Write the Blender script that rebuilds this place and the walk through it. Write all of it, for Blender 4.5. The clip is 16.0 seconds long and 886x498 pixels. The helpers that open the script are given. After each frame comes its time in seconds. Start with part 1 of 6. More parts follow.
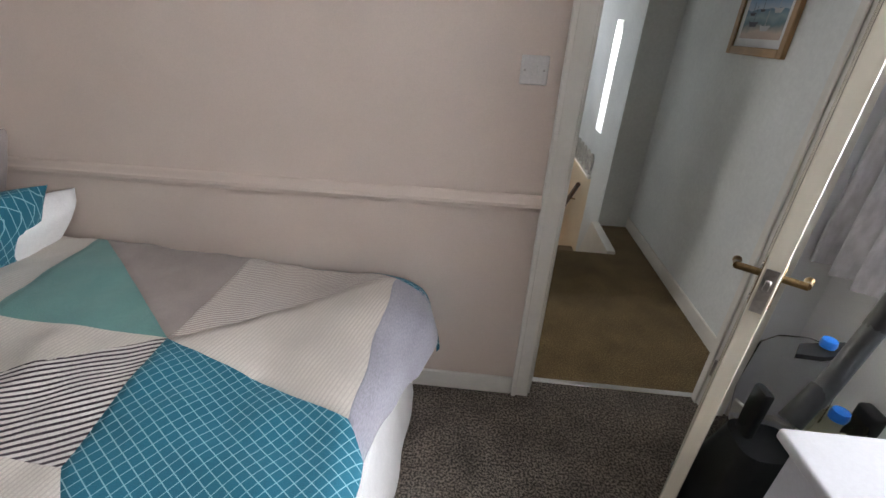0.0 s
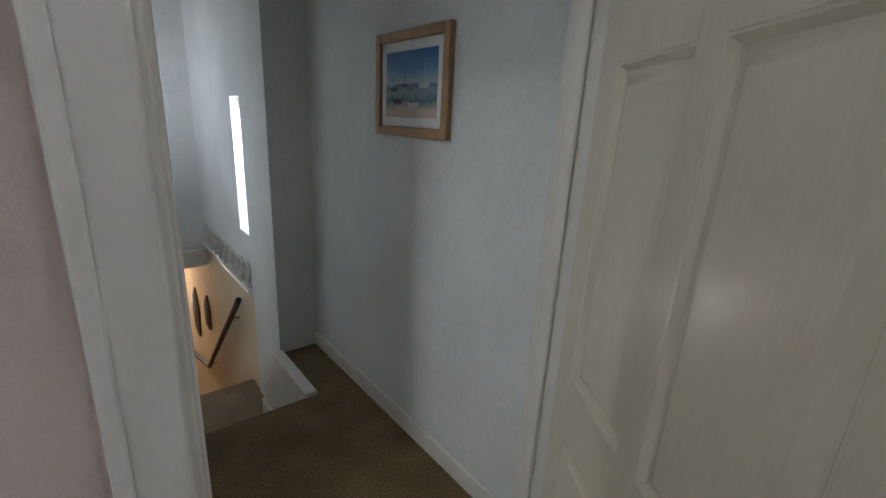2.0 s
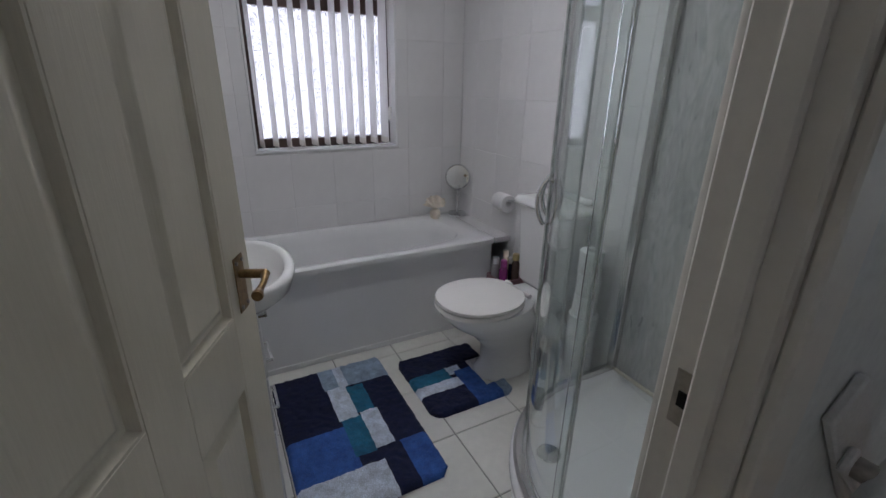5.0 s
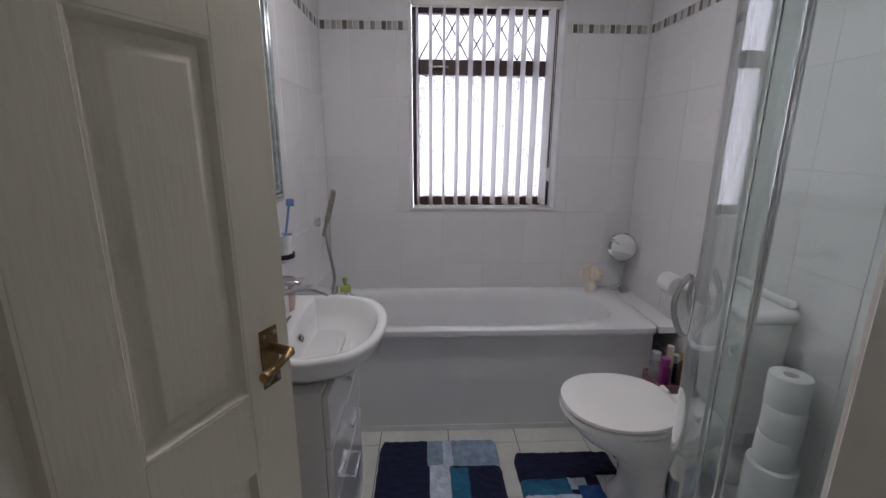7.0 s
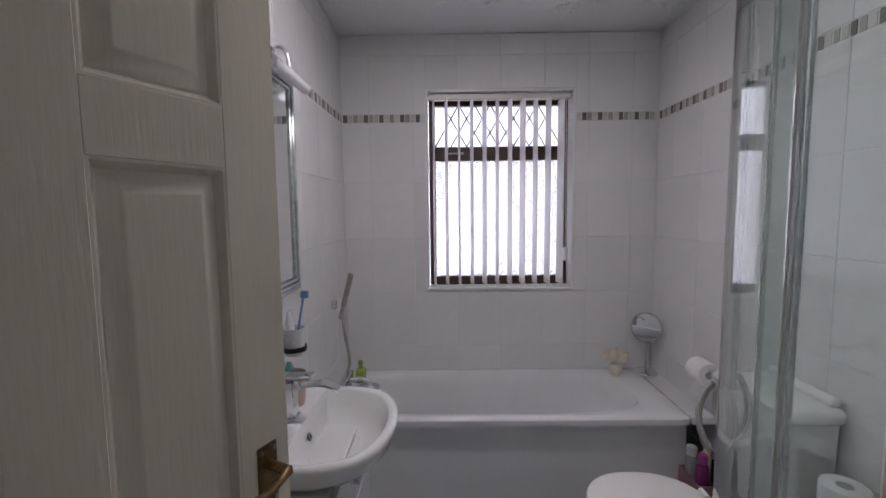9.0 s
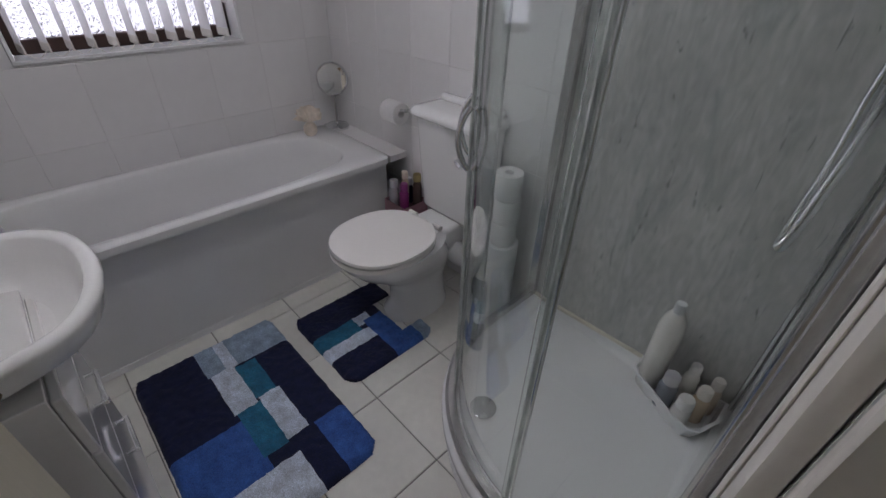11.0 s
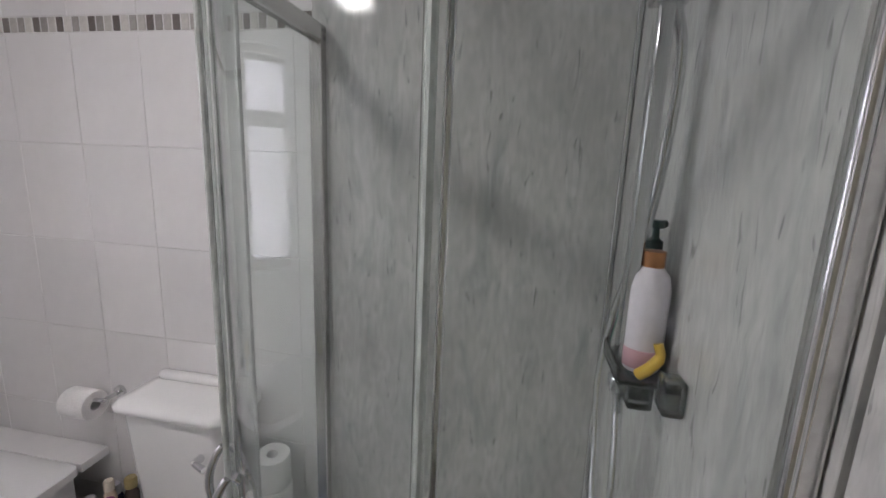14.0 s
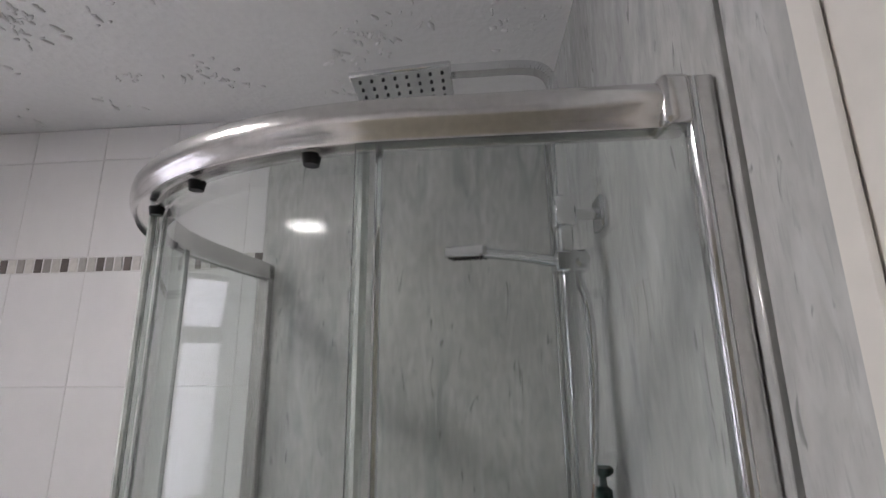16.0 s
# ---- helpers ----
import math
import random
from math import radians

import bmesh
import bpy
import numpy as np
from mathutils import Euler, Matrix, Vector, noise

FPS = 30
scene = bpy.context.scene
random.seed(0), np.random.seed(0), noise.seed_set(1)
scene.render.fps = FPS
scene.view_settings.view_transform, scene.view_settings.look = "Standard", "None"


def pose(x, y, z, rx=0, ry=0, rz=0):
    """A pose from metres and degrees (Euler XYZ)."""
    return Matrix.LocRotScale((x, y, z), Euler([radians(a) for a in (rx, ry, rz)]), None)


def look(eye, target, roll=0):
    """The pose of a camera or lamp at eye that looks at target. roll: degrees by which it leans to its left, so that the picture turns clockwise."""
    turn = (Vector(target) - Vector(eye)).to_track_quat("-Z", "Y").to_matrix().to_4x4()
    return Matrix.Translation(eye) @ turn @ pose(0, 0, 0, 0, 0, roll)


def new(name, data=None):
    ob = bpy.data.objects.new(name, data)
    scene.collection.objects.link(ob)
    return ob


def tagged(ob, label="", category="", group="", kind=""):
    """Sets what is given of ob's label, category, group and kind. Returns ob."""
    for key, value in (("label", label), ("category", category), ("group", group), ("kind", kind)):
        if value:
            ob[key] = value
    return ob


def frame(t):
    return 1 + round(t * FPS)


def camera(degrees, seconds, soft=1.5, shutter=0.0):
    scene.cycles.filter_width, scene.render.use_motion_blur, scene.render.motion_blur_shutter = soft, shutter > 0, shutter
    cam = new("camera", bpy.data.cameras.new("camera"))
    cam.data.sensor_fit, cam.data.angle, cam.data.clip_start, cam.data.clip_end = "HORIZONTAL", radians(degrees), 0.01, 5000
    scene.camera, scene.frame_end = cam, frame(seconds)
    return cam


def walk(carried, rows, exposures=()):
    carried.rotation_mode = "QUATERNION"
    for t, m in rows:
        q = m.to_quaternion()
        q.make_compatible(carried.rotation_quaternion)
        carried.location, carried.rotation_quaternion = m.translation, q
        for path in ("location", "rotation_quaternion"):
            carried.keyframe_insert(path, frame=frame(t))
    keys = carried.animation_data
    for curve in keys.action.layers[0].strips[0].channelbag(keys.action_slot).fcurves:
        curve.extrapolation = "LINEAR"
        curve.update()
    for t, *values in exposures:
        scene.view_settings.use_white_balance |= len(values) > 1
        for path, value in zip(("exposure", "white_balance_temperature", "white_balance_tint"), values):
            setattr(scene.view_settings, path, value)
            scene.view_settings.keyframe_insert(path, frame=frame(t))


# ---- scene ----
cam = camera(91.3, 16.0)
PATH = [
    (0, (0.171, -0.023, 1.497), (0.050, 1.742, 0.564), 2.9),
    (0.5, (0.213, 0.187, 1.484), (0.423, 1.962, 0.588), 2.5),
    (1, (0.329, 0.463, 1.497), (0.858, 2.258, 0.791), 1.6),
    (1.5, (0.389, 0.714, 1.476), (1.341, 2.354, 0.841), 1.6),
    (2, (0.437, 0.949, 1.473), (1.671, 2.420, 0.913), 3.0),
    (2.5, (0.584, 1.223, 1.443), (1.743, 2.759, 0.896), 1.9),
    (3, (0.662, 1.432, 1.420), (1.552, 3.140, 0.882), 2.0),
    (3.5, (0.685, 1.606, 1.391), (0.962, 3.505, 0.830), 1.5),
    (4, (0.658, 1.699, 1.400), (0.035, 3.500, 0.793), 2.2),
    (4.5, (0.609, 1.793, 1.363), (-0.698, 3.155, 0.702), 0.0),
    (5, (0.626, 1.874, 1.359), (-1.025, 2.758, 0.657), 1.0),
    (7.5, (0.494, 2.208, 1.400), (-1.466, 2.205, 1.000), -0.2),
    (8, (0.496, 2.221, 1.432), (-1.486, 2.194, 1.165), -0.6),
    (8.5, (0.494, 2.197, 1.456), (-1.497, 2.185, 1.274), -0.6),
    (9, (0.493, 2.203, 1.455), (-1.498, 2.186, 1.276), -0.6),
    (9.5, (0.458, 2.158, 1.400), (-1.466, 2.487, 0.970), 0.1),
    (10, (0.410, 2.031, 1.361), (-1.228, 2.925, 0.643), 0.5),
    (10.2, (0.398, 1.998, 1.330), (-1.108, 3.012, 0.498), 1.2),
    (12.3, (0.046, 2.183, 1.488), (-0.812, 3.466, 0.216), -0.7),
    (12.5, (0.038, 2.183, 1.49), (-0.725, 3.575, 0.273), 0.6),
    (13, (0.037, 2.18, 1.526), (-0.559, 3.81, 0.532), 2.3),
    (13.5, (0.061, 2.195, 1.551), (-0.443, 4.008, 0.874), 3.0),
    (14, (0.091, 2.211, 1.597), (-0.263, 4.14, 1.207), 2.3),
    (14.5, (0.117, 2.213, 1.654), (-0.155, 4.194, 1.641), 0.8),
    (15, (0.129, 2.205, 1.7), (-0.013, 4.185, 1.949), -0.4),
    (15.5, (0.129, 2.198, 1.715), (0.011, 4.156, 2.108), -1.0),
    (16, (0.115, 2.192, 1.71), (-0.04, 4.138, 2.146), -0.7),
]

# seconds, stops, kelvin, tint: the clip's own exposure and white balance
EXPOSURES = [(0.0, 0.56, 6450, 10), (0.5, 0.5, 6400, 10), (1.0, 0.0, 6250, 10), (1.5, -0.75, 6200, 10), (2.0, 0.3, 6050, 7), (2.5, 0.75, 5700, 4), (3.0, 0.92, 5950, 10), (3.5, 0.92, 6050, 14),
             (4.0, 0.5, 6050, 14), (4.5, -0.1, 6000, 13), (5.0, -0.2, 5950, 14), (7.5, -0.1, 6150, 18), (9.0, -0.2, 6150, 19), (10.0, -0.28, 6050, 18), (12.5, 0.0, 6300, 18), (14.0, 0.3, 6400, 18), (16.0, 0.3, 6400, 17)]
walk(cam, [(t, look(eye, target, roll)) for t, eye, target, roll in PATH], EXPOSURES)

# ---- world, sun and lamps ----
world = bpy.data.worlds.new("world")
scene.world = world
world.use_nodes = True
wn = world.node_tree.nodes
sky = wn.new("ShaderNodeTexSky")
sky.sky_type = 'NISHITA'
sky.sun_disc = False
sky.sun_elevation, sky.sun_rotation = radians(38), radians(70)
wn["Background"].inputs["Strength"].default_value = 0.1
world.node_tree.links.new(sky.outputs["Color"], wn["Background"].inputs["Color"])

sun_data = bpy.data.lights.new("sun", 'SUN')
sun_data.energy, sun_data.angle, sun_data.color = 0.8, radians(12), (1.0, 0.96, 0.9)
sun = new("sun", sun_data)
sun.rotation_euler = (radians(52), 0, radians(70))


def area_lamp(name, where, target, width, height, power, colour):
    data = bpy.data.lights.new(name, 'AREA')
    data.shape, data.size, data.size_y = 'RECTANGLE', width, height
    data.energy, data.color = power, colour
    ob = new(name, data)
    ob.matrix_world = look(where, target)
    return ob


DAY = (0.94, 0.95, 1.0)
# sky light standing in the openings of the three windows and the front door
area_lamp("daylight_bathroom_window", (-2.13, 2.504, 1.56), (0, 2.504, 1.56), 0.82, 1.10, 13, DAY)
area_lamp("daylight_bedroom_window", (1.80, 0.29, 1.52), (0, 0.29, 1.52), 1.66, 1.18, 48, DAY)
area_lamp("daylight_slit_window", (1.46, 4.09, 1.12), (0, 4.0, 0.55), 0.20, 0.88, 6.5, DAY)
area_lamp("daylight_stairwell_window", (0.12, 4.72, 1.72), (2, 4.72, 0.6), 1.0, 0.86, 2.0, DAY)
area_lamp("daylight_front_door", (0.68, 9.22, -1.25), (0.75, 4.0, -0.9), 0.55, 1.1, 7, DAY)
# lit lamps: bathroom ceiling disc, and an unseen hall bulb assumed from the warm light
area_lamp("bathroom_ceiling_bulb", (-0.82, 2.30, 2.352), (-0.82, 2.30, 0), 0.16, 0.16, 6.5, (1.0, 0.97, 0.92))


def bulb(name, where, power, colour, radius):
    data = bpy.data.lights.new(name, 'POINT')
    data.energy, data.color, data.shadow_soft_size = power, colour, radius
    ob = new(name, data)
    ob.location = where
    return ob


# no fitting is modelled; the bulb supplies the warm light down in the hall
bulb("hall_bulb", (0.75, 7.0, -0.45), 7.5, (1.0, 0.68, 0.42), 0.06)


# ---- materials ----
def material(name, colour, rough=0.5, metal=0.0, scale=8.0, vary=0.12, fine=0.06, bump=0.1, bump_scale=120.0, stretch=(1, 1, 1),
             random=0.0, spec=0.5, coat=0.0, second=None, sheen=0.0):
    m = bpy.data.materials.new(name)
    m.use_nodes = True
    n, l = m.node_tree.nodes, m.node_tree.links
    b = n["Principled BSDF"]
    b.inputs["Roughness"].default_value = rough
    b.inputs["Metallic"].default_value = metal
    b.inputs["Specular IOR Level"].default_value = spec
    b.inputs["Coat Weight"].default_value = coat
    b.inputs["Sheen Weight"].default_value = sheen
    co = n.new("ShaderNodeTexCoord")
    mp = n.new("ShaderNodeMapping")
    mp.inputs["Scale"].default_value = stretch
    l.new(co.outputs["Object"], mp.inputs["Vector"])
    big = n.new("ShaderNodeTexNoise")
    big.inputs["Scale"].default_value, big.inputs["Detail"].default_value = scale, 5
    small = n.new("ShaderNodeTexNoise")
    small.inputs["Scale"].default_value, small.inputs["Detail"].default_value = bump_scale, 3
    for t in (big, small):
        l.new(mp.outputs["Vector"], t.inputs["Vector"])
    ramp = n.new("ShaderNodeMapRange")
    ramp.inputs["From Min"].default_value, ramp.inputs["From Max"].default_value = 0.3, 0.7
    ramp.inputs["To Min"].default_value, ramp.inputs["To Max"].default_value = 1 - vary, 1 + vary
    l.new(big.outputs["Fac"], ramp.inputs["Value"])
    ramp2 = n.new("ShaderNodeMapRange")
    ramp2.inputs["From Min"].default_value, ramp2.inputs["From Max"].default_value = 0.3, 0.7
    ramp2.inputs["To Min"].default_value, ramp2.inputs["To Max"].default_value = 1 - fine, 1 + fine
    l.new(small.outputs["Fac"], ramp2.inputs["Value"])
    mul = n.new("ShaderNodeMath")
    mul.operation = 'MULTIPLY'
    l.new(ramp.outputs["Result"], mul.inputs[0])
    l.new(ramp2.outputs["Result"], mul.inputs[1])
    last = mul.outputs["Value"]
    if random:
        info = n.new("ShaderNodeObjectInfo")
        rr = n.new("ShaderNodeMapRange")
        rr.inputs["To Min"].default_value, rr.inputs["To Max"].default_value = 1 - random, 1 + random
        l.new(info.outputs["Random"], rr.inputs["Value"])
        mul2 = n.new("ShaderNodeMath")
        mul2.operation = 'MULTIPLY'
        l.new(last, mul2.inputs[0])
        l.new(rr.outputs["Result"], mul2.inputs[1])
        last = mul2.outputs["Value"]
    scaled = n.new("ShaderNodeVectorMath")
    scaled.operation = 'SCALE'
    scaled.inputs[0].default_value = colour
    if second:
        mix = n.new("ShaderNodeMix")
        mix.data_type = 'RGBA'
        mix.inputs[6].default_value, mix.inputs[7].default_value = (*colour, 1), (*second, 1)
        sel = n.new("ShaderNodeMapRange")
        sel.inputs["From Min"].default_value, sel.inputs["From Max"].default_value = 0.42, 0.58
        l.new(small.outputs["Fac"], sel.inputs["Value"])
        l.new(sel.outputs["Result"], mix.inputs[0])
        l.new(mix.outputs[2], scaled.inputs[0])
    l.new(last, scaled.inputs["Scale"])
    l.new(scaled.outputs["Vector"], b.inputs["Base Color"])
    if bump:
        bp = n.new("ShaderNodeBump")
        bp.inputs["Strength"].default_value, bp.inputs["Distance"].default_value = bump, 0.004
        l.new(small.outputs["Fac"], bp.inputs["Height"])
        l.new(bp.outputs["Normal"], b.inputs["Normal"])
    return m


def stripes(name, colour, line, pitch, width, angle=0.0, grid=False, rough=0.85):
    """Woven cloth with printed lines at a real pitch, in one or two directions."""
    m = material(name, colour, rough, vary=0.08, fine=0.12, bump=0.35, bump_scale=350, sheen=0.05)
    n, l = m.node_tree.nodes, m.node_tree.links
    b = n["Principled BSDF"]
    src = b.inputs["Base Color"].links[0].from_socket
    co = n.new("ShaderNodeTexCoord")
    mp = n.new("ShaderNodeMapping")
    mp.inputs["Rotation"].default_value = (0, 0, radians(angle))
    l.new(co.outputs["Object"], mp.inputs["Vector"])
    sep = n.new("ShaderNodeSeparateXYZ")
    l.new(mp.outputs["Vector"], sep.inputs[0])
    masks = []
    for axis in ("X", "Y") if grid else ("X",):
        w = n.new("ShaderNodeMath")
        w.operation = 'PINGPONG'
        l.new(sep.outputs[axis], w.inputs[0])
        w.inputs[1].default_value = pitch / 2
        c = n.new("ShaderNodeMath")
        c.operation = 'LESS_THAN'
        l.new(w.outputs[0], c.inputs[0])
        c.inputs[1].default_value = width / 2
        masks.append(c.outputs[0])
    fac = masks[0]
    if grid:
        mx = n.new("ShaderNodeMath")
        mx.operation = 'MAXIMUM'
        l.new(masks[0], mx.inputs[0])
        l.new(masks[1], mx.inputs[1])
        fac = mx.outputs[0]
    mix = n.new("ShaderNodeMix")
    mix.data_type = 'RGBA'
    mix.inputs[7].default_value = (*line, 1)
    l.new(fac, mix.inputs[0])
    l.new(src, mix.inputs[6])
    l.new(mix.outputs[2], b.inputs["Base Color"])
    return m


def marble_material():
    """Grey shower board: cloudy streaks that lean, fine grain, and thin darker veins and flecks."""
    m = material("marble_board", (0.49, 0.492, 0.474), 0.07, scale=2.4, vary=0.16, fine=0.10, bump=0.0, bump_scale=26, stretch=(2.6, 2.6, 1.0), spec=0.5)
    n, l = m.node_tree.nodes, m.node_tree.links
    b = n["Principled BSDF"]
    last = b.inputs["Base Color"].links[0].from_socket
    co = n.new("ShaderNodeTexCoord")
    for turn, size, scale, detail, lo, hi, most, tint in ((14, (8, 8, 2.0), 1.7, 6, 0.56, 0.72, 0.55, (0.27, 0.30, 0.29)), (20, (14, 14, 3.0), 2.6, 8, 0.55, 0.70, 0.40, (0.66, 0.67, 0.66)),
                                                          (24, (26, 26, 5.0), 2.2, 5, 0.645, 0.70, 0.75, (0.20, 0.21, 0.20)), (26, (60, 60, 9.0), 2.6, 3, 0.56, 0.74, 0.35, (0.30, 0.31, 0.30))):
        mp = n.new("ShaderNodeMapping")
        mp.inputs["Rotation"].default_value = (radians(turn), radians(turn), 0)
        mp.inputs["Scale"].default_value = size
        l.new(co.outputs["Object"], mp.inputs["Vector"])
        nz = n.new("ShaderNodeTexNoise")
        nz.inputs["Scale"].default_value, nz.inputs["Detail"].default_value, nz.inputs["Distortion"].default_value = scale, detail, 1.1
        l.new(mp.outputs["Vector"], nz.inputs["Vector"])
        mr = n.new("ShaderNodeMapRange")
        mr.inputs["From Min"].default_value, mr.inputs["From Max"].default_value = lo, hi
        mr.inputs["To Min"].default_value, mr.inputs["To Max"].default_value = 0.0, most
        l.new(nz.outputs["Fac"], mr.inputs["Value"])
        mix = n.new("ShaderNodeMix")
        mix.data_type = 'RGBA'
        mix.inputs[7].default_value = (*tint, 1)
        l.new(mr.outputs["Result"], mix.inputs[0])
        l.new(last, mix.inputs[6])
        last = mix.outputs[2]
    l.new(last, b.inputs["Base Color"])
    return m


def glass_material(name, colour=(0.95, 0.985, 0.975), rough=0.0, ior=1.45, pattern=0.0):
    m = bpy.data.materials.new(name)
    m.use_nodes = True
    n, l = m.node_tree.nodes, m.node_tree.links
    b = n["Principled BSDF"]
    b.inputs["Base Color"].default_value = (*colour, 1)
    b.inputs["Transmission Weight"].default_value = 1.0
    b.inputs["Roughness"].default_value = rough
    b.inputs["IOR"].default_value = ior
    if pattern:
        co = n.new("ShaderNodeTexCoord")
        v = n.new("ShaderNodeTexVoronoi")
        v.inputs["Scale"].default_value = pattern
        l.new(co.outputs["Object"], v.inputs["Vector"])
        bp = n.new("ShaderNodeBump")
        bp.inputs["Strength"].default_value, bp.inputs["Distance"].default_value = 0.9, 0.01
        l.new(v.outputs["Distance"], bp.inputs["Height"])
        l.new(bp.outputs["Normal"], b.inputs["Normal"])
        ramp = n.new("ShaderNodeMapRange")
        ramp.inputs["From Min"].default_value, ramp.inputs["From Max"].default_value = 0.1, 0.6
        ramp.inputs["To Min"].default_value, ramp.inputs["To Max"].default_value = 0.40, 1.35
        l.new(v.outputs["Distance"], ramp.inputs["Value"])
        sc = n.new("ShaderNodeVectorMath")
        sc.operation = 'SCALE'
        sc.inputs[0].default_value = colour
        l.new(ramp.outputs["Result"], sc.inputs["Scale"])
        l.new(sc.outputs["Vector"], b.inputs["Base Color"])
    return m


def glow_material(name, colour, strength):
    m = bpy.data.materials.new(name)
    m.use_nodes = True
    b = m.node_tree.nodes["Principled BSDF"]
    b.inputs["Base Color"].default_value = (*colour, 1)
    b.inputs["Emission Color"].default_value = (*colour, 1)
    b.inputs["Emission Strength"].default_value = strength
    return m


M_BED_WALL = material("bedroom_paint", (0.66, 0.55, 0.475), 0.75, scale=3, vary=0.03, fine=0.03, bump=0.25, bump_scale=260)
M_BED_WALL2 = material("bedroom_white_paint", (0.72, 0.73, 0.76), 0.75, scale=3, vary=0.04, fine=0.03, bump=0.25, bump_scale=200)
M_LAND_WALL = material("landing_paint", (0.76, 0.77, 0.75), 0.8, scale=2.5, vary=0.06, fine=0.04, bump=0.3, bump_scale=55)
M_CREAM = material("hall_cream_paint", (0.78, 0.66, 0.48), 0.8, scale=3, vary=0.05, bump=0.3, bump_scale=90)
M_GLOSS = material("cream_gloss_paint", (0.78, 0.725, 0.59), 0.22, scale=5, vary=0.04, fine=0.02, bump=0.13, bump_scale=150, stretch=(1, 1, 0.09))
M_TRIM = material("white_gloss_paint", (0.77, 0.74, 0.68), 0.32, scale=6, vary=0.05, fine=0.02, bump=0.1, bump_scale=50)
M_BED_CARPET = material("grey_brown_carpet", (0.062, 0.050, 0.041), 0.95, scale=7, vary=0.3, fine=0.35, bump=1.0, bump_scale=120, second=(0.20, 0.168, 0.138), sheen=0.04)
M_LAND_CARPET = material("brown_carpet", (0.15, 0.098, 0.040), 0.95, scale=5, vary=0.24, fine=0.42, bump=1.0, bump_scale=150, second=(0.205, 0.145, 0.068), sheen=0.04)
M_WORN_CARPET = material("worn_brown_carpet", (0.23, 0.165, 0.095), 0.95, scale=4, vary=0.22, fine=0.35, bump=1.0, bump_scale=150, second=(0.30, 0.225, 0.14), sheen=0.04)
M_CEILING = material("ceiling_paint", (0.80, 0.80, 0.79), 0.85, scale=3, vary=0.02, fine=0.02, bump=0.6, bump_scale=60)
M_TILE = material("white_wall_tile", (0.78, 0.77, 0.77), 0.06, scale=1.5, vary=0.03, fine=0.015, bump=0.03, bump_scale=18, random=0.03)
M_GROUT = material("pale_grout", (0.70, 0.69, 0.68), 0.8, scale=10, vary=0.1, bump=0.2)
M_FLOOR_TILE = material("white_floor_tile", (0.74, 0.73, 0.68), 0.22, scale=4, vary=0.06, fine=0.03, bump=0.06, bump_scale=30, random=0.03)
M_FLOOR_GROUT = material("grey_floor_grout", (0.22, 0.21, 0.19), 0.9, scale=12, vary=0.2, bump=0.3)
M_MARBLE = marble_material()
M_CERAMIC = material("white_ceramic", (0.83, 0.83, 0.82), 0.08, scale=3, vary=0.02, fine=0.01, bump=0.0, coat=0.3)
M_ACRYLIC = material("white_acrylic", (0.80, 0.80, 0.80), 0.18, scale=3, vary=0.03, fine=0.01, bump=0.0)
M_SEAT = material("white_seat_plastic", (0.84, 0.82, 0.79), 0.14, scale=3, vary=0.02, fine=0.006, bump=0.0)
M_CHROME = material("chrome", (0.72, 0.73, 0.74), 0.12, 1.0, scale=9, vary=0.06, fine=0.03, bump=0.02, bump_scale=80)
M_SATIN = material("satin_aluminium", (0.72, 0.71, 0.70), 0.19, 1.0, scale=6, vary=0.05, bump=0.02)
M_BRASS = material("worn_brass", (0.27, 0.18, 0.085), 0.3, 1.0, scale=40, vary=0.25, fine=0.2, bump=0.15, bump_scale=150)
M_STEEL = material("dull_steel", (0.45, 0.42, 0.38), 0.4, 1.0, scale=30, vary=0.2, bump=0.1)
M_UPVC = material("white_window_plastic", (0.84, 0.84, 0.84), 0.25, scale=6, vary=0.02, fine=0.01, bump=0.0)
M_BROWN_FRAME = material("dark_brown_frame", (0.055, 0.028, 0.022), 0.4, scale=12, vary=0.3, fine=0.2, bump=0.15, bump_scale=60, stretch=(1, 1, 0.1))
M_BLIND = material("white_blind_cloth", (0.80, 0.80, 0.82), 0.8, scale=10, vary=0.03, bump=0.2, bump_scale=300)


def let_light_through(m, share_of):
    """Thin cloth: part of the light that falls on one side leaves from the other."""
    n, l = m.node_tree.nodes, m.node_tree.links
    b, out = n["Principled BSDF"], n["Material Output"]
    tr = n.new("ShaderNodeBsdfTranslucent")
    tr.inputs["Color"].default_value = (0.97, 0.96, 0.96, 1)
    mix = n.new("ShaderNodeMixShader")
    mix.inputs[0].default_value = share_of
    l.new(b.outputs[0], mix.inputs[1])
    l.new(tr.outputs[0], mix.inputs[2])
    l.new(mix.outputs[0], out.inputs["Surface"])


let_light_through(M_BLIND, 0.85)
M_GLASS = glass_material("clear_glass", (0.915, 0.955, 0.938))
M_PANE = glass_material("window_glass", (0.9, 0.93, 0.95))
M_OBSCURE = glass_material("obscure_glass", (0.205, 0.20, 0.205), 0.25, 1.35, 105)
M_LEADED = glass_material("leaded_glass", (0.26, 0.255, 0.265), 0.05, 1.35)
M_SEAL = material("grey_green_seal", (0.52, 0.55, 0.53), 0.2, scale=20, vary=0.25, bump=0.05)
M_BLACK = material("black_plastic", (0.012, 0.0125, 0.014), 0.42, spec=0.3, scale=20, vary=0.15, bump=0.05)
M_DARK_METAL = material("dark_grey_metal", (0.045, 0.048, 0.052), 0.4, 0.4, scale=20, vary=0.15, bump=0.03)
M_OAK = material("oak_frame", (0.40, 0.24, 0.11), 0.45, scale=14, vary=0.22, fine=0.15, bump=0.15, bump_scale=80, stretch=(1, 0.2, 0.2))
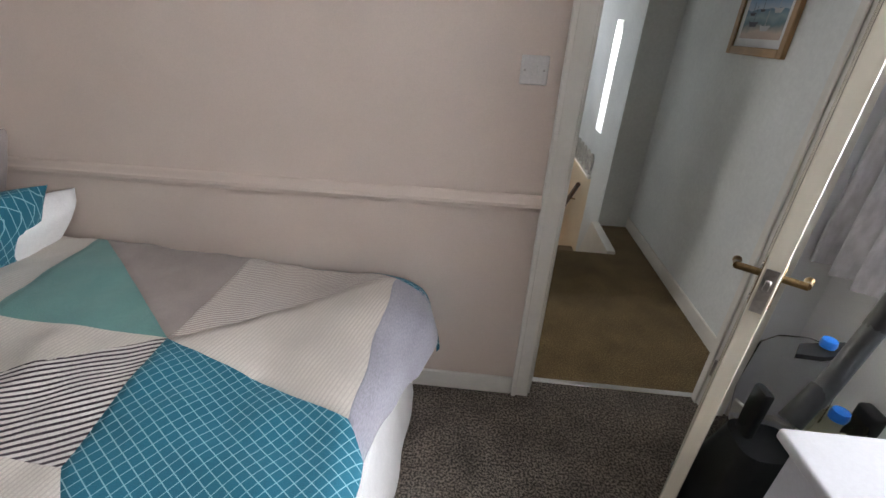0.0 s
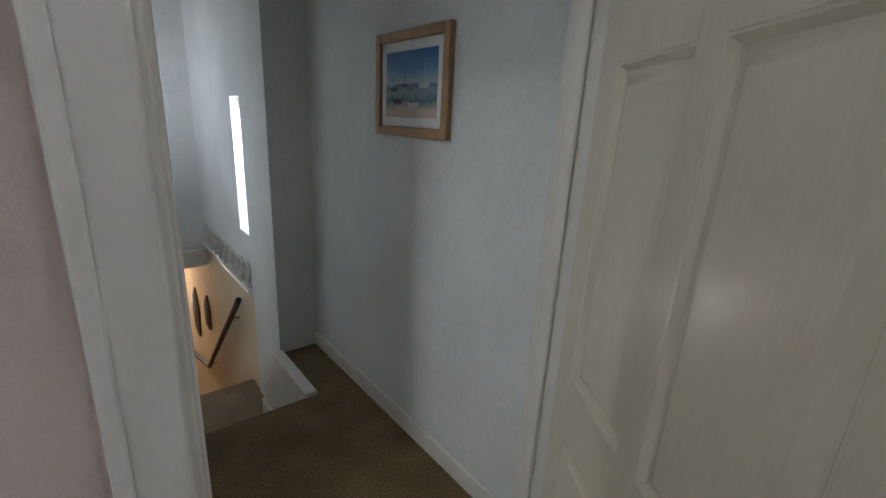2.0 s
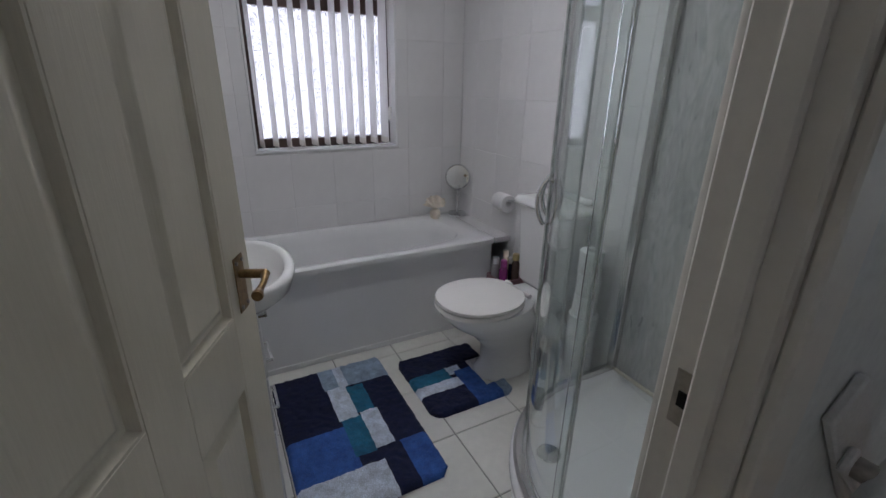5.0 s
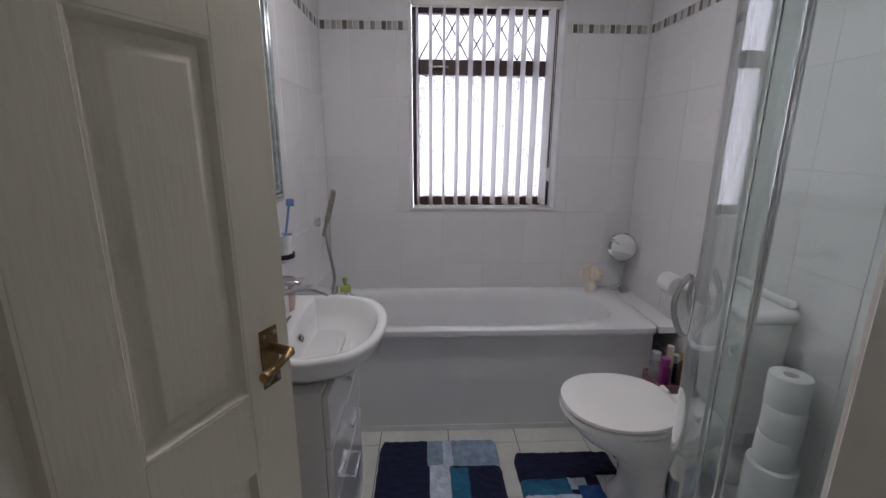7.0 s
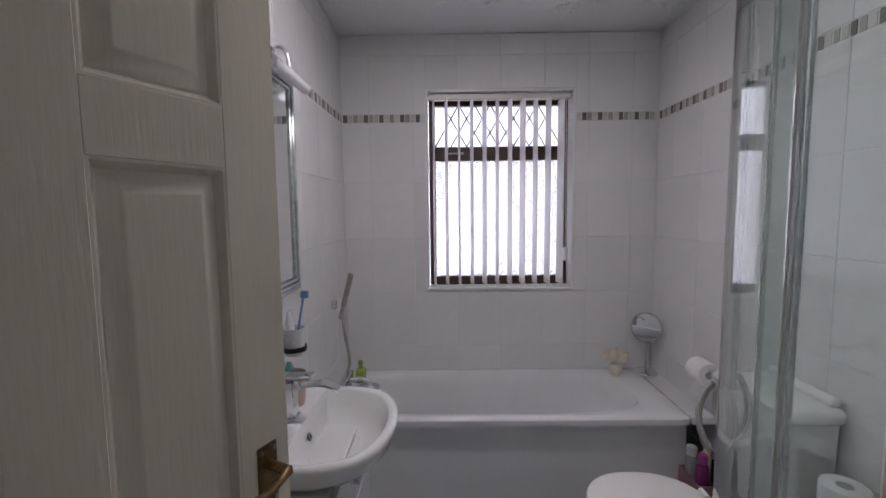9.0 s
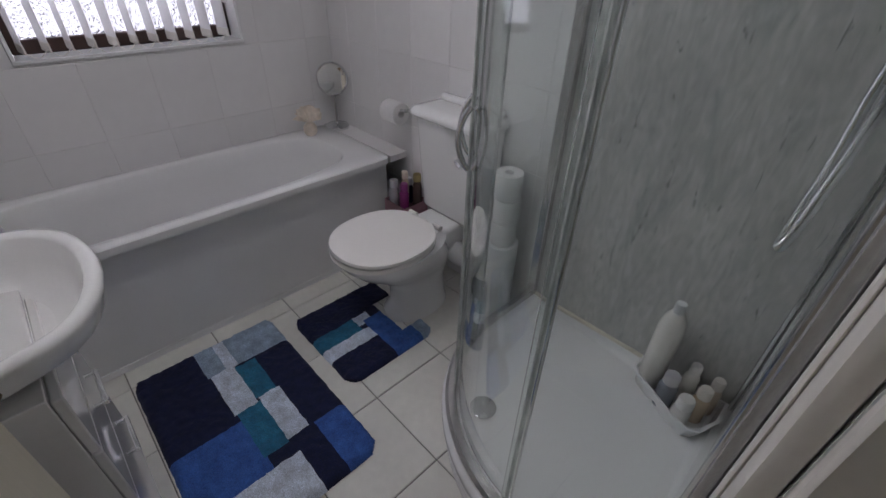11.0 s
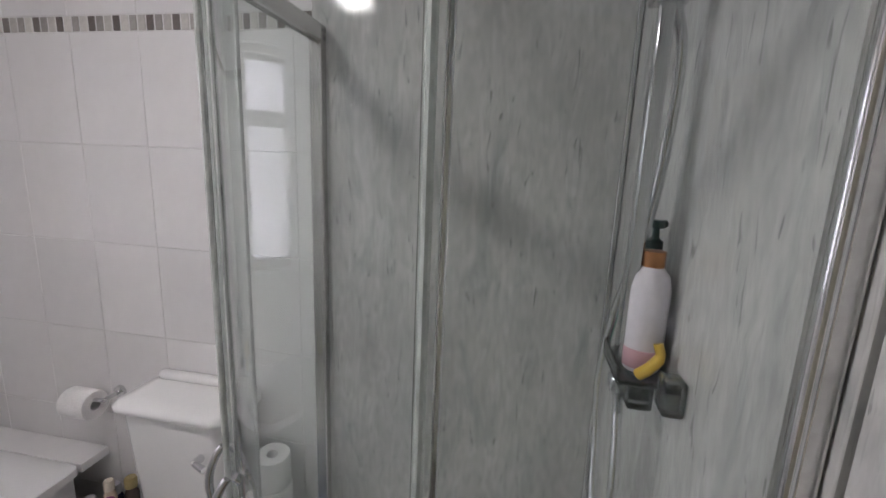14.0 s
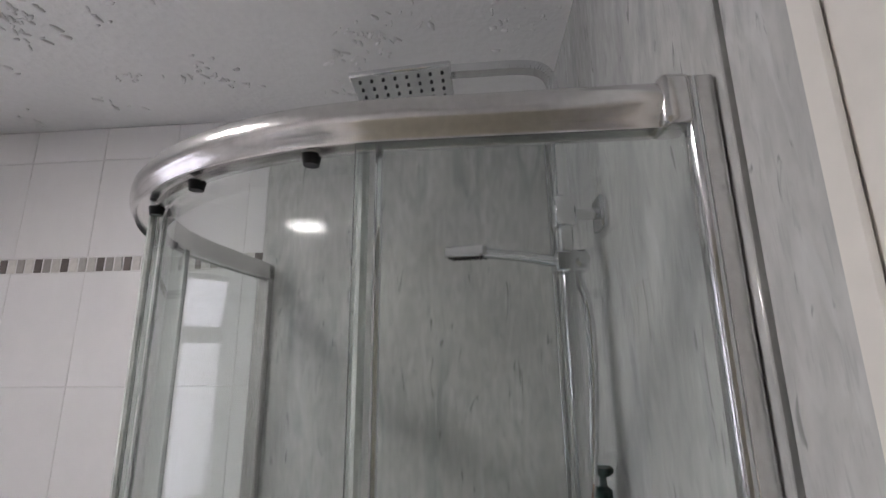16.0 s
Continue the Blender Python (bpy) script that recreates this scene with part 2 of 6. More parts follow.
M_RED_WOOD = material("red_brown_wood", (0.24, 0.075, 0.03), 0.35, scale=10, vary=0.25, fine=0.12, bump=0.1, stretch=(1, 1, 0.15))
M_DARK_WOOD = material("dark_wood", (0.07, 0.032, 0.02), 0.4, scale=14, vary=0.3, bump=0.15, bump_scale=70)
M_PAPER = material("tissue_paper", (0.84, 0.83, 0.82), 0.95, scale=20, vary=0.03, bump=0.4, bump_scale=220)
M_SWITCH = material("white_switch_plastic", (0.62, 0.59, 0.56), 0.3, scale=5, vary=0.03, bump=0.0)


# ---- mesh helpers ----
def box(bm, x0, y0, z0, x1, y1, z1, bevel=0.0, segments=1, m=None):
    got = bmesh.ops.create_cube(bm, size=1.0)
    verts = got["verts"]
    mat = Matrix.Translation(((x0 + x1) / 2, (y0 + y1) / 2, (z0 + z1) / 2)) @ Matrix.Diagonal((abs(x1 - x0), abs(y1 - y0), abs(z1 - z0), 1))
    bmesh.ops.transform(bm, matrix=mat, verts=verts)
    if bevel:
        edges = list({e for v in verts for e in v.link_edges})
        out = bmesh.ops.bevel(bm, geom=edges, offset=bevel, segments=segments, affect='EDGES', profile=0.5)
        verts = list({v for f in out["faces"] for v in f.verts} | {v for v in verts if v.is_valid})
    if m is not None:
        bmesh.ops.transform(bm, matrix=m, verts=verts)
    return verts


def ring_loft(bm, rings, close=True, cap=True):
    """Skin a list of rings (lists of points of one length)."""
    made = [[bm.verts.new(p) for p in r] for r in rings]
    n = len(made[0])
    for a, b in zip(made, made[1:]):
        for i in range(n if close else n - 1):
            j = (i + 1) % n
            bm.faces.new((a[i], a[j], b[j], b[i]))
    if cap and close:
        if cap != 'last':
            bm.faces.new(made[0][::-1])
        bm.faces.new(made[-1])
    return made


def tube(bm, pts, r, seg=12, cap=True):
    pts = [Vector(p) for p in pts]
    radii = r if isinstance(r, (list, tuple)) else [r] * len(pts)
    rings = []
    side = None
    for i, p in enumerate(pts):
        d = (pts[min(i + 1, len(pts) - 1)] - pts[max(i - 1, 0)]).normalized()
        if side is None:
            side = d.orthogonal().normalized()
        side = (side - d * side.dot(d)).normalized()
        up = d.cross(side)
        rings.append([p + radii[i] * (math.cos(a) * side + math.sin(a) * up) for a in (2 * math.pi * k / seg for k in range(seg))])
    ring_loft(bm, rings, True, cap)


def lathe(bm, profile, centre=(0, 0, 0), seg=24, m=None):
    rings = []
    for r, z in profile:
        rings.append([Vector((max(r, 1e-4) * math.cos(2 * math.pi * k / seg), max(r, 1e-4) * math.sin(2 * math.pi * k / seg), z)) for k in range(seg)])
    t = Matrix.Translation(centre) if m is None else m
    ring_loft(bm, [[t @ p for p in r] for r in rings])


def extrude_outline(bm, pts, z0, z1):
    ring_loft(bm, [[Vector((x, y, z)) for x, y in pts] for z in (z0, z1)])


def curve_points(pts, steps=8):
    """A smooth line through the points (Catmull-Rom)."""
    p = [Vector(q) for q in pts]
    p = [2 * p[0] - p[1], *p, 2 * p[-1] - p[-2]]
    out = []
    for i in range(1, len(p) - 2):
        for k in range(steps):
            t = k / steps
            a, b, c, d = p[i - 1:i + 3]
            out.append(0.5 * (2 * b + (c - a) * t + (2 * a - 5 * b + 4 * c - d) * t * t + (3 * b - a - 3 * c + d) * t ** 3))
    return out + [p[-2]]


def rounded(cx, cy, w, d, r, seg=6):
    """Outline of a rounded rectangle."""
    out = []
    for sx, sy, a0 in ((1, 1, 0), (-1, 1, 90), (-1, -1, 180), (1, -1, 270)):
        for k in range(seg + 1):
            a = radians(a0 + 90 * k / seg)
            out.append((cx + sx * (w / 2 - r) + r * math.cos(a), cy + sy * (d / 2 - r) + r * math.sin(a)))
    return out


def origin_of(ob):
    at = Vector((0, 0, 0))
    while ob:
        at = at + ob.location
        ob = ob.parent
    return at


def finish(name, bm, mats, at=(0, 0, 0), smooth=40, parent=None):
    bmesh.ops.recalc_face_normals(bm, faces=bm.faces[:])
    bmesh.ops.translate(bm, verts=bm.verts[:], vec=-Vector(at))
    me = bpy.data.meshes.new(name)
    bm.to_mesh(me)
    bm.free()
    for mt in mats if isinstance(mats, (list, tuple)) else [mats]:
        me.materials.append(mt)
    if smooth:
        me.polygons.foreach_set("use_smooth", [True] * len(me.polygons))
        me.set_sharp_from_angle(angle=radians(smooth))
    ob = new(name, me)
    if parent:
        ob.parent = parent
    return ob


def thing(name, at, label, category, group="", kind=""):
    ob = new(name)
    ob.location = at
    ob.empty_display_size = 0.05
    return tagged(ob, label, category, group, kind)


def part(name, bm, mats, parent, label="", smooth=40):
    return tagged(finish(name, bm, mats, origin_of(parent), smooth, parent), label)


def solid(name, bm, mats, label, category, group="", kind="", at=None, smooth=40):
    """A thing that is one mesh."""
    at = Vector(at) if at is not None else Vector((0, 0, 0))
    ob = finish(name, bm, mats, at, smooth)
    ob.location = at
    return tagged(ob, label, category, group, kind)


def structure(name, boxes, mat, label, category, bevel=0.0):
    bm = bmesh.new()
    for b in boxes:
        box(bm, *b, bevel=bevel)
    return solid(name, bm, mat, label, category, kind="structure")


def share(name, mesh, parent, at, turn=0.0):
    ob = new(name, mesh)
    ob.parent = parent
    ob.location = Vector(at) - origin_of(parent)
    ob.rotation_euler = (0, 0, turn)
    return ob


# ---- bedroom shell ----
CEIL = 2.40
wall_bed_n = structure("wall_bedroom_north", [(-2.7, 1.46, 0, 0.478, 1.56, CEIL), (1.296, 1.46, 0, 1.5, 1.56, CEIL), (0.478, 1.46, 2.03, 1.296, 1.56, CEIL)],
                       [M_BED_WALL, M_LAND_WALL, M_BED_WALL2], "warm beige painted bedroom wall with a doorway", "wall")
for poly in wall_bed_n.data.polygons:
    if poly.normal.y > 0.5:
        poly.material_index = 1
    elif poly.center.x > 1.29:
        poly.material_index = 2
structure("wall_bedroom_west", [(-2.8, -2.3, 0, -2.7, 1.56, CEIL)], M_BED_WALL, "warm beige painted bedroom wall", "wall")
structure("wall_bedroom_south", [(-2.8, -2.4, 0, 1.75, -2.3, CEIL)], M_BED_WALL, "warm beige painted bedroom wall", "wall")
structure("wall_bedroom_east", [(1.5, -2.3, 0, 1.75, -0.55, CEIL), (1.5, 1.13, 0, 1.75, 1.56, CEIL), (1.5, -0.55, 0, 1.75, 1.13, 0.92), (1.5, -0.55, 2.12, 1.75, 1.13, CEIL)],
          M_BED_WALL2, "white painted bedroom wall around the window", "wall")
structure("floor_bedroom", [(-2.7, -2.3, -0.12, 1.5, 1.548, 0)], M_BED_CARPET, "grey-brown speckled pile carpet on the bedroom floor", "carpet")
structure("ceiling", [(-2.8, -2.4, CEIL, 1.75, 1.5, CEIL + 0.1)], M_CEILING, "white painted bedroom ceiling", "ceiling")

# ---- landing, stairwell and hall shell ----
structure("wall_landing_east", [(1.5, 1.56, -0.2, 1.75, 3.585, CEIL)], M_LAND_WALL, "white lumpy plaster wall of the landing", "wall")
structure("wall_landing_pier", [(1.25, 3.485, -0.2, 1.5, 3.585, CEIL)], M_LAND_WALL, "white plaster end wall beside the stairs", "wall")
SLIT = (3.985, 4.195, 0.665, 1.57)
structure("wall_stairs_east", [(1.25, 3.585, -0.2, 1.5, SLIT[0], CEIL), (1.25, SLIT[1], 0.262, 1.5, 5.45, CEIL), (1.25, SLIT[0], 0.262, 1.5, SLIT[1], SLIT[2]),
                               (1.25, SLIT[0], SLIT[3], 1.5, SLIT[1], CEIL), (1.25, 2.95, -0.9, 1.5, 4.0, -0.2)],
          M_LAND_WALL, "white plaster stair wall with a narrow slit window", "wall")
structure("wall_hall_east", [(1.262, 3.99, -2.7, 1.5, 9.3, 0.262), (1.262, 5.45, 0.262, 1.5, 9.3, 0.4), (1.254, 4.0, -2.7, 1.262, 9.3, -2.5)], M_CREAM, "cream painted wall running down the stairs", "wall")
structure("wall_stairs_west", [(0.345, 2.378, -0.75, 0.45, 3.95, CEIL), (0.345, 1.56, 2.03, 0.45, 2.378, CEIL)], M_LAND_WALL,
          "white lumpy plaster wall beside the stairs", "wall")
structure("wall_stairwell_west", [(0.20, 3.95, -0.2, 0.36, 5.45, 1.27), (0.20, 3.95, 2.17, 0.36, 5.45, CEIL), (0.20, 3.95, 1.27, 0.36, 4.2, 2.17), (0.20, 5.24, 1.27, 0.36, 5.45, 2.17)], M_LAND_WALL, "white plaster stairwell wall with a window opening", "wall")
structure("wall_stairwell_bulkhead", [(0.0, 5.45, 0.03, 1.25, 5.6, CEIL)], M_LAND_WALL, "white bulkhead wall over the lower stairs", "wall")
structure("trim_bulkhead", [(0.3, 5.425, 0.16, 1.25, 5.45, 0.20), (0.3, 5.435, 0.03, 1.25, 5.45, 0.05)], M_TRIM, "white painted ledge strip on the bulkhead", "trim", 0.004)
structure("wall_hall_west", [(0.22, 4.25, -2.7, 0.32, 9.3, -0.2), (0.10, 5.6, -0.2, 0.2, 9.3, 0.4)], M_CREAM, "cream painted hall wall", "wall")
structure("wall_hall_north", [(-0.4, 9.3, -2.7, 1.6, 9.4, 0.4)], M_CREAM, "cream painted wall round the front door", "wall")
structure("floor_hall", [(0.2, 4.2, -2.75, 1.5, 9.4, -2.6)], M_LAND_CARPET, "dark brown carpet on the hall floor", "carpet")
structure("ceiling_hall", [(0.0, 5.6, 0.03, 1.5, 9.4, 0.15)], M_CEILING, "white painted hall ceiling", "ceiling")
structure("ceiling_landing", [(0.2, 1.5, CEIL, 1.75, 5.6, CEIL + 0.1)], M_CEILING, "white painted landing ceiling", "ceiling")
structure("floor_landing", [(0.345, 1.562, -0.12, 1.5, 2.95, 0), (1.262, 2.95, -0.12, 1.5, 3.485, 0)], M_LAND_CARPET, "brown carpet on the landing floor", "carpet")

stairs = thing("stairs", (0.82, 2.95, -0.57), "brown carpeted stairs going down to the hall", "stairs", kind="structure")
for z, y0, y1 in ((-0.19, 2.93, 3.18), (-0.38, 3.16, 3.41)):
    bm = bmesh.new()
    box(bm, 0.45, y0, z - 0.19, 1.20, y1, z, 0.018, 3)
    part("step", bm, M_WORN_CARPET, stairs)
bm = bmesh.new()
box(bm, 0.22, 3.39, -0.72, 1.262, 4.21, -0.57, 0.02, 3)
part("half_landing", bm, M_WORN_CARPET, stairs, "worn brown carpeted half landing")
for k in range(10):
    bm = bmesh.new()
    box(bm, 0.32, 4.19 + 0.22 * k, -0.94 - 0.185 * k, 1.262, 4.43 + 0.22 * k, -0.755 - 0.185 * k, 0.018, 2)
    part("step", bm, M_LAND_CARPET, stairs)
bm = bmesh.new()
box(bm, 1.195, 2.946, -0.72, 1.262, 3.485, 0.028, 0.005)
ring_loft(bm, [[Vector((x, y, z)) for y, z in ((3.484, -0.72), (3.484, 0.02), (3.72, -0.40), (3.72, -0.72))] for x in (1.196, 1.26)])
part("string_board", bm, M_TRIM, stairs, "white painted string capping beside the steps")
bm = bmesh.new()
ring_loft(bm, [[Vector((x, y, z)) for y, z in ((2.955, -0.04), (3.44, -0.43), (3.70, -0.43), (3.70, -0.57), (2.955, -0.57))] for x in (1.176, 1.194)])
part("skirting_board", bm, M_TRIM, stairs, "white skirting following the steps")
bm = bmesh.new()
box(bm, 0.451, 2.9, -0.60, 0.468, 3.9, -0.42, 0.004)
box(bm, 0.451, 2.46, 0.0, 0.468, 2.98, 0.11, 0.004)
part("skirting_board", bm, M_TRIM, stairs)

bm = bmesh.new()
box(bm, 0.50, 1.536, -0.002, 1.272, 1.566, 0.008, 0.003)
solid("threshold_strip", bm, M_SATIN, "pale metal carpet strip across the bedroom doorway", "threshold", kind="structure")


def skirting(name, x0, y0, x1, y1, h=0.10):
    bm = bmesh.new()
    box(bm, x0, y0, 0.0, x1, y1, h, 0.006)
    return solid(name, bm, M_TRIM, "white painted skirting board", "skirting", kind="structure")


skirting("baseboard_bedroom_north", -2.7, 1.444, 0.412, 1.459)
skirting("baseboard_bedroom_corner", 1.36, 1.444, 1.5, 1.459)
skirting("baseboard_bedroom_east", 1.484, -2.2, 1.499, 1.443)
skirting("baseboard_landing_east", 1.483, 1.57, 1.499, 3.484)
skirting("baseboard_landing_south", 1.31, 1.561, 1.482, 1.577)

bm = bmesh.new()
prof = [(1.459, 0.895), (1.448, 0.898), (1.444, 0.91), (1.436, 0.918), (1.436, 0.93), (1.444, 0.938), (1.446, 0.95), (1.452, 0.958), (1.459, 0.96)]
ring_loft(bm, [[Vector((x, y, z)) for y, z in prof] for x in (-2.7, 0.414)])
solid("dado_rail", bm, M_BED_WALL, "beige painted moulded dado rail", "dado rail", kind="structure")


# ---- door frames and doors ----
def door_frame(name, along, m, width, height, depth, label, stop=True, architrave=0.075, sides=(1, 1), faces=(1, 1)):
    """Lining, stops and architraves round an opening. Local x runs along the wall from the first jamb, y through it."""
    root = thing(name, m.translation, label, "door frame", kind="structure")
    rot = m.to_3x3().to_4x4()

    def put(nm, boxes, bevel=0.004):
        b = bmesh.new()
        for q in boxes:
            box(b, *q, bevel=bevel)
        bmesh.ops.transform(b, matrix=Matrix.Translation(m.translation) @ rot, verts=b.verts[:])
        part(nm, b, M_TRIM, root)

    put("jamb", [(-0.022, 0.0, 0, 0, depth, height)])
    put("jamb", [(width, 0.0, 0, width + 0.022, depth, height)])
    put("head", [(-0.022, 0.0, height, width + 0.022, depth, height + 0.022)])
    if stop:
        put("door_stop", [(0.0, stop, 0, 0.012, stop + 0.035, height)])
        put("door_stop", [(width - 0.012, stop, 0, width, stop + 0.035, height)])
    for face, y0, y1 in ((0, -0.018, 0.0), (1, depth, depth + 0.018)):
        if not faces[face]:
            continue
        if sides[0]:
            put("architrave", [(-architrave - 0.012, y0, 0, -0.012, y1, height + architrave), (-architrave - 0.012, y0 - 0.006 * (1 - 2 * face), 0, -architrave + 0.008, y0, height + architrave)] if face == 0 else
                [(-architrave - 0.012, y0, 0, -0.012, y1, height + architrave)])
        if sides[1]:
            put("architrave", [(width + 0.012, y0, 0, width + 0.012 + architrave, y1, height + architrave)])
        put("architrave", [(-0.012, y0, height + 0.012, width + 0.012, y1, height + architrave)])
    return root


def panel_door(name, m, width, height, cols, rows, label, handle_z, flip=1):
    """A moulded panel door. Local x from the hinge to the free edge, y through the leaf."""
    t = 0.0185
    root = thing(name, m.translation, label, "door")
    full = m

    def put(nm, b, mat, parent, lab=""):
        bmesh.ops.transform(b, matrix=full, verts=b.verts[:])
        return part(nm, b, mat, parent, lab)

    b = bmesh.new()
    xs = [0.0] + [v for c in cols for v in c] + [width]
    zs = [0.006] + [v for r in rows for v in r] + [height]
    box(b, 0.004, -t + 0.014, 0.01, width - 0.004, t - 0.014, height - 0.004)
    for i in range(0, len(xs), 2):
        box(b, xs[i], -t, 0.006, xs[i + 1], t, height, 0.0025)
    for i in range(0, len(zs), 2):
        for c in cols:
            box(b, c[0] - 0.003, -t, zs[i], c[1] + 0.003, t, zs[i + 1], 0.0025)
    leaf = put("leaf", b, M_GLOSS, root, "cream gloss painted door leaf")
    for c in cols:
        for r in rows:
            b = bmesh.new()
            for s in (1, -1):
                def rect(inset, y):
                    return [Vector((x, s * y, z)) for x, z in ((c[0] + inset, r[0] + inset), (c[1] - inset, r[0] + inset), (c[1] - inset, r[1] - inset), (c[0] + inset, r[1] - inset))]
                ring_loft(b, [rect(-0.002, t - 0.001), rect(0.003, t - 0.0015), rect(0.006, t - 0.005), rect(0.012, t - 0.0135), rect(0.016, t - 0.0138), rect(0.036, t - 0.004), rect(0.038, t - 0.0025), rect(0.042, t - 0.0025)], cap='last')
            put("panel", b, M_GLOSS, leaf)
    for s in (1, -1):
        b = bmesh.new()
        y = s * (t + 0.002)
        x = width - 0.052
        box(b, x - 0.021, min(y, s * t), handle_z - 0.056, x + 0.021, max(y, s * t) + 0.002 * s if s > 0 else s * t, handle_z + 0.056, 0.0015)
        h = put("handle", b, M_BRASS, root, "worn brass lever handle on a back plate")
        b = bmesh.new()
        tube(b, [(x, s * t, handle_z + 0.02), (x, s * (t + 0.05), handle_z + 0.02)], 0.009, 12)
        tube(b, curve_points([(x, s * (t + 0.048), handle_z + 0.02), (x - 0.025, s * (t + 0.054), handle_z + 0.016), (x - 0.045, s * (t + 0.052), handle_z + 0.008), (x - 0.070, s * (t + 0.055), handle_z + 0.006)], 5),
             [0.0095, 0.0085, 0.0075, 0.007, 0.0065, 0.006, 0.006, 0.006, 0.006, 0.0065, 0.007, 0.0075, 0.0085, 0.010, 0.011, 0.010], 10)
        put("lever", b, M_BRASS, h)
        b = bmesh.new()
        for dz in (-0.045, 0.045):
            for dx in (-0.013, 0.013):
                tube(b, [(x + dx, s * t, handle_z + dz), (x + dx, s * (t + 0.0055), handle_z + dz)], 0.004, 8)
        put("screws", b, M_STEEL, h)
    b = bmesh.new()
    box(b, width - 0.001, -0.0125, handle_z - 0.055, width + 0.0012, 0.0125, handle_z + 0.055)
    box(b, width, -0.006, handle_z + 0.005, width + 0.009, 0.006, handle_z + 0.03, 0.002)
    put("latch_plate", b, M_STEEL, root, "worn steel latch plate in the door edge")
    for hz in (0.25, 1.75):
        b = bmesh.new()
        tube(b, [(0.0, -t - 0.004, hz - 0.04), (0.0, -t - 0.004, hz + 0.04)], 0.006, 10)
        put("hinge", b, M_STEEL, root)
    return root


door_frame("door_frame_1", 0, pose(0.50, 1.46, 0), 0.762, 1.985, 0.10, "white painted frame of the bedroom doorway", 0.045)
ang = math.degrees(math.atan2(0.86 - 1.46, 0.83 - 1.255))
panel_door("door_1", pose(1.258, 1.452, 0, 0, 0, ang), 0.745, 1.975, [(0.078, 0.300), (0.357, 0.612)], [(0.20, 0.80), (0.945, 1.588), (1.69, 1.87)],
           "cream gloss panelled bedroom door standing open", 0.998)
door_frame("door_frame_2", 0, pose(0.45, 1.612, 0, 0, 0, 90), 0.742, 1.985, 0.105, "cream painted frame of the bathroom doorway", 0.03, sides=(0, 1), faces=(1, 0))
ang = math.degrees(math.atan2(1.91 - 1.61, -0.30 - 0.36))
panel_door("door_2", pose(0.352, 1.608, 0, 0, 0, ang), 0.688, 1.975, [(0.09, 0.305), (0.402, 0.584)], [(0.20, 0.80), (0.952, 1.521), (1.614, 1.86)],
           "cream gloss panelled bathroom door standing open", 1.0)
bm = bmesh.new()
box(bm, 0.363, 2.3525, 0.955, 0.387, 2.354, 1.035)
box(bm, 0.388, 2.349, 0.975, 0.394, 2.354, 1.02, 0.002)
plate = solid("strike_plate", bm, M_STEEL, "worn metal strike plate on the bathroom door jamb", "strike plate", at=(0.375, 2.353, 0.99))
bm = bmesh.new()
box(bm, 0.371, 2.3505, 0.984, 0.383, 2.3528, 1.006)
part("latch_mortise", bm, M_BLACK, plate, "dark latch hole")

# ---- bathroom shell ----
BX0, BX1, BY0, BY1 = -1.935, 0.333, 1.632, 3.366
bath_w = structure("wall_bathroom_west", [(-2.1, 1.56, 0, BX0 - 0.002, 2.091, CEIL), (-2.1, 2.917, 0, BX0 - 0.002, 3.48, CEIL), (-2.1, 2.091, 0, BX0 - 0.002, 2.917, 1.002), (-2.1, 2.091, 2.112, BX0 - 0.002, 2.917, CEIL)],
                   M_GROUT, "white tiled bathroom wall round the window", "wall")
bath_n = structure("wall_bathroom_north", [(-2.1, BY1 + 0.002, 0, 0.345, 3.48, CEIL)], M_GROUT, "white tiled bathroom wall behind the toilet", "wall")
bath_s = structure("wall_bathroom_south", [(-2.1, 1.5605, 0, 0.345, BY0 - 0.002, CEIL)], M_GROUT, "white tiled bathroom wall behind the basin", "wall")
bath_floor = structure("floor_bathroom", [(-2.0, 1.6, -0.12, 0.345, 3.4, -0.006)], M_FLOOR_GROUT, "white tiled bathroom floor with dark joints", "floor")
structure("ceiling_bathroom", [(-2.1, 1.56, CEIL + 0.004, 0.345, 3.48, CEIL + 0.1)], M_CEILING, "white ceiling with patches of stippled plaster", "ceiling")

# ---- bath ----
bath = thing("bath", (-1.63, 2.45, 0), "white acrylic bath with a white side panel", "bath")
bm = bmesh.new()
ox0, ox1, oy0, oy1 = BX0 + 0.002, -1.315, BY0 + 0.002, 3.262


def super_outline(cx, cy, a, b, n, count=48):
    out = []
    for k in range(count):
        t = 2 * math.pi * k / count
        c, s = math.cos(t), math.sin(t)
        out.append((cx + a * math.copysign(abs(c) ** (2 / n), c), cy + b * math.copysign(abs(s) ** (2 / n), s)))
    return out


cx, cy = (ox0 + ox1) / 2 - 0.005, 2.40
levels = [((ox0 + ox1) / 2, (oy0 + oy1) / 2, (ox1 - ox0) / 2, (oy1 - oy0) / 2, 30, 0.514), ((ox0 + ox1) / 2, (oy0 + oy1) / 2, (ox1 - ox0) / 2, (oy1 - oy0) / 2, 30, 0.540),
          ((ox0 + ox1) / 2, (oy0 + oy1) / 2, (ox1 - ox0) / 2 - 0.008, (oy1 - oy0) / 2 - 0.008, 30, 0.546),
          (cx, cy, 0.262, 0.735, 3.6, 0.544), (cx, cy, 0.250, 0.722, 3.6, 0.534), (cx, cy, 0.235, 0.70, 3.6, 0.47), (cx, cy, 0.215, 0.66, 3.4, 0.28), (cx, cy, 0.19, 0.60, 3.2, 0.16), (cx, cy, 0.12, 0.5, 3, 0.13), (cx, cy, 0.02, 0.1, 2, 0.128)]
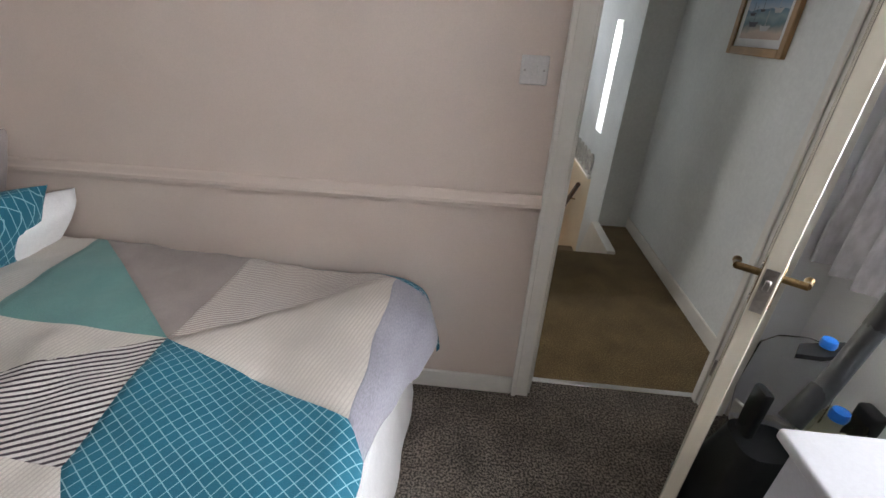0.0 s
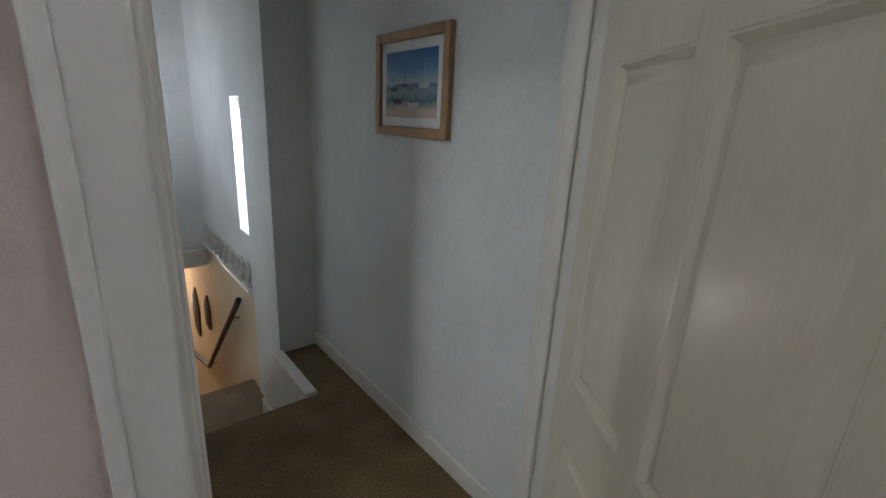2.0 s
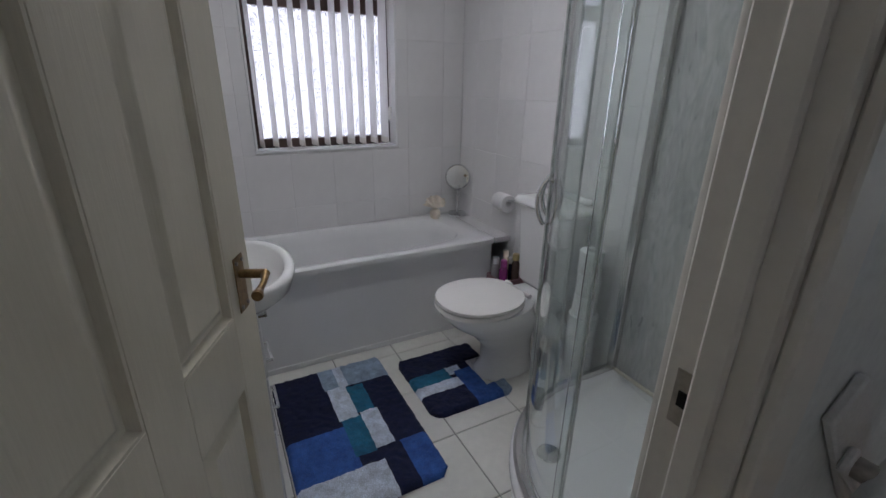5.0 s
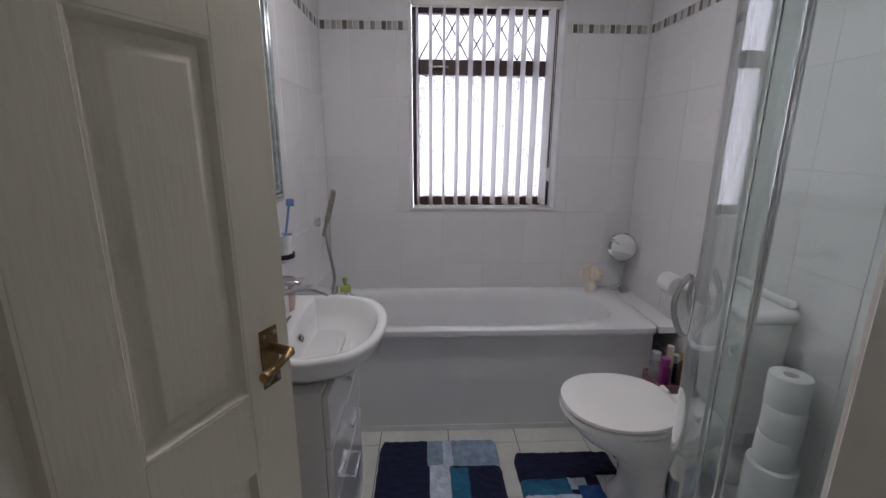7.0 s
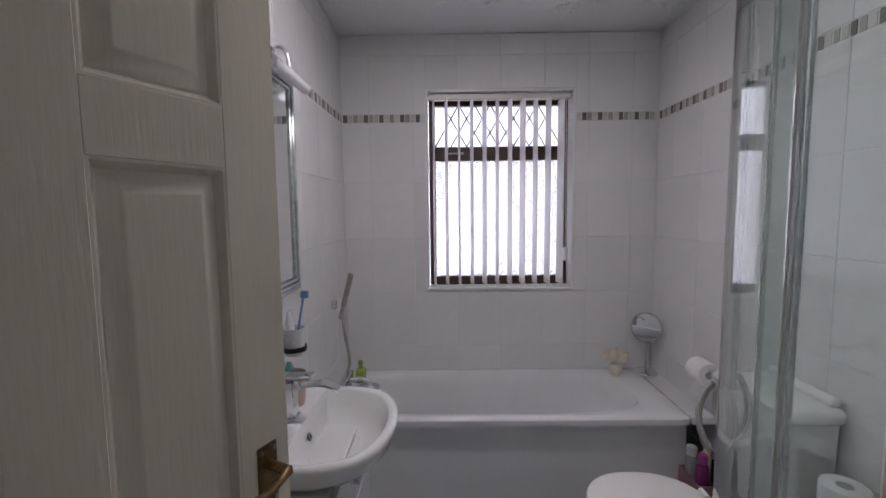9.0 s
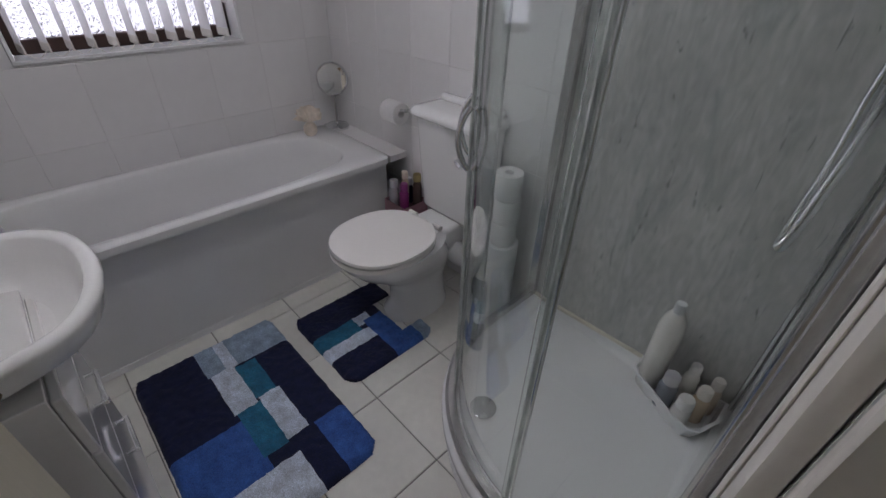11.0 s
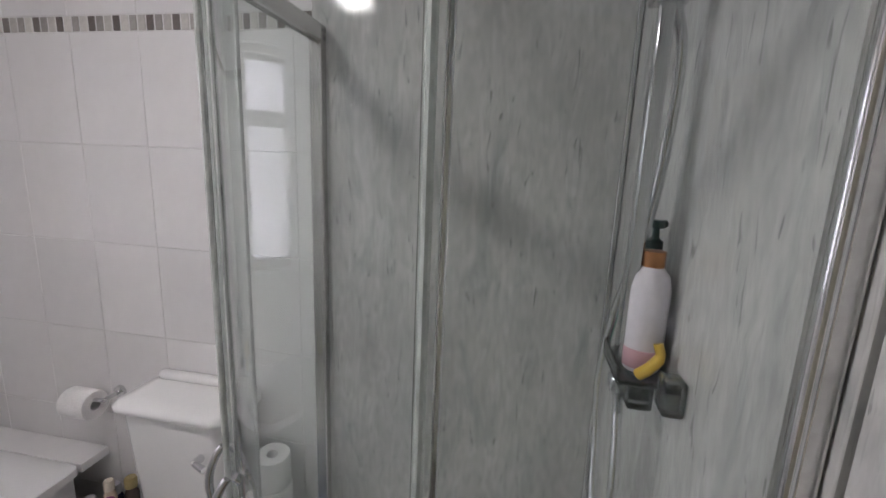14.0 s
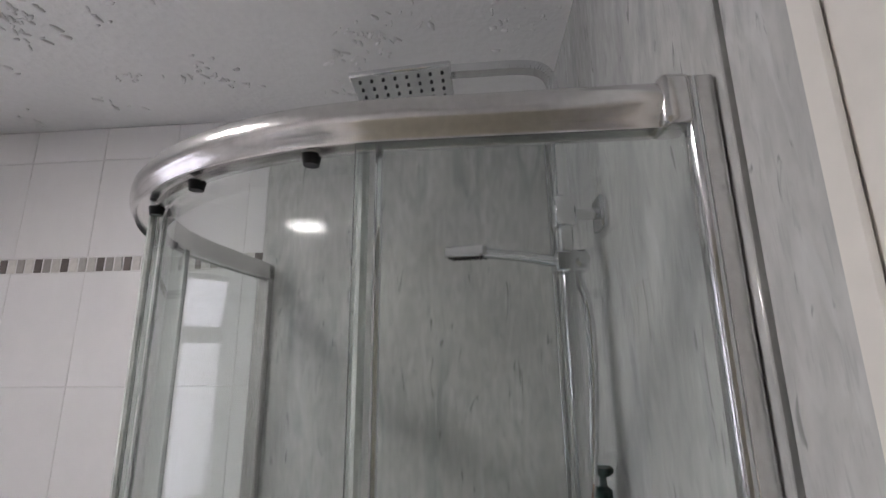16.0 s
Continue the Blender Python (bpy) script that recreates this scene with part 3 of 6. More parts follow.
ring_loft(bm, [[Vector((x, y, z)) for x, y in super_outline(a, b, c, d, n)] for a, b, c, d, n, z in levels], cap='last')
part("tub", bm, M_ACRYLIC, bath, "white tub with a rolled rim", 50)
bm = bmesh.new()
box(bm, -1.368, BY0 + 0.003, 0.0, -1.352, 3.258, 0.514, 0.003)
part("side_panel", bm, M_ACRYLIC, bath, "plain white side panel")
bm = bmesh.new()
box(bm, -1.351, BY0 + 0.003, 0.0, -1.345, 3.258, 0.03, 0.002)
part("plinth", bm, M_ACRYLIC, bath)
# the dark grey material stands in for the shade at this end
bm = bmesh.new()
box(bm, -1.92, 3.243, 0.0, -1.369, 3.258, 0.514)
part("end_panel", bm, M_DARK_METAL, bath, "end panel with the shade put into its dark colour")
bm = bmesh.new()
box(bm, BX0 + 0.002, 3.262, 0.514, -1.32, BY1 - 0.001, 0.546, 0.002)
solid("bath_shelf", bm, M_TILE, "white tiled ledge at the end of the bath", "ledge", kind="structure")

# ---- toilet ----
toilet = thing("toilet", (-0.92, 2.98, 0), "white ceramic toilet with a closed lid", "toilet")
TX = -0.908


def pan_outline(w, y0, y1, z, count=40, sq=2.3):
    return [Vector((x, y, z)) for x, y in super_outline(TX, (y0 + y1) / 2, w / 2, (y1 - y0) / 2, sq, count)]


bm = bmesh.new()
ring_loft(bm, [pan_outline(0.22, 2.90, 3.22, 0.0), pan_outline(0.215, 2.90, 3.22, 0.02), pan_outline(0.18, 2.935, 3.21, 0.06), pan_outline(0.175, 2.93, 3.21, 0.16), pan_outline(0.24, 2.86, 3.22, 0.24),
               pan_outline(0.33, 2.75, 3.20, 0.32), pan_outline(0.366, 2.705, 3.17, 0.37), pan_outline(0.372, 2.695, 3.17, 0.40), pan_outline(0.35, 2.71, 3.16, 0.402)])
box(bm, TX - 0.10, 3.08, 0.30, TX + 0.10, 3.34, 0.405, 0.02, 3)
part("pan", bm, M_CERAMIC, toilet, "white ceramic pan on a narrow foot", 60)
bm = bmesh.new()
ring_loft(bm, [pan_outline(0.372, 2.683, 3.105, 0.404, sq=2.2), pan_outline(0.380, 2.687, 3.11, 0.410, sq=2.2), pan_outline(0.380, 2.687, 3.11, 0.418, sq=2.2), pan_outline(0.37, 2.686, 3.105, 0.424, sq=2.2)])
part("seat", bm, M_SEAT, toilet)
bm = bmesh.new()
ring_loft(bm, [pan_outline(0.365, 2.692, 3.105, 0.427, sq=2.2), pan_outline(0.382, 2.684, 3.112, 0.433, sq=2.2), pan_outline(0.378, 2.687, 3.108, 0.444, sq=2.2), pan_outline(0.335, 2.712, 3.08, 0.4490, sq=2.2), pan_outline(0.10, 2.84, 2.96, 0.4505, sq=2.1)])
part("lid", bm, M_SEAT, toilet, "white plastic lid, closed", 60)
for s in (-0.075, 0.075):
    bm = bmesh.new()
    tube(bm, [(TX + s - 0.022, 3.118, 0.428), (TX + s + 0.022, 3.118, 0.428)], 0.012, 10)
    part("hinge", bm, M_SEAT, toilet)
bm = bmesh.new()


def cistern_ring(w, y0, y1, z, r):
    return [Vector((x, y, z)) for x, y in rounded(TX + 0.015, (y0 + y1) / 2, w, y1 - y0, r)]


ring_loft(bm, [cistern_ring(0.27, 3.235, 3.362, 0.40, 0.02), cistern_ring(0.30, 3.215, 3.362, 0.43, 0.03), cistern_ring(0.335, 3.195, 3.362, 0.815, 0.03), cistern_ring(0.335, 3.195, 3.362, 0.825, 0.03)])
part("cistern", bm, M_CERAMIC, toilet, "white ceramic cistern", 60)
bm = bmesh.new()
ring_loft(bm, [cistern_ring(0.36, 3.182, 3.364, 0.826, 0.035), cistern_ring(0.376, 3.172, 3.364, 0.834, 0.037), cistern_ring(0.376, 3.172, 3.364, 0.850, 0.037), cistern_ring(0.352, 3.188, 3.36, 0.863, 0.03), cistern_ring(0.29, 3.22, 3.345, 0.866, 0.03)])
box(bm, TX - 0.14, 3.325, 0.862, TX + 0.17, 3.362, 0.894, 0.014, 3)
part("cistern_lid", bm, M_CERAMIC, toilet, "white moulded cistern lid", 60)
bm = bmesh.new()
tube(bm, [(TX + 0.118, 3.198, 0.715), (TX + 0.118, 3.168, 0.715)], 0.011, 12)
tube(bm, [(TX + 0.118, 3.168, 0.715), (TX + 0.155, 3.16, 0.708)], [0.008, 0.010], 10)
part("flush_lever", bm, M_CHROME, toilet, "chrome flush lever")
bm = bmesh.new()
tube(bm, curve_points([(TX + 0.06, 3.20, 0.30), (TX + 0.10, 3.26, 0.22), (TX + 0.10, 3.34, 0.20)], 6), 0.05, 14)
part("waste_pipe", bm, M_ACRYLIC, toilet, "white plastic waste pipe")
for s in (-1, 1):
    bm = bmesh.new()
    tube(bm, [(TX + 0.083 * s, 3.03, 0.0), (TX + 0.083 * s, 3.03, 0.03)], 0.010, 10)
    part("floor_bolt", bm, M_STEEL, toilet)

# ---- basin on its cabinet ----
basin = thing("basin", (-0.71, 1.80, 0.80), "white ceramic bow-fronted basin set in a white cabinet", "basin")
BXC, BW = -0.715, 0.50


def basin_ring(inset, z, count=14, bowl=False):
    """Straight back against the wall, square shoulders, bowed front."""
    w, yb, ys, yf = BW / 2 - inset, BY0 + 0.004 + (0.150 if bowl else inset * 0.6), 1.885 - inset * 0.5, 2.055 - inset
    pts = [Vector((BXC + w, yb, z)), Vector((BXC + w, (yb + ys) / 2, z)), Vector((BXC + w, ys, z))]
    for k in range(1, count):
        a = math.pi * k / count
        pts.append(Vector((BXC + (w - 0.012) * math.cos(a), ys + 0.012 + (yf - ys - 0.012) * math.sin(a) ** 0.8, z)))
    pts += [Vector((BXC - w, ys, z)), Vector((BXC - w, (yb + ys) / 2, z)), Vector((BXC - w, yb, z))]
    return pts


def bowl_ring(size, z, middle=(BXC - 0.02, 1.845)):
    """The rim of the bowl, drawn in towards the waste."""
    return [Vector((middle[0] + (p.x - middle[0]) * size, middle[1] + (p.y - middle[1]) * size, z)) for p in basin_ring(0.026, z, bowl=True)]


bm = bmesh.new()
ring_loft(bm, [basin_ring(0.10, 0.742), basin_ring(0.05, 0.765), basin_ring(0.012, 0.80), basin_ring(0.004, 0.83), basin_ring(0.0, 0.842), basin_ring(0.003, 0.85), basin_ring(0.014, 0.853),
               bowl_ring(1.0, 0.851), bowl_ring(0.97, 0.845), bowl_ring(0.90, 0.80), bowl_ring(0.78, 0.765), bowl_ring(0.55, 0.742), bowl_ring(0.25, 0.734), bowl_ring(0.08, 0.733)])
part("bowl", bm, M_CERAMIC, basin, "white glazed bowl", 60)
bm = bmesh.new()
lathe(bm, [(0.0, 0.0), (0.03, 0.0), (0.032, 0.004), (0.024, 0.006), (0.0, 0.007)], (BXC - 0.02, 1.845, 0.734), 20)
part("waste", bm, M_CHROME, basin, "chrome waste")
bm = bmesh.new()
lathe(bm, [(0.0, 0.0), (0.012, 0.0), (0.012, 0.003), (0.008, 0.003), (0.007, -0.004)], m=pose(BXC, 1.797, 0.80, -72, 0, 0), seg=16)
part("overflow", bm, M_STEEL, basin)

tap = thing("basin_tap", (BXC - 0.01, 1.735, 0.853), "square chrome mixer tap on the basin", "tap")
bm = bmesh.new()
box(bm, BXC - 0.036, 1.710, 0.852, BXC + 0.016, 1.762, 0.860, 0.002)
box(bm, BXC - 0.032, 1.714, 0.86, BXC + 0.012, 1.758, 0.965, 0.003)
part("body", bm, M_CHROME, tap)
bm = bmesh.new()
for k in range(8):
    a, b = k / 8, (k + 1) / 8
    z = lambda q: 0.935 + 0.03 * math.sin(q * 2.4) - 0.02 * q
    ring_loft(bm, [[Vector((BXC - 0.01 + dx, 1.75 + 0.135 * q, z(q) + dz)) for dx, dz in ((-0.019, 0), (0.019, 0), (0.019, 0.008), (-0.019, 0.008))] for q in (a, b)])
part("spout", bm, M_CHROME, tap, "curved flat chrome spout")
bm = bmesh.new()
box(bm, BXC - 0.033, 1.712, 0.972, BXC + 0.013, 1.81, 0.984, 0.003)
part("lever", bm, M_CHROME, tap)

cabinet = thing("vanity_cabinet", (-0.71, 1.77, 0), "white gloss vanity cabinet with drawers under the basin", "cabinet")
M_CAB = material("white_gloss_board", (0.78, 0.775, 0.765), 0.12, scale=3, vary=0.02, fine=0.01, bump=0.0, coat=0.3)
bm = bmesh.new()
box(bm, BXC - 0.235, BY0 + 0.003, 0.02, BXC + 0.235, 1.905, 0.755, 0.002)
part("body", bm, M_CAB, cabinet)
for i, (z0, z1) in enumerate(((0.06, 0.40), (0.405, 0.585), (0.59, 0.745))):
    bm = bmesh.new()
    box(bm, BXC - 0.233, 1.906, z0, BXC + 0.233, 1.924, z1, 0.003)
    d = part("drawer_front", bm, M_CAB, cabinet, "white gloss drawer front")
    bm = bmesh.new()
    zc = z1 - 0.05
    for s in (-0.055, 0.055):
        box(bm, BXC + s - 0.005, 1.924, zc - 0.005, BXC + s + 0.005, 1.95, zc + 0.005, 0.0015)
    box(bm, BXC - 0.06, 1.944, zc - 0.006, BXC + 0.06, 1.953, zc + 0.006, 0.0015)
    part("handle", bm, M_CHROME, d, "square chrome bar handle")

# ---- shower ----
CX, CY, R = 0.036, 3.081, 0.516


def quadrant(off=0.0, start=180.0, end=270.0, ends=(True, True), step=6.0):
    """Plan line of the enclosure, moved outwards by off: straight, quarter arc, straight."""
    r = R + off
    pts = []
    if ends[0]:
        pts.append((CX - r, BY1 - 0.004))
    n = max(2, int(abs(end - start) / step))
    for k in range(n + 1):
        a = radians(start + (end - start) * k / n)
        pts.append((CX + r * math.cos(a), CY + r * math.sin(a)))
    if ends[1]:
        pts.append((BX1 - 0.012, CY - r))
    return pts


def bar(bm, line, profile):
    """Sweep a profile of (outwards, z) along a plan line of the enclosure."""
    rings = []
    for i, (x, y) in enumerate(line):
        x0, y0 = line[max(i - 1, 0)]
        x1, y1 = line[min(i + 1, len(line) - 1)]
        d = Vector((x1 - x0, y1 - y0, 0)).normalized()
        out = Vector((d.y, -d.x, 0))
        rings.append([Vector((x, y, 0)) + out * o * -1 + Vector((0, 0, z)) for o, z in profile])
    ring_loft(bm, rings)


tray = thing("shower_tray", (-0.08, 2.97, 0), "white quadrant shower tray on a ribbed plinth", "shower tray")
bm = bmesh.new()


def tray_ring(off, z):
    q = quadrant(off, step=5)
    return [Vector((x, y, z)) for x, y in q] + [Vector((BX1 - 0.002 - max(0, -off), BY1 - 0.001 - max(0, -off), z))]


ring_loft(bm, [tray_ring(0.02, 0.115), tray_ring(0.03, 0.125), tray_ring(0.03, 0.158), tray_ring(0.022, 0.166), tray_ring(-0.03, 0.166), tray_ring(-0.04, 0.16), tray_ring(-0.06, 0.135), tray_ring(-0.09, 0.13)])
part("basin", bm, M_ACRYLIC, tray, "white acrylic basin of the tray", 50)
bm = bmesh.new()
rib = []
for k in range(6):
    z = 0.004 + k * 0.018
    rib += [(0.006, z), (0.014, z + 0.004), (0.014, z + 0.012), (0.006, z + 0.016)]
bar(bm, quadrant(0.0, step=5), [(-o, z) for o, z in rib] + [(0.02, 0.112), (0.02, 0.004)])
part("plinth", bm, M_ACRYLIC, tray, "white ribbed plinth")
bm = bmesh.new()
lathe(bm, [(0.0, 0.0), (0.042, 0.0), (0.044, 0.004), (0.035, 0.008), (0.0, 0.010)], (-0.247, 2.788, 0.131), 24)
part("drain_cover", bm, M_CHROME, tray, "round chrome drain cover")

enc = thing("shower_enclosure", (-0.08, 2.85, 0.166), "curved glass shower enclosure with chrome rails and sliding doors", "shower enclosure")
bm = bmesh.new()
bar(bm, quadrant(0.0, step=3)[:-1] + [(BX1 - 0.052, CY - R)], [(-0.010, 1.899), (-0.014, 1.903), (-0.018, 1.911), (-0.019, 1.920), (-0.018, 1.929), (-0.014, 1.936), (-0.008, 1.940), (0.014, 1.940), (0.02, 1.934), (0.02, 1.897), (0.010, 1.895), (0.008, 1.903), (-0.008, 1.903), (-0.010, 1.895)])
part("top_rail", bm, M_SATIN, enc, "broad curved satin metal top rail", 50)
bm = bmesh.new()
box(bm, BX1 - 0.054, CY - R - 0.021, 1.894, BX1 - 0.026, CY - R + 0.02, 1.943, 0.007, 3)
part("rail_end_cap", bm, M_SATIN, enc, "satin end cap of the top rail")
bm = bmesh.new()
bar(bm, quadrant(0.0, step=3), [(-0.018, 0.168), (-0.020, 0.186), (-0.010, 0.196), (0.014, 0.196), (0.016, 0.168)])
part("bottom_rail", bm, M_SATIN, enc)
bm = bmesh.new()
box(bm, CX - R - 0.02, BY1 - 0.034, 0.168, CX - R + 0.02, BY1 - 0.002, 1.935, 0.003)
part("wall_post", bm, M_SATIN, enc, "grey metal wall post")
bm = bmesh.new()
box(bm, BX1 - 0.026, CY - R - 0.020, 0.168, BX1 - 0.0065, CY - R + 0.012, 1.94, 0.003)
part("wall_post", bm, M_SATIN, enc, "satin metal wall post")
bm = bmesh.new()
tube(bm, [(BX1 - 0.026, CY - R - 0.013, 0.17), (BX1 - 0.026, CY - R - 0.013, 1.938)], 0.007, 14)
part("wall_post", bm, M_CHROME, enc, "polished chrome wall post")


def glass_panel(name, line, label=""):
    bm = bmesh.new()
    bar(bm, line, [(-0.003, 0.19), (0.003, 0.19), (0.003, 1.902), (-0.003, 1.902)])
    ob = part(name, bm, M_GLASS, enc, label, 30)
    ob.visible_shadow = False
    return ob


glass_panel("fixed_pane", quadrant(0.006, 180, 202, (True, False), 3), "clear fixed glass pane")
glass_panel("fixed_pane", quadrant(0.006, 266.6, 270, (False, True), 3), "clear fixed glass pane")
door_l = glass_panel("sliding_door", quadrant(-0.012, 192, 220.6, (False, False), 3), "curved clear glass sliding door")
door_r = glass_panel("sliding_door", quadrant(-0.026, 221.2, 266.4, (False, False), 3), "curved clear glass sliding door")


def on_arc(a, off):
    return CX + (R + off) * math.cos(radians(a)), CY + (R + off) * math.sin(radians(a))


for a, off, w, mat, who in ((220.8, -0.012, 0.005, M_SEAL, door_l), (266.4, -0.026, 0.0055, M_SEAL, door_r), (268.6, -0.012, 0.004, M_CHROME, enc), (221.4, -0.026, 0.004, M_SEAL, door_r), (192, -0.012, 0.007, M_SEAL, door_l), (202, 0.006, 0.005, M_SEAL, enc)):
    bm = bmesh.new()
    x, y = on_arc(a, off)
    tube(bm, [(x, y, 0.19), (x, y, 1.90)], w, 8)
    part("seal_strip", bm, mat, who, "grey edge seal")
for a, who in ((216.0, door_l), (226.0, door_r)):
    for s in (1, -1):
        bm = bmesh.new()
        pts = []
        for k in range(15):
            q = k / 14
            x, y = on_arc(a, -0.012 + s * (0.005 + 0.024 * math.sin(math.pi * q) ** 0.75))
            pts.append((x, y, 0.982 + 0.135 * q))
        tube(bm, pts, 0.0065, 10)
        part("pull_handle", bm, M_CHROME, who, "bowed chrome pull handle")
for a in (200, 225.7, 241.6, 260.5):
    bm = bmesh.new()
    x, y = on_arc(a, -0.012)
    tube(bm, [(x, y, 1.887), (x, y, 1.898)], [0.008, 0.010], 12)
    part("roller", bm, M_BLACK, enc, "black door roller")


def board(name, x0, y0, x1, y1, z0=0.15, z1=CEIL):
    bm = bmesh.new()
    box(bm, x0, y0, z0, x1, y1, z1, 0.0015)
    return solid(name, bm, M_MARBLE, "grey marble-effect shower wall board", "wall panel", kind="structure")


board("wall_panel_north", -0.50, BY1 - 0.004, BX1 - 0.012, BY1 + 0.0068)
board("wall_panel_east", BX1 - 0.006, 2.536, BX1 + 0.014, BY1 - 0.008)
board("wall_panel_east_end", BX1 - 0.004, 2.452, BX1 + 0.014, 2.530, 0.0)
bm = bmesh.new()
box(bm, BX1 - 0.012, 2.379, 0.0, BX1 + 0.011, 2.450, 2.06, 0.006, 2)
box(bm, BX1 - 0.017, 2.425, 0.0, BX1 - 0.012, 2.447, 2.06, 0.0024)
solid("trim_bathroom_architrave", bm, M_TRIM, "cream painted architrave of the bathroom door", "architrave", kind="structure")
bm = bmesh.new()
box(bm, BX1 - 0.02, BY1 - 0.018, 0.168, BX1 - 0.008, BY1 - 0.006, CEIL, 0.002)
solid("trim_shower_corner", bm, M_CHROME, "chrome corner trim between the wall boards", "trim", kind="structure")
bm = bmesh.new()
tube(bm, [(-0.5, BY1 - 0.008, 0.168), (BX1 - 0.01, BY1 - 0.008, 0.168)], 0.009, 8)
solid("trim_tray_sealant", bm, material("aged_sealant", (0.66, 0.62, 0.52), 0.5, vary=0.15), "yellowed sealant bead along the tray", "sealant", kind="structure")
structure("wall_bathroom_east", [(0.345, 1.561, 0, 0.45, 1.588, CEIL), (BX1 + 0.0142, 2.378, 0, 0.3449, 3.48, CEIL)], M_LAND_WALL, "white plaster wall beside the bathroom door", "wall")

shower = thing("shower_riser", (0.24, 2.886, 1.2), "chrome riser shower with hand shower and rain head", "shower")
RX, RY = 0.262, 2.905
bm = bmesh.new()
box(bm, RX - 0.011, RY - 0.011, 1.255, RX + 0.011, RY + 0.011, 2.13, 0.003)
part("riser_rail", bm, M_CHROME, shower, "square chrome rail")
bm = bmesh.new()
arm = curve_points([(RX, RY, 2.10), (RX, RY, 2.15), (RX - 0.012, RY, 2.19), (RX - 0.05, RY, 2.206), (RX - 0.15, RY, 2.207), (RX - 0.275, RY, 2.207)], 6)
for p, q in zip(arm, arm[1:]):
    d = (q - p).normalized()
    side, up = Vector((0, 1, 0)), Vector((0, 1, 0)).cross(d)
    ring_loft(bm, [[c + side * u + up * v for u, v in ((-0.011, -0.008), (0.011, -0.008), (0.011, 0.008), (-0.011, 0.008))] for c in (p, q)])
part("rain_arm", bm, M_CHROME, shower, "flat bent chrome arm")
bm = bmesh.new()
HX = RX - 0.266
M_HEAD = pose(HX, RY, 2.152, -5, -4, 0)
box(bm, -0.086, -0.086, -0.006, 0.086, 0.086, 0.006, 0.003, m=M_HEAD)
box(bm, HX - 0.016, RY - 0.016, 2.148, HX + 0.016, RY + 0.016, 2.20, 0.004)
head = part("rain_head", bm, M_CHROME, shower, "square chrome rain head")
nozzle_mesh = None
for i in range(8):
    for j in range(8):
        at = M_HEAD @ Vector((-0.070 + 0.020 * i, -0.070 + 0.020 * j, -0.0065))
        if nozzle_mesh is None:
            b = bmesh.new()
            lathe(b, [(0.0, -0.003), (0.0026, -0.002), (0.0030, 0.001), (0.0, 0.001)], seg=8)
            nozzle_mesh = bpy.data.meshes.new("nozzle")
            b.to_mesh(nozzle_mesh)
            b.free()
            nozzle_mesh.materials.append(M_BLACK)
        share("nozzle", nozzle_mesh, head, at)
bm = bmesh.new()
tube(bm, [(RX + 0.012, RY, 1.921), (BX1 - 0.012, RY, 1.921)], 0.010, 14)
box(bm, BX1 - 0.018, RY - 0.026, 1.893, BX1 - 0.006, RY + 0.026, 1.949, 0.004, 2)
box(bm, RX - 0.017, RY - 0.017, 1.900, RX + 0.017, RY + 0.017, 1.952, 0.003)
part("wall_bracket", bm, M_CHROME, shower, "square chrome wall bracket")
bm = bmesh.new()
box(bm, RX - 0.022, RY - 0.022, 1.823, RX + 0.030, RY + 0.022, 1.858, 0.004)
tube(bm, [(RX + 0.02, RY - 0.022, 1.84), (RX + 0.02, RY - 0.034, 1.84)], 0.009, 12)
part("slider", bm, M_CHROME, shower)
bm = bmesh.new()
tube(bm, [(RX - 0.01, RY + 0.005, 1.842), (RX - 0.07, RY + 0.028, 1.858), (RX - 0.132, RY + 0.052, 1.872)], [0.010, 0.009, 0.010], 12)
M_STICK = pose(RX - 0.163, RY + 0.066, 1.876, 0, 3, -24)
box(bm, -0.040, -0.019, -0.010, 0.040, 0.019, 0.010, 0.003, m=M_STICK)
stick = part("hand_shower", bm, M_CHROME, shower, "chrome stick hand shower")
for i in range(7):
    for j in range(3):
        share("nozzle", nozzle_mesh, stick, M_STICK @ Vector((-0.032 + 0.0106 * i, -0.011 + 0.011 * j, -0.0105)))
bm = bmesh.new()
hose_line = curve_points([(RX + 0.012, RY + 0.0, 1.825), (RX + 0.030, RY + 0.01, 1.76), (RX + 0.030, RY + 0.02, 1.64), (RX + 0.018, RY + 0.03, 1.50), (RX - 0.006, RY + 0.055, 1.36), (RX - 0.018, RY + 0.06, 1.24), (RX - 0.018, RY + 0.03, 1.13), (RX - 0.022, RY - 0.03, 1.035), (RX - 0.020, RY - 0.075, 1.012), (RX - 0.012, RY - 0.085, 1.05), (RX - 0.004, RY - 0.055, 1.14), (RX, RY - 0.015, 1.22), (RX, RY, 1.262)], 40)
tube(bm, hose_line, [0.0072 + 0.0011 * (k % 2) for k in range(len(hose_line))], 10)
hose = part("hose", bm, M_CHROME, shower, "ribbed steel shower hose", 60)
bm = bmesh.new()
box(bm, RX - 0.015, RY - 0.015, 1.245, BX1 - 0.006, RY + 0.015, 1.272, 0.003)
box(bm, BX1 - 0.016, RY - 0.024, 1.235, BX1 - 0.006, RY + 0.024, 1.282, 0.003)
part("lower_bracket", bm, M_CHROME, shower, "square chrome lower bracket")


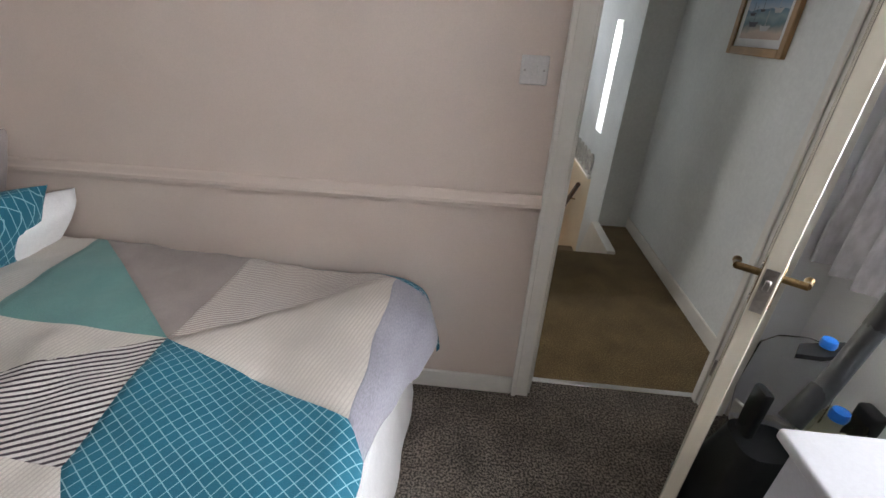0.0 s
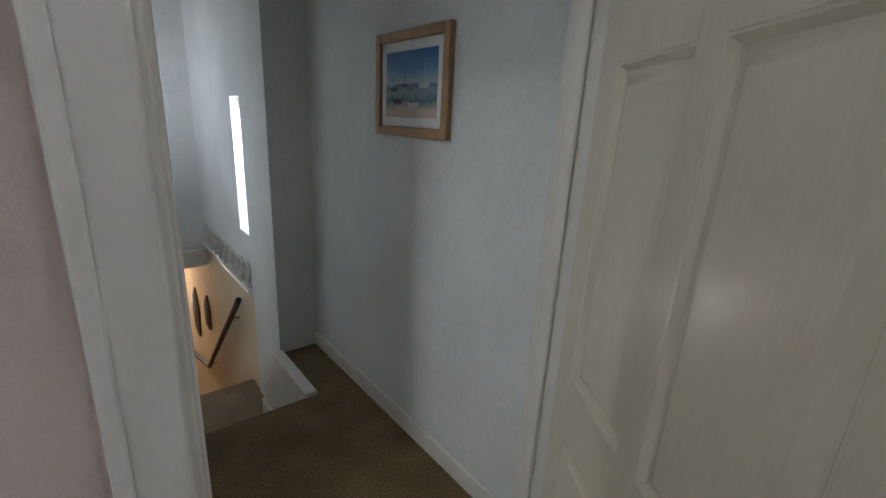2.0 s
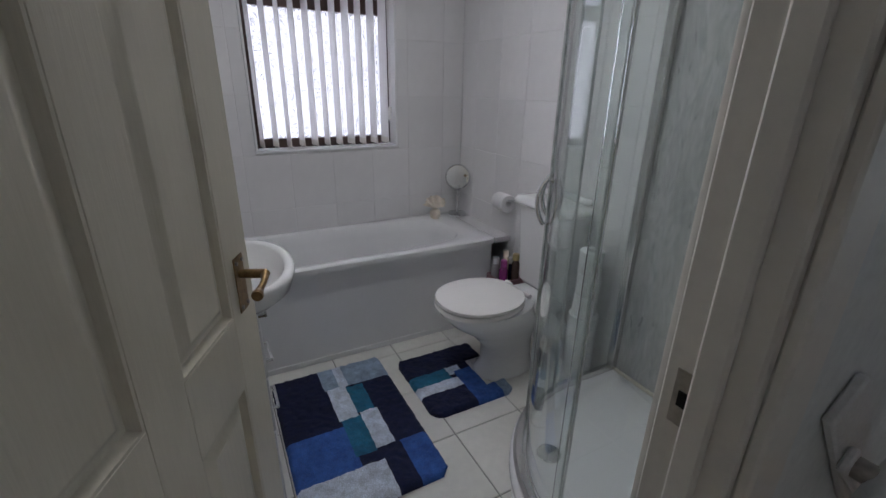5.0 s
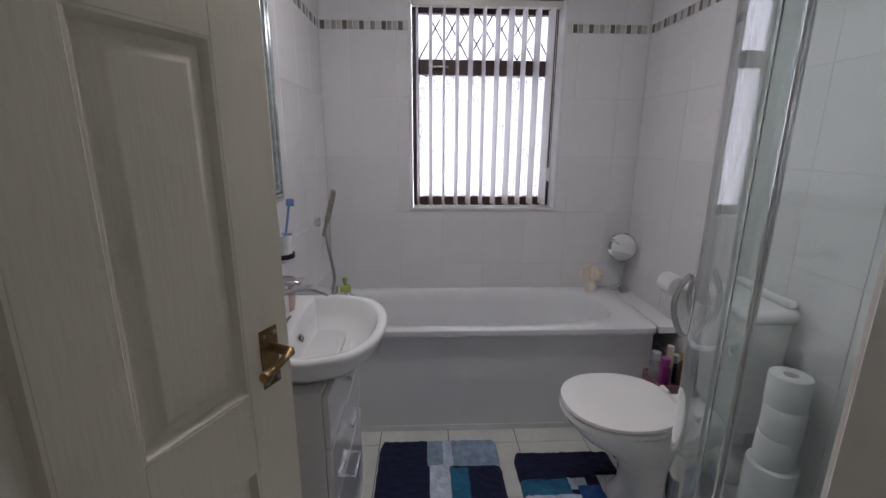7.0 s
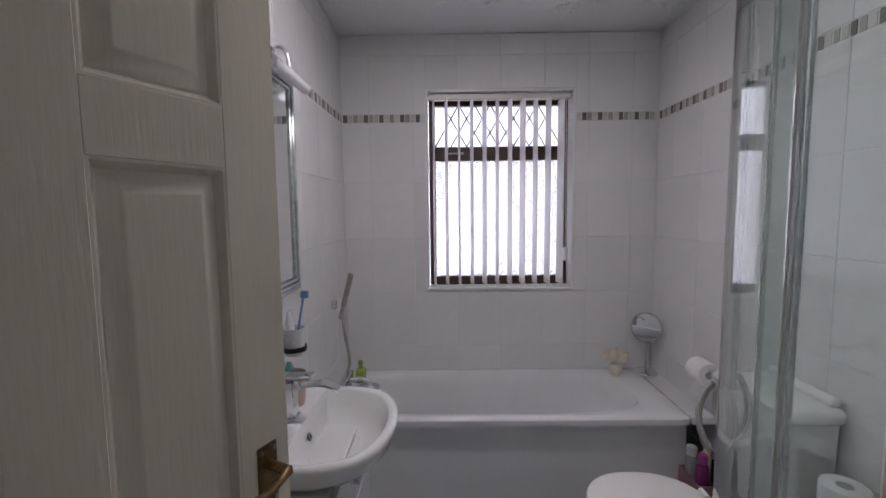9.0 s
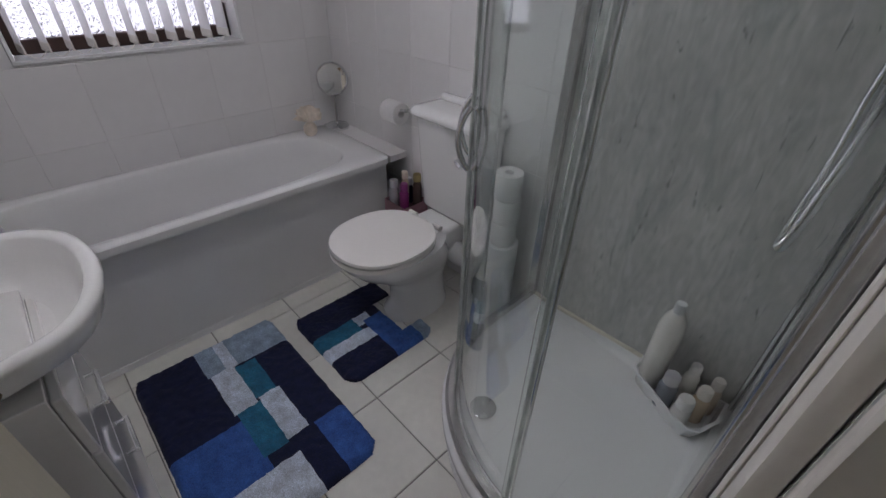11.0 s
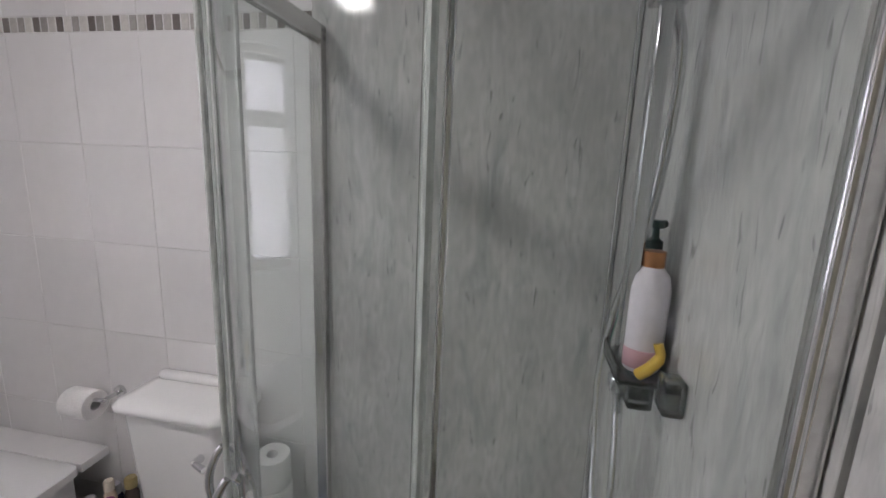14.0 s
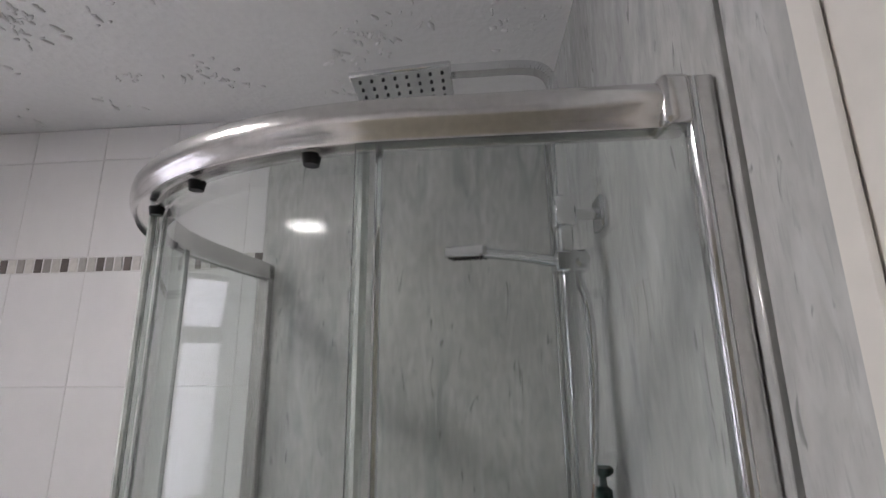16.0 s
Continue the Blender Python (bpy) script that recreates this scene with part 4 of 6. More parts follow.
# ---- bathroom window ----
WY0, WY1, WZ0, WZ1 = 2.091, 2.917, 1.002, 2.112
window = thing("window_1", (-2.02, 2.504, WZ0), "dark brown framed window with obscured glass and a leaded top light", "window", kind="structure")
bm = bmesh.new()
for b in ((-2.098, WY0 + 0.001, WZ0 + 0.001, BX0 + 0.002, WY0 + 0.014, WZ1 - 0.001), (-2.098, WY1 - 0.014, WZ0 + 0.001, BX0 + 0.002, WY1 - 0.001, WZ1 - 0.001), (-2.098, WY0 + 0.014, WZ1 - 0.014, BX0 + 0.002, WY1 - 0.014, WZ1 - 0.001)):
    box(bm, *b, bevel=0.002)
part("window_reveal", bm, M_UPVC, window, "white plastic window reveal")
bm = bmesh.new()
box(bm, -2.098, WY0 + 0.001, WZ0 + 0.001, BX0 + 0.008, WY1 - 0.001, WZ0 + 0.014, 0.002)
part("window_sill", bm, M_UPVC, window, "white plastic sill")
bm = bmesh.new()
FX0, FX1 = -2.075, -2.03
for b in ((WY0 + 0.016, WZ0 + 0.016, WY0 + 0.052, WZ1 - 0.016), (WY1 - 0.052, WZ0 + 0.016, WY1 - 0.016, WZ1 - 0.016), (WY0 + 0.052, WZ1 - 0.07, WY1 - 0.052, WZ1 - 0.016), (WY0 + 0.052, WZ0 + 0.016, WY1 - 0.052, WZ0 + 0.065),
          (WY0 + 0.052, 1.735, WY1 - 0.052, 1.815)):
    box(bm, FX0, b[0], b[1], FX1, b[2], b[3], 0.005)
part("window_frame", bm, M_BROWN_FRAME, window, "dark brown window frame")
for nm, z0, z1, mat in (("obscured_pane", WZ0 + 0.06, 1.74, M_OBSCURE), ("top_pane", 1.81, WZ1 - 0.065, M_LEADED)):
    bm = bmesh.new()
    box(bm, -2.056, WY0 + 0.048, z0, -2.050, WY1 - 0.048, z1)
    part(nm, bm, mat, window).visible_shadow = False
bm = bmesh.new()
ya, yb, za, zb = WY0 + 0.052, WY1 - 0.052, 1.815, WZ1 - 0.07
for k in range(-2, 9):
    for s in (1, -1):
        y0 = ya + 0.09 * k
        p, q = (y0, za), (y0 + 0.13, zb)
        pts = [(p[0] + (q[0] - p[0]) * t, p[1] + (q[1] - p[1]) * t) for t in (0, 1)]
        if s < 0:
            pts = [(ya + yb - y, z) for y, z in pts]
        if all(ya - 0.02 <= y <= yb + 0.02 for y, z in pts):
            tube(bm, [(-2.047, min(max(y, ya), yb), z) for y, z in pts], 0.004, 6)
part("lead_lattice", bm, M_DARK_METAL, window, "grey lead lattice in diamonds")
bm = bmesh.new()
tube(bm, [(-2.028, 2.30, 1.775), (-2.015, 2.30, 1.775), (-2.012, 2.20, 1.772)], 0.006, 8)
tube(bm, [(-2.028, 2.79, 1.79), (-2.012, 2.79, 1.79), (-2.012, 2.785, 1.88)], 0.006, 8)
part("stay", bm, M_STEEL, window, "metal window stay")
bm = bmesh.new()
box(bm, -2.9, 0.9, -0.5, -2.88, 4.1, 3.6)
solid("backdrop_bathroom", bm, glow_material("overcast_glow", (0.95, 0.96, 1.0), 2.2), "pale overcast daylight outside", "backdrop", kind="structure")

blind = thing("vertical_blind", (-1.985, 2.504, 2.09), "white vertical blind of narrow slats with a bottom chain", "blind")
bm = bmesh.new()
box(bm, -2.005, WY0 + 0.018, 2.062, -1.965, WY1 - 0.018, 2.096, 0.004)
part("head_rail", bm, M_TRIM, blind, "white head rail")
slat_y = [2.135 + 0.0715 * k for k in range(11)]
for k, y in enumerate(slat_y):
    bm = bmesh.new()
    m = pose(-1.985, y, 0, 0, 0, -82 + 3 * math.sin(k * 2.1))
    box(bm, -0.0012, -0.043, 1.045, 0.0012, 0.043, 2.062, m=m)
    s = part("slat", bm, M_BLIND, blind)
    bm = bmesh.new()
    box(bm, -0.003, -0.044, 1.030, 0.003, 0.044, 1.062, 0.001, m=m)
    part("weight", bm, M_TRIM, s, "white slat weight")
bm = bmesh.new()
for a, b in zip(slat_y, slat_y[1:]):
    tube(bm, [(-1.955, a + (b - a) * t / 6, 1.042 - 0.028 * math.sin(math.pi * t / 6)) for t in range(7)], 0.0018, 5)
part("bottom_chain", bm, M_TRIM, blind, "thin white bead chain")
bm = bmesh.new()
tube(bm, [(-1.965, WY1 - 0.035, 2.06), (-1.965, WY1 - 0.03, 1.25)], 0.0018, 5)
tube(bm, [(-1.965, WY1 - 0.045, 2.06), (-1.965, WY1 - 0.04, 1.22)], 0.0018, 5)
box(bm, -1.975, WY1 - 0.05, 1.16, -1.955, WY1 - 0.028, 1.24, 0.006)
part("pull_cord", bm, M_SEAT, blind, "cream pull cord with a weight")

# ---- bathroom ceiling: lamp and stippled plaster ----
lamp = thing("ceiling_lamp", (-0.82, 2.30, CEIL), "lit round flush bathroom ceiling lamp", "ceiling lamp")
bm = bmesh.new()
lathe(bm, [(0.0, 0.0), (0.115, 0.0), (0.12, -0.012), (0.112, -0.026), (0.104, -0.030), (0.100, -0.022), (0.0, -0.022)], (-0.82, 2.30, CEIL + 0.003), 32)
part("rim", bm, M_TRIM, lamp, "white plastic rim")
bm = bmesh.new()
lathe(bm, [(0.0, -0.0225), (0.099, -0.0225), (0.09, -0.034), (0.06, -0.040), (0.0, -0.042)], (-0.82, 2.30, CEIL + 0.003), 32)
part("diffuser", bm, glow_material("lit_diffuser", (1.0, 0.97, 0.92), 9.0), lamp, "glowing opal diffuser")
bm = bmesh.new()
rng = random.Random(4)
for k in range(110):
    cx0, cy0 = rng.uniform(-1.7, 0.25), rng.uniform(1.75, 3.3)
    for j in range(rng.randint(5, 16)):
        x, y = cx0 + rng.gauss(0, 0.032), cy0 + rng.gauss(0, 0.024)
        if not (BX0 + 0.02 < x < BX1 - 0.02 and BY0 + 0.02 < y < BY1 - 0.02):
            continue
        m = Matrix.Translation((x, y, CEIL + 0.004)) @ Euler((0, 0, rng.uniform(0, 3.1))).to_matrix().to_4x4() @ Matrix.Diagonal((rng.uniform(0.6, 2.2), rng.uniform(0.35, 0.7), 0.9, 1))
        bmesh.ops.create_icosphere(bm, subdivisions=1, radius=rng.uniform(0.0045, 0.0095), matrix=m)
solid("ceiling_stipple", bm, M_CEILING, "raised curls of stippled plaster on the bathroom ceiling", "plaster", kind="structure", smooth=80)

# ---- bathroom fittings on the south wall ----
mirror = thing("wall_mirror", (-0.85, 1.64, 1.55), "tall bathroom mirror with a ribbed silver frame", "mirror")
MX0, MX1, MZ0, MZ1 = -1.135, -0.60, 1.165, 1.93
M_MIRROR = material("mirror_silver", (0.9, 0.92, 0.92), 0.02, 1.0, vary=0.0, fine=0.0, bump=0.0)
M_SILVER = material("silvered_frame", (0.62, 0.66, 0.66), 0.25, 0.8, scale=30, vary=0.15, bump=0.05)
bm = bmesh.new()
box(bm, MX0 + 0.05, 1.634, MZ0 + 0.05, MX1 - 0.05, 1.640, MZ1 - 0.05)
part("glass", bm, M_MIRROR, mirror, "mirror glass")
bm = bmesh.new()
for i, (w, y) in enumerate(((0.0, 1.648), (0.016, 1.653), (0.032, 1.648))):
    a, b = w, w + 0.0155
    for q in ((MX0 + a, MZ0 + a, MX0 + b, MZ1 - a), (MX1 - b, MZ0 + a, MX1 - a, MZ1 - a), (MX0 + b, MZ0 + a, MX1 - b, MZ0 + b), (MX0 + b, MZ1 - b, MX1 - b, MZ1 - a)):
        box(bm, q[0], 1.631, q[1], q[2], y, q[3], 0.003)
part("frame", bm, M_SILVER, mirror, "ribbed silver frame")

wl = thing("mirror_lamp", (-0.95, 1.66, 1.93), "chrome over-mirror lamp with a white tube shade", "wall lamp")
bm = bmesh.new()
lathe(bm, [(0.0, 0.0), (0.024, 0.0), (0.022, 0.012), (0.0, 0.014)], m=pose(-0.95, 1.633, 1.965, -90, 0, 0), seg=18)
tube(bm, curve_points([(-0.95, 1.64, 1.965), (-0.95, 1.665, 1.985), (-0.95, 1.69, 1.97), (-0.95, 1.70, 1.92)], 6), 0.006, 10)
part("bracket", bm, M_CHROME, wl, "chrome bracket")
bm = bmesh.new()
tube(bm, curve_points([(-0.70, 1.64, 1.955), (-0.71, 1.68, 1.975), (-0.74, 1.70, 1.955), (-0.80, 1.70, 1.90)], 6), 0.006, 10)
part("arm", bm, M_CHROME, wl, "bent chrome arm")
bm = bmesh.new()
tube(bm, [(-1.11, 1.70, 1.895), (-0.80, 1.70, 1.895)], 0.019, 16)
part("shade", bm, M_ACRYLIC, wl, "white tube shade, unlit")

holder = thing("tumbler_holder", (-0.80, 1.66, 1.03), "black wall holder with a tumbler of toothbrushes", "tumbler holder")
bm = bmesh.new()
box(bm, -0.835, 1.631, 1.01, -0.785, 1.638, 1.06, 0.003)
box(bm, -0.818, 1.638, 1.03, -0.802, 1.70, 1.042, 0.002)
lathe(bm, [(0.034, 1.028), (0.037, 1.028), (0.037, 1.042), (0.034, 1.042)], (-0.81, 1.73, 0.0), 24)
part("bracket", bm, M_BLACK, holder, "black metal bracket")
M_TUMBLER = material("milky_plastic", (0.74, 0.75, 0.76), 0.25, vary=0.03, bump=0.0)
bm = bmesh.new()
lathe(bm, [(0.0, 1.015), (0.028, 1.015), (0.035, 1.10), (0.032, 1.10), (0.026, 1.02), (0.0, 1.02)], (-0.81, 1.73, 0.0), 24)
part("tumbler", bm, M_TUMBLER, holder, "milky tumbler")
bm = bmesh.new()
tube(bm, [(-0.80, 1.735, 1.03), (-0.86, 1.745, 1.18)], 0.004, 8)
box(bm, -0.006, -0.012, -0.005, 0.006, 0.012, 0.018, 0.002, m=pose(-0.865, 1.748, 1.185, 0, -20, 0))
part("toothbrush", bm, material("blue_toothbrush", (0.12, 0.22, 0.42), 0.3, vary=0.05), holder, "blue and white toothbrush")
bm = bmesh.new()
ring_loft(bm, [[Vector((-0.80 + w * math.cos(a), 1.722 + d * math.sin(a), z)) for a in (2 * math.pi * k / 16 for k in range(16))] for w, d, z in ((0.012, 0.012, 1.03), (0.016, 0.014, 1.05), (0.018, 0.012, 1.12), (0.019, 0.003, 1.155))])
part("toothpaste_tube", bm, M_TUMBLER, holder, "white toothpaste tube")

cup = thing("basin_cup", (-0.80, 1.685, 0.853), "pink plastic cup holding a green tube beside the tap", "cup")
bm = bmesh.new()
lathe(bm, [(0.0, 0.854), (0.032, 0.854), (0.037, 0.90), (0.036, 0.905), (0.038, 0.91), (0.040, 0.955), (0.037, 0.955), (0.033, 0.86), (0.0, 0.86)], (-0.815, 1.72, 0), 24)
part("cup", bm, material("dusty_pink_plastic", (0.55, 0.38, 0.35), 0.35, vary=0.06, bump=0.0), cup)
bm = bmesh.new()
box(bm, -0.02, -0.008, -0.05, 0.02, 0.008, 0.06, 0.004, m=pose(-0.82, 1.72, 0.93, 12, 20, 10))
part("tube", bm, material("green_tube", (0.10, 0.32, 0.28), 0.35, vary=0.05), cup, "green and white tube")

# bath mixer with hand shower, soap dish and ornament
mixer = thing("bath_mixer", (-1.55, 1.70, 0.548), "chrome bath tap with a hand shower on the wall", "bath tap")
bm = bmesh.new()
for y in (-1.62, -1.50):
    tube(bm, [(y, 1.70, 0.546), (y, 1.70, 0.624)], 0.016, 14)
box(bm, -1.66, 1.68, 0.609, -1.46, 1.72, 0.649, 0.008, 3)
tube(bm, curve_points([(-1.56, 1.71, 0.624), (-1.56, 1.78, 0.634), (-1.56, 1.83, 0.609)], 5), 0.013, 12)
part("body", bm, M_CHROME, mixer)
bm = bmesh.new()
tube(bm, curve_points([(-1.62, 1.70, 0.644), (-1.60, 1.715, 0.724), (-1.57, 1.70, 0.874), (-1.60, 1.69, 0.96), (-1.61, 1.69, 1.0)], 8), 0.0075, 10)
part("hose", bm, M_STEEL, mixer, "grey shower hose")
bm = bmesh.new()
box(bm, -1.625, 1.631, 0.975, -1.585, 1.66, 1.015, 0.004)
part("wall_clip", bm, M_CHROME, mixer)
bm = bmesh.new()
box(bm, -0.020, -0.011, -0.05, 0.020, 0.011, 0.115, 0.006, 2, m=pose(-1.60, 1.705, 1.04, -14, 6, 20))
box(bm, -0.009, -0.009, -0.12, 0.009, 0.009, -0.045, 0.004, m=pose(-1.60, 1.705, 1.04, -14, 6, 20))
part("hand_shower", bm, M_STEEL, mixer, "flat grey hand shower")
bm = bmesh.new()
ring_loft(bm, [[Vector((-1.60 + w * math.cos(a), 1.80 + d * math.sin(a), z)) for a in (2 * math.pi * k / 24 for k in range(24))] for w, d, z in ((0.05, 0.035, 0.549), (0.075, 0.055, 0.556), (0.085, 0.062, 0.569), (0.08, 0.057, 0.57), (0.06, 0.04, 0.56))])
solid("soap_dish", bm, material("grey_dish", (0.30, 0.30, 0.34), 0.3, vary=0.1), "grey oval soap dish on the bath corner", "soap dish", at=(-1.60, 1.80, 0.549))
bm = bmesh.new()
ring_loft(bm, [[Vector((-1.575 + w * math.cos(a), 1.815 + d * math.sin(a), z)) for a in (2 * math.pi * k / 16 for k in range(16))] for w, d, z in ((0.028, 0.02, 0.562), (0.034, 0.024, 0.57), (0.03, 0.02, 0.58), (0.012, 0.008, 0.583))])
solid("soap_bar", bm, M_SEAT, "pale soap bar in the dish", "soap", at=(-1.575, 1.815, 0.562))
bottle_green = thing("green_bottle", (-1.74, 1.74, 0.548), "small green glass bottle on the bath corner", "bottle")
bm = bmesh.new()
box(bm, -1.77, 1.715, 0.548, -1.71, 1.765, 0.624, 0.012, 3)
part("body", bm, material("lime_glass", (0.42, 0.50, 0.12), 0.12, vary=0.1, bump=0.0), bottle_green)
bm = bmesh.new()
lathe(bm, [(0.0, 0.624), (0.012, 0.624), (0.010, 0.642), (0.015, 0.646), (0.013, 0.664), (0.0, 0.666)], (-1.74, 1.74, 0), 14)
part("stopper", bm, material("green_stopper", (0.20, 0.30, 0.12), 0.3, vary=0.1), bottle_green)

# ---- items by the toilet ----
stand = thing("shaving_mirror", (-1.83, 3.292, 0.546), "round chrome shaving mirror on a stand", "mirror")
bm = bmesh.new()
lathe(bm, [(0.0, 0.547), (0.062, 0.547), (0.064, 0.557), (0.055, 0.567), (0.015, 0.574), (0.007, 0.584), (0.006, 0.724), (0.0, 0.726)], (-1.83, 3.292, 0), 28)
part("base", bm, M_CHROME, stand, "round chrome base and stem")
mm = pose(-1.825, 3.285, 0.806, 82, 0, 52)
bm = bmesh.new()
lathe(bm, [(0.0, -0.006), (0.078, -0.006), (0.084, 0.0), (0.078, 0.007), (0.074, 0.006), (0.074, 0.0), (0.0, 0.0)], m=mm, seg=36)
part("rim", bm, M_CHROME, stand, "chrome rim")
bm = bmesh.new()
lathe(bm, [(0.0, 0.001), (0.073, 0.001), (0.073, 0.003), (0.0, 0.0035)], m=mm, seg=36)
part("glass", bm, M_MIRROR, stand)

shell = thing("shell_ornament", (-1.82, 3.12, 0.546), "pale shell ornament on a small round pot", "ornament")
M_SHELL = material("pale_shell", (0.74, 0.66, 0.56), 0.4, scale=20, vary=0.15, bump=0.2, bump_scale=60)
bm = bmesh.new()
lathe(bm, [(0.0, 0.547), (0.025, 0.547), (0.036, 0.569), (0.034, 0.594), (0.022, 0.609), (0.0, 0.612)], (-1.82, 3.12, 0), 20)
part("pot", bm, M_SHELL, shell)
bm = bmesh.new()
for s in (-1, 1):
    fan = []
    for i in range(9):
        a = radians(20 + 140 * i / 8)
        r = 0.085 * (1 + 0.12 * math.cos(9 * a))
        fan.append((math.cos(a) * r, math.sin(a) * r, 0.008 * (i % 2)))
    m = pose(-1.82, 3.12, 0.612, 72, 0, 60 + 32 * s)
    c0, c1 = bm.verts.new(m @ Vector((0, 0, 0.0))), bm.verts.new(m @ Vector((0, 0, 0.006)))
    f0 = [bm.verts.new(m @ Vector(p)) for p in fan]
    f1 = [bm.verts.new(m @ (Vector(p) + Vector((0, 0, 0.006)))) for p in fan]
    for i in range(8):
        bm.faces.new((c0, f0[i + 1], f0[i]))
        bm.faces.new((c1, f1[i], f1[i + 1]))
        bm.faces.new((f0[i], f0[i + 1], f1[i + 1], f1[i]))
part("shell", bm, M_SHELL, shell, "fluted pale shell", 20)


def paper_roll(bm, centre, r=0.055, h=0.10, core=0.020, m=None):
    lathe(bm, [(core, 0.0), (r - 0.002, 0.0), (r, 0.004), (r, h - 0.004), (r - 0.002, h), (core, h), (core, 0.0)], centre, 28, m)


tp = thing("toilet_roll_holder", (-1.33, 3.35, 0.74), "wall holder with a toilet roll", "toilet roll holder")
bm = bmesh.new()
lathe(bm, [(0.0, 0.0), (0.022, 0.0), (0.020, 0.012), (0.0, 0.014)], m=pose(-1.24, 3.366, 0.775, 90, 0, 0), seg=16)
tube(bm, curve_points([(-1.24, 3.36, 0.775), (-1.24, 3.315, 0.775), (-1.26, 3.30, 0.772), (-1.40, 3.30, 0.77)], 6), 0.007, 10)
part("arm", bm, M_CHROME, tp, "chrome arm")
bm = bmesh.new()
paper_roll(bm, None, 0.05, 0.10, 0.018, pose(-1.375, 3.30, 0.752, 0, 90, 0))
part("roll", bm, M_PAPER, tp, "white toilet roll")
for k in range(3):
    bm = bmesh.new()
    paper_roll(bm, (-0.62 + 0.004 * (k % 2), 3.27, 0.402 + 0.102 * k), 0.056)
    solid("toilet_roll", bm, M_PAPER, "spare white toilet roll in a stack", "toilet roll", group="stack of spare toilet rolls", at=(-0.62, 3.27, 0.402 + 0.102 * k))
bm = bmesh.new()
lathe(bm, [(0.0, 0.0), (0.075, 0.0), (0.078, 0.006), (0.075, 0.014), (0.070, 0.10), (0.072, 0.39), (0.070, 0.40), (0.0, 0.401)], (-0.62, 3.27, 0), 24)
solid("roll_stand", bm, M_ACRYLIC, "white plastic drum under the spare toilet rolls", "bin", at=(-0.62, 3.27, 0))

caddy = thing("toiletry_box", (-1.235, 3.30, 0), "open box of toiletry bottles between bath and toilet", "box")
M_PINKBOX = material("dusky_box", (0.30, 0.16, 0.19), 0.5, vary=0.12)
bm = bmesh.new()
for b in ((-1.305, 3.20, 0.0, -1.15, 3.355, 0.30), (-1.305, 3.20, 0.30, -1.30, 3.355, 0.345), (-1.155, 3.20, 0.30, -1.15, 3.355, 0.345), (-1.30, 3.20, 0.30, -1.155, 3.205, 0.345), (-1.30, 3.35, 0.30, -1.155, 3.355, 0.345)):
    box(bm, *b, bevel=0.002)
part("box", bm, M_PINKBOX, caddy, "dusky pink box")


def bottle(parent, x, y, z, r, h, colour, cap, capcolour, name="bottle", label=""):
    mt = material("bottle_" + name + str(len(bpy.data.materials)), colour, 0.25, vary=0.06, bump=0.0)
    mc = material("cap_" + str(len(bpy.data.materials)), capcolour, 0.3, vary=0.05, bump=0.0)
    b = bmesh.new()
    lathe(b, [(0.0, z), (r * 0.92, z), (r, z + 0.006), (r, z + h * 0.82), (r * 0.8, z + h * 0.93), (r * 0.45, z + h), (0.0, z + h)], (x, y, 0), 20)
    ob = part(name, b, mt, parent, label)
    b = bmesh.new()
    lathe(b, [(0.0, z + h), (r * cap, z + h), (r * cap, z + h + 0.03), (r * cap * 0.85, z + h + 0.036), (0.0, z + h + 0.037)], (x, y, 0), 16)
    part("cap", b, mc, ob)
    return ob


bottle(caddy, -1.27, 3.235, 0.301, 0.024, 0.11, (0.35, 0.34, 0.36), 0.9, (0.55, 0.55, 0.57), label="grey spray bottle")
bottle(caddy, -1.225, 3.27, 0.301, 0.020, 0.16, (0.66, 0.55, 0.42), 0.8, (0.70, 0.62, 0.52), label="tan bottle")
bottle(caddy, -1.19, 3.235, 0.301, 0.024, 0.12, (0.22, 0.03, 0.16), 0.8, (0.30, 0.05, 0.22), label="purple bottle")
bottle(caddy, -1.18, 3.31, 0.301, 0.022, 0.15, (0.10, 0.07, 0.06), 0.9, (0.35, 0.28, 0.12), label="dark bottle with a gold cap")
bottle(caddy, -1.26, 3.32, 0.301, 0.022, 0.10, (0.05, 0.05, 0.12), 0.8, (0.6, 0.6, 0.62), label="navy bottle")

# ---- shower shelf items ----
corner = thing("corner_caddy", (0.17, 3.27, 0.131), "white corner caddy of toiletries standing in the shower", "caddy")
bm = bmesh.new()
tri = [(BX1 - 0.02, BY1 - 0.03), (0.03, BY1 - 0.03), (0.022, 3.275), (0.045, 3.245), (0.205, 3.158), (0.255, 3.145), (0.285, 3.165), (BX1 - 0.02, 3.24)]
inner = [(0.17 + (x - 0.17) * 0.93, 3.27 + (y - 3.27) * 0.93) for x, y in tri]
small = [(0.19 + (x - 0.19) * 0.8, 3.28 + (y - 3.28) * 0.8) for x, y in tri]
ring_loft(bm, [[Vector((x, y, z)) for x, y in o] for o, z in ((small, 0.133), (tri, 0.196), (tri, 0.203), (inner, 0.203), (small, 0.145))])
part("tub", bm, M_ACRYLIC, corner, "white corner tub")
bottle(corner, 0.082, 3.278, 0.146, 0.040, 0.335, (0.72, 0.70, 0.66), 0.42, (0.55, 0.57, 0.58), label="tall white bottle")
bottle(corner, 0.150, 3.235, 0.146, 0.030, 0.105, (0.20, 0.22, 0.26), 0.8, (0.5, 0.5, 0.52), label="dark small bottle")
bottle(corner, 0.19, 3.31, 0.146, 0.024, 0.125, (0.70, 0.68, 0.64), 0.7, (0.75, 0.74, 0.72), label="white bottle")
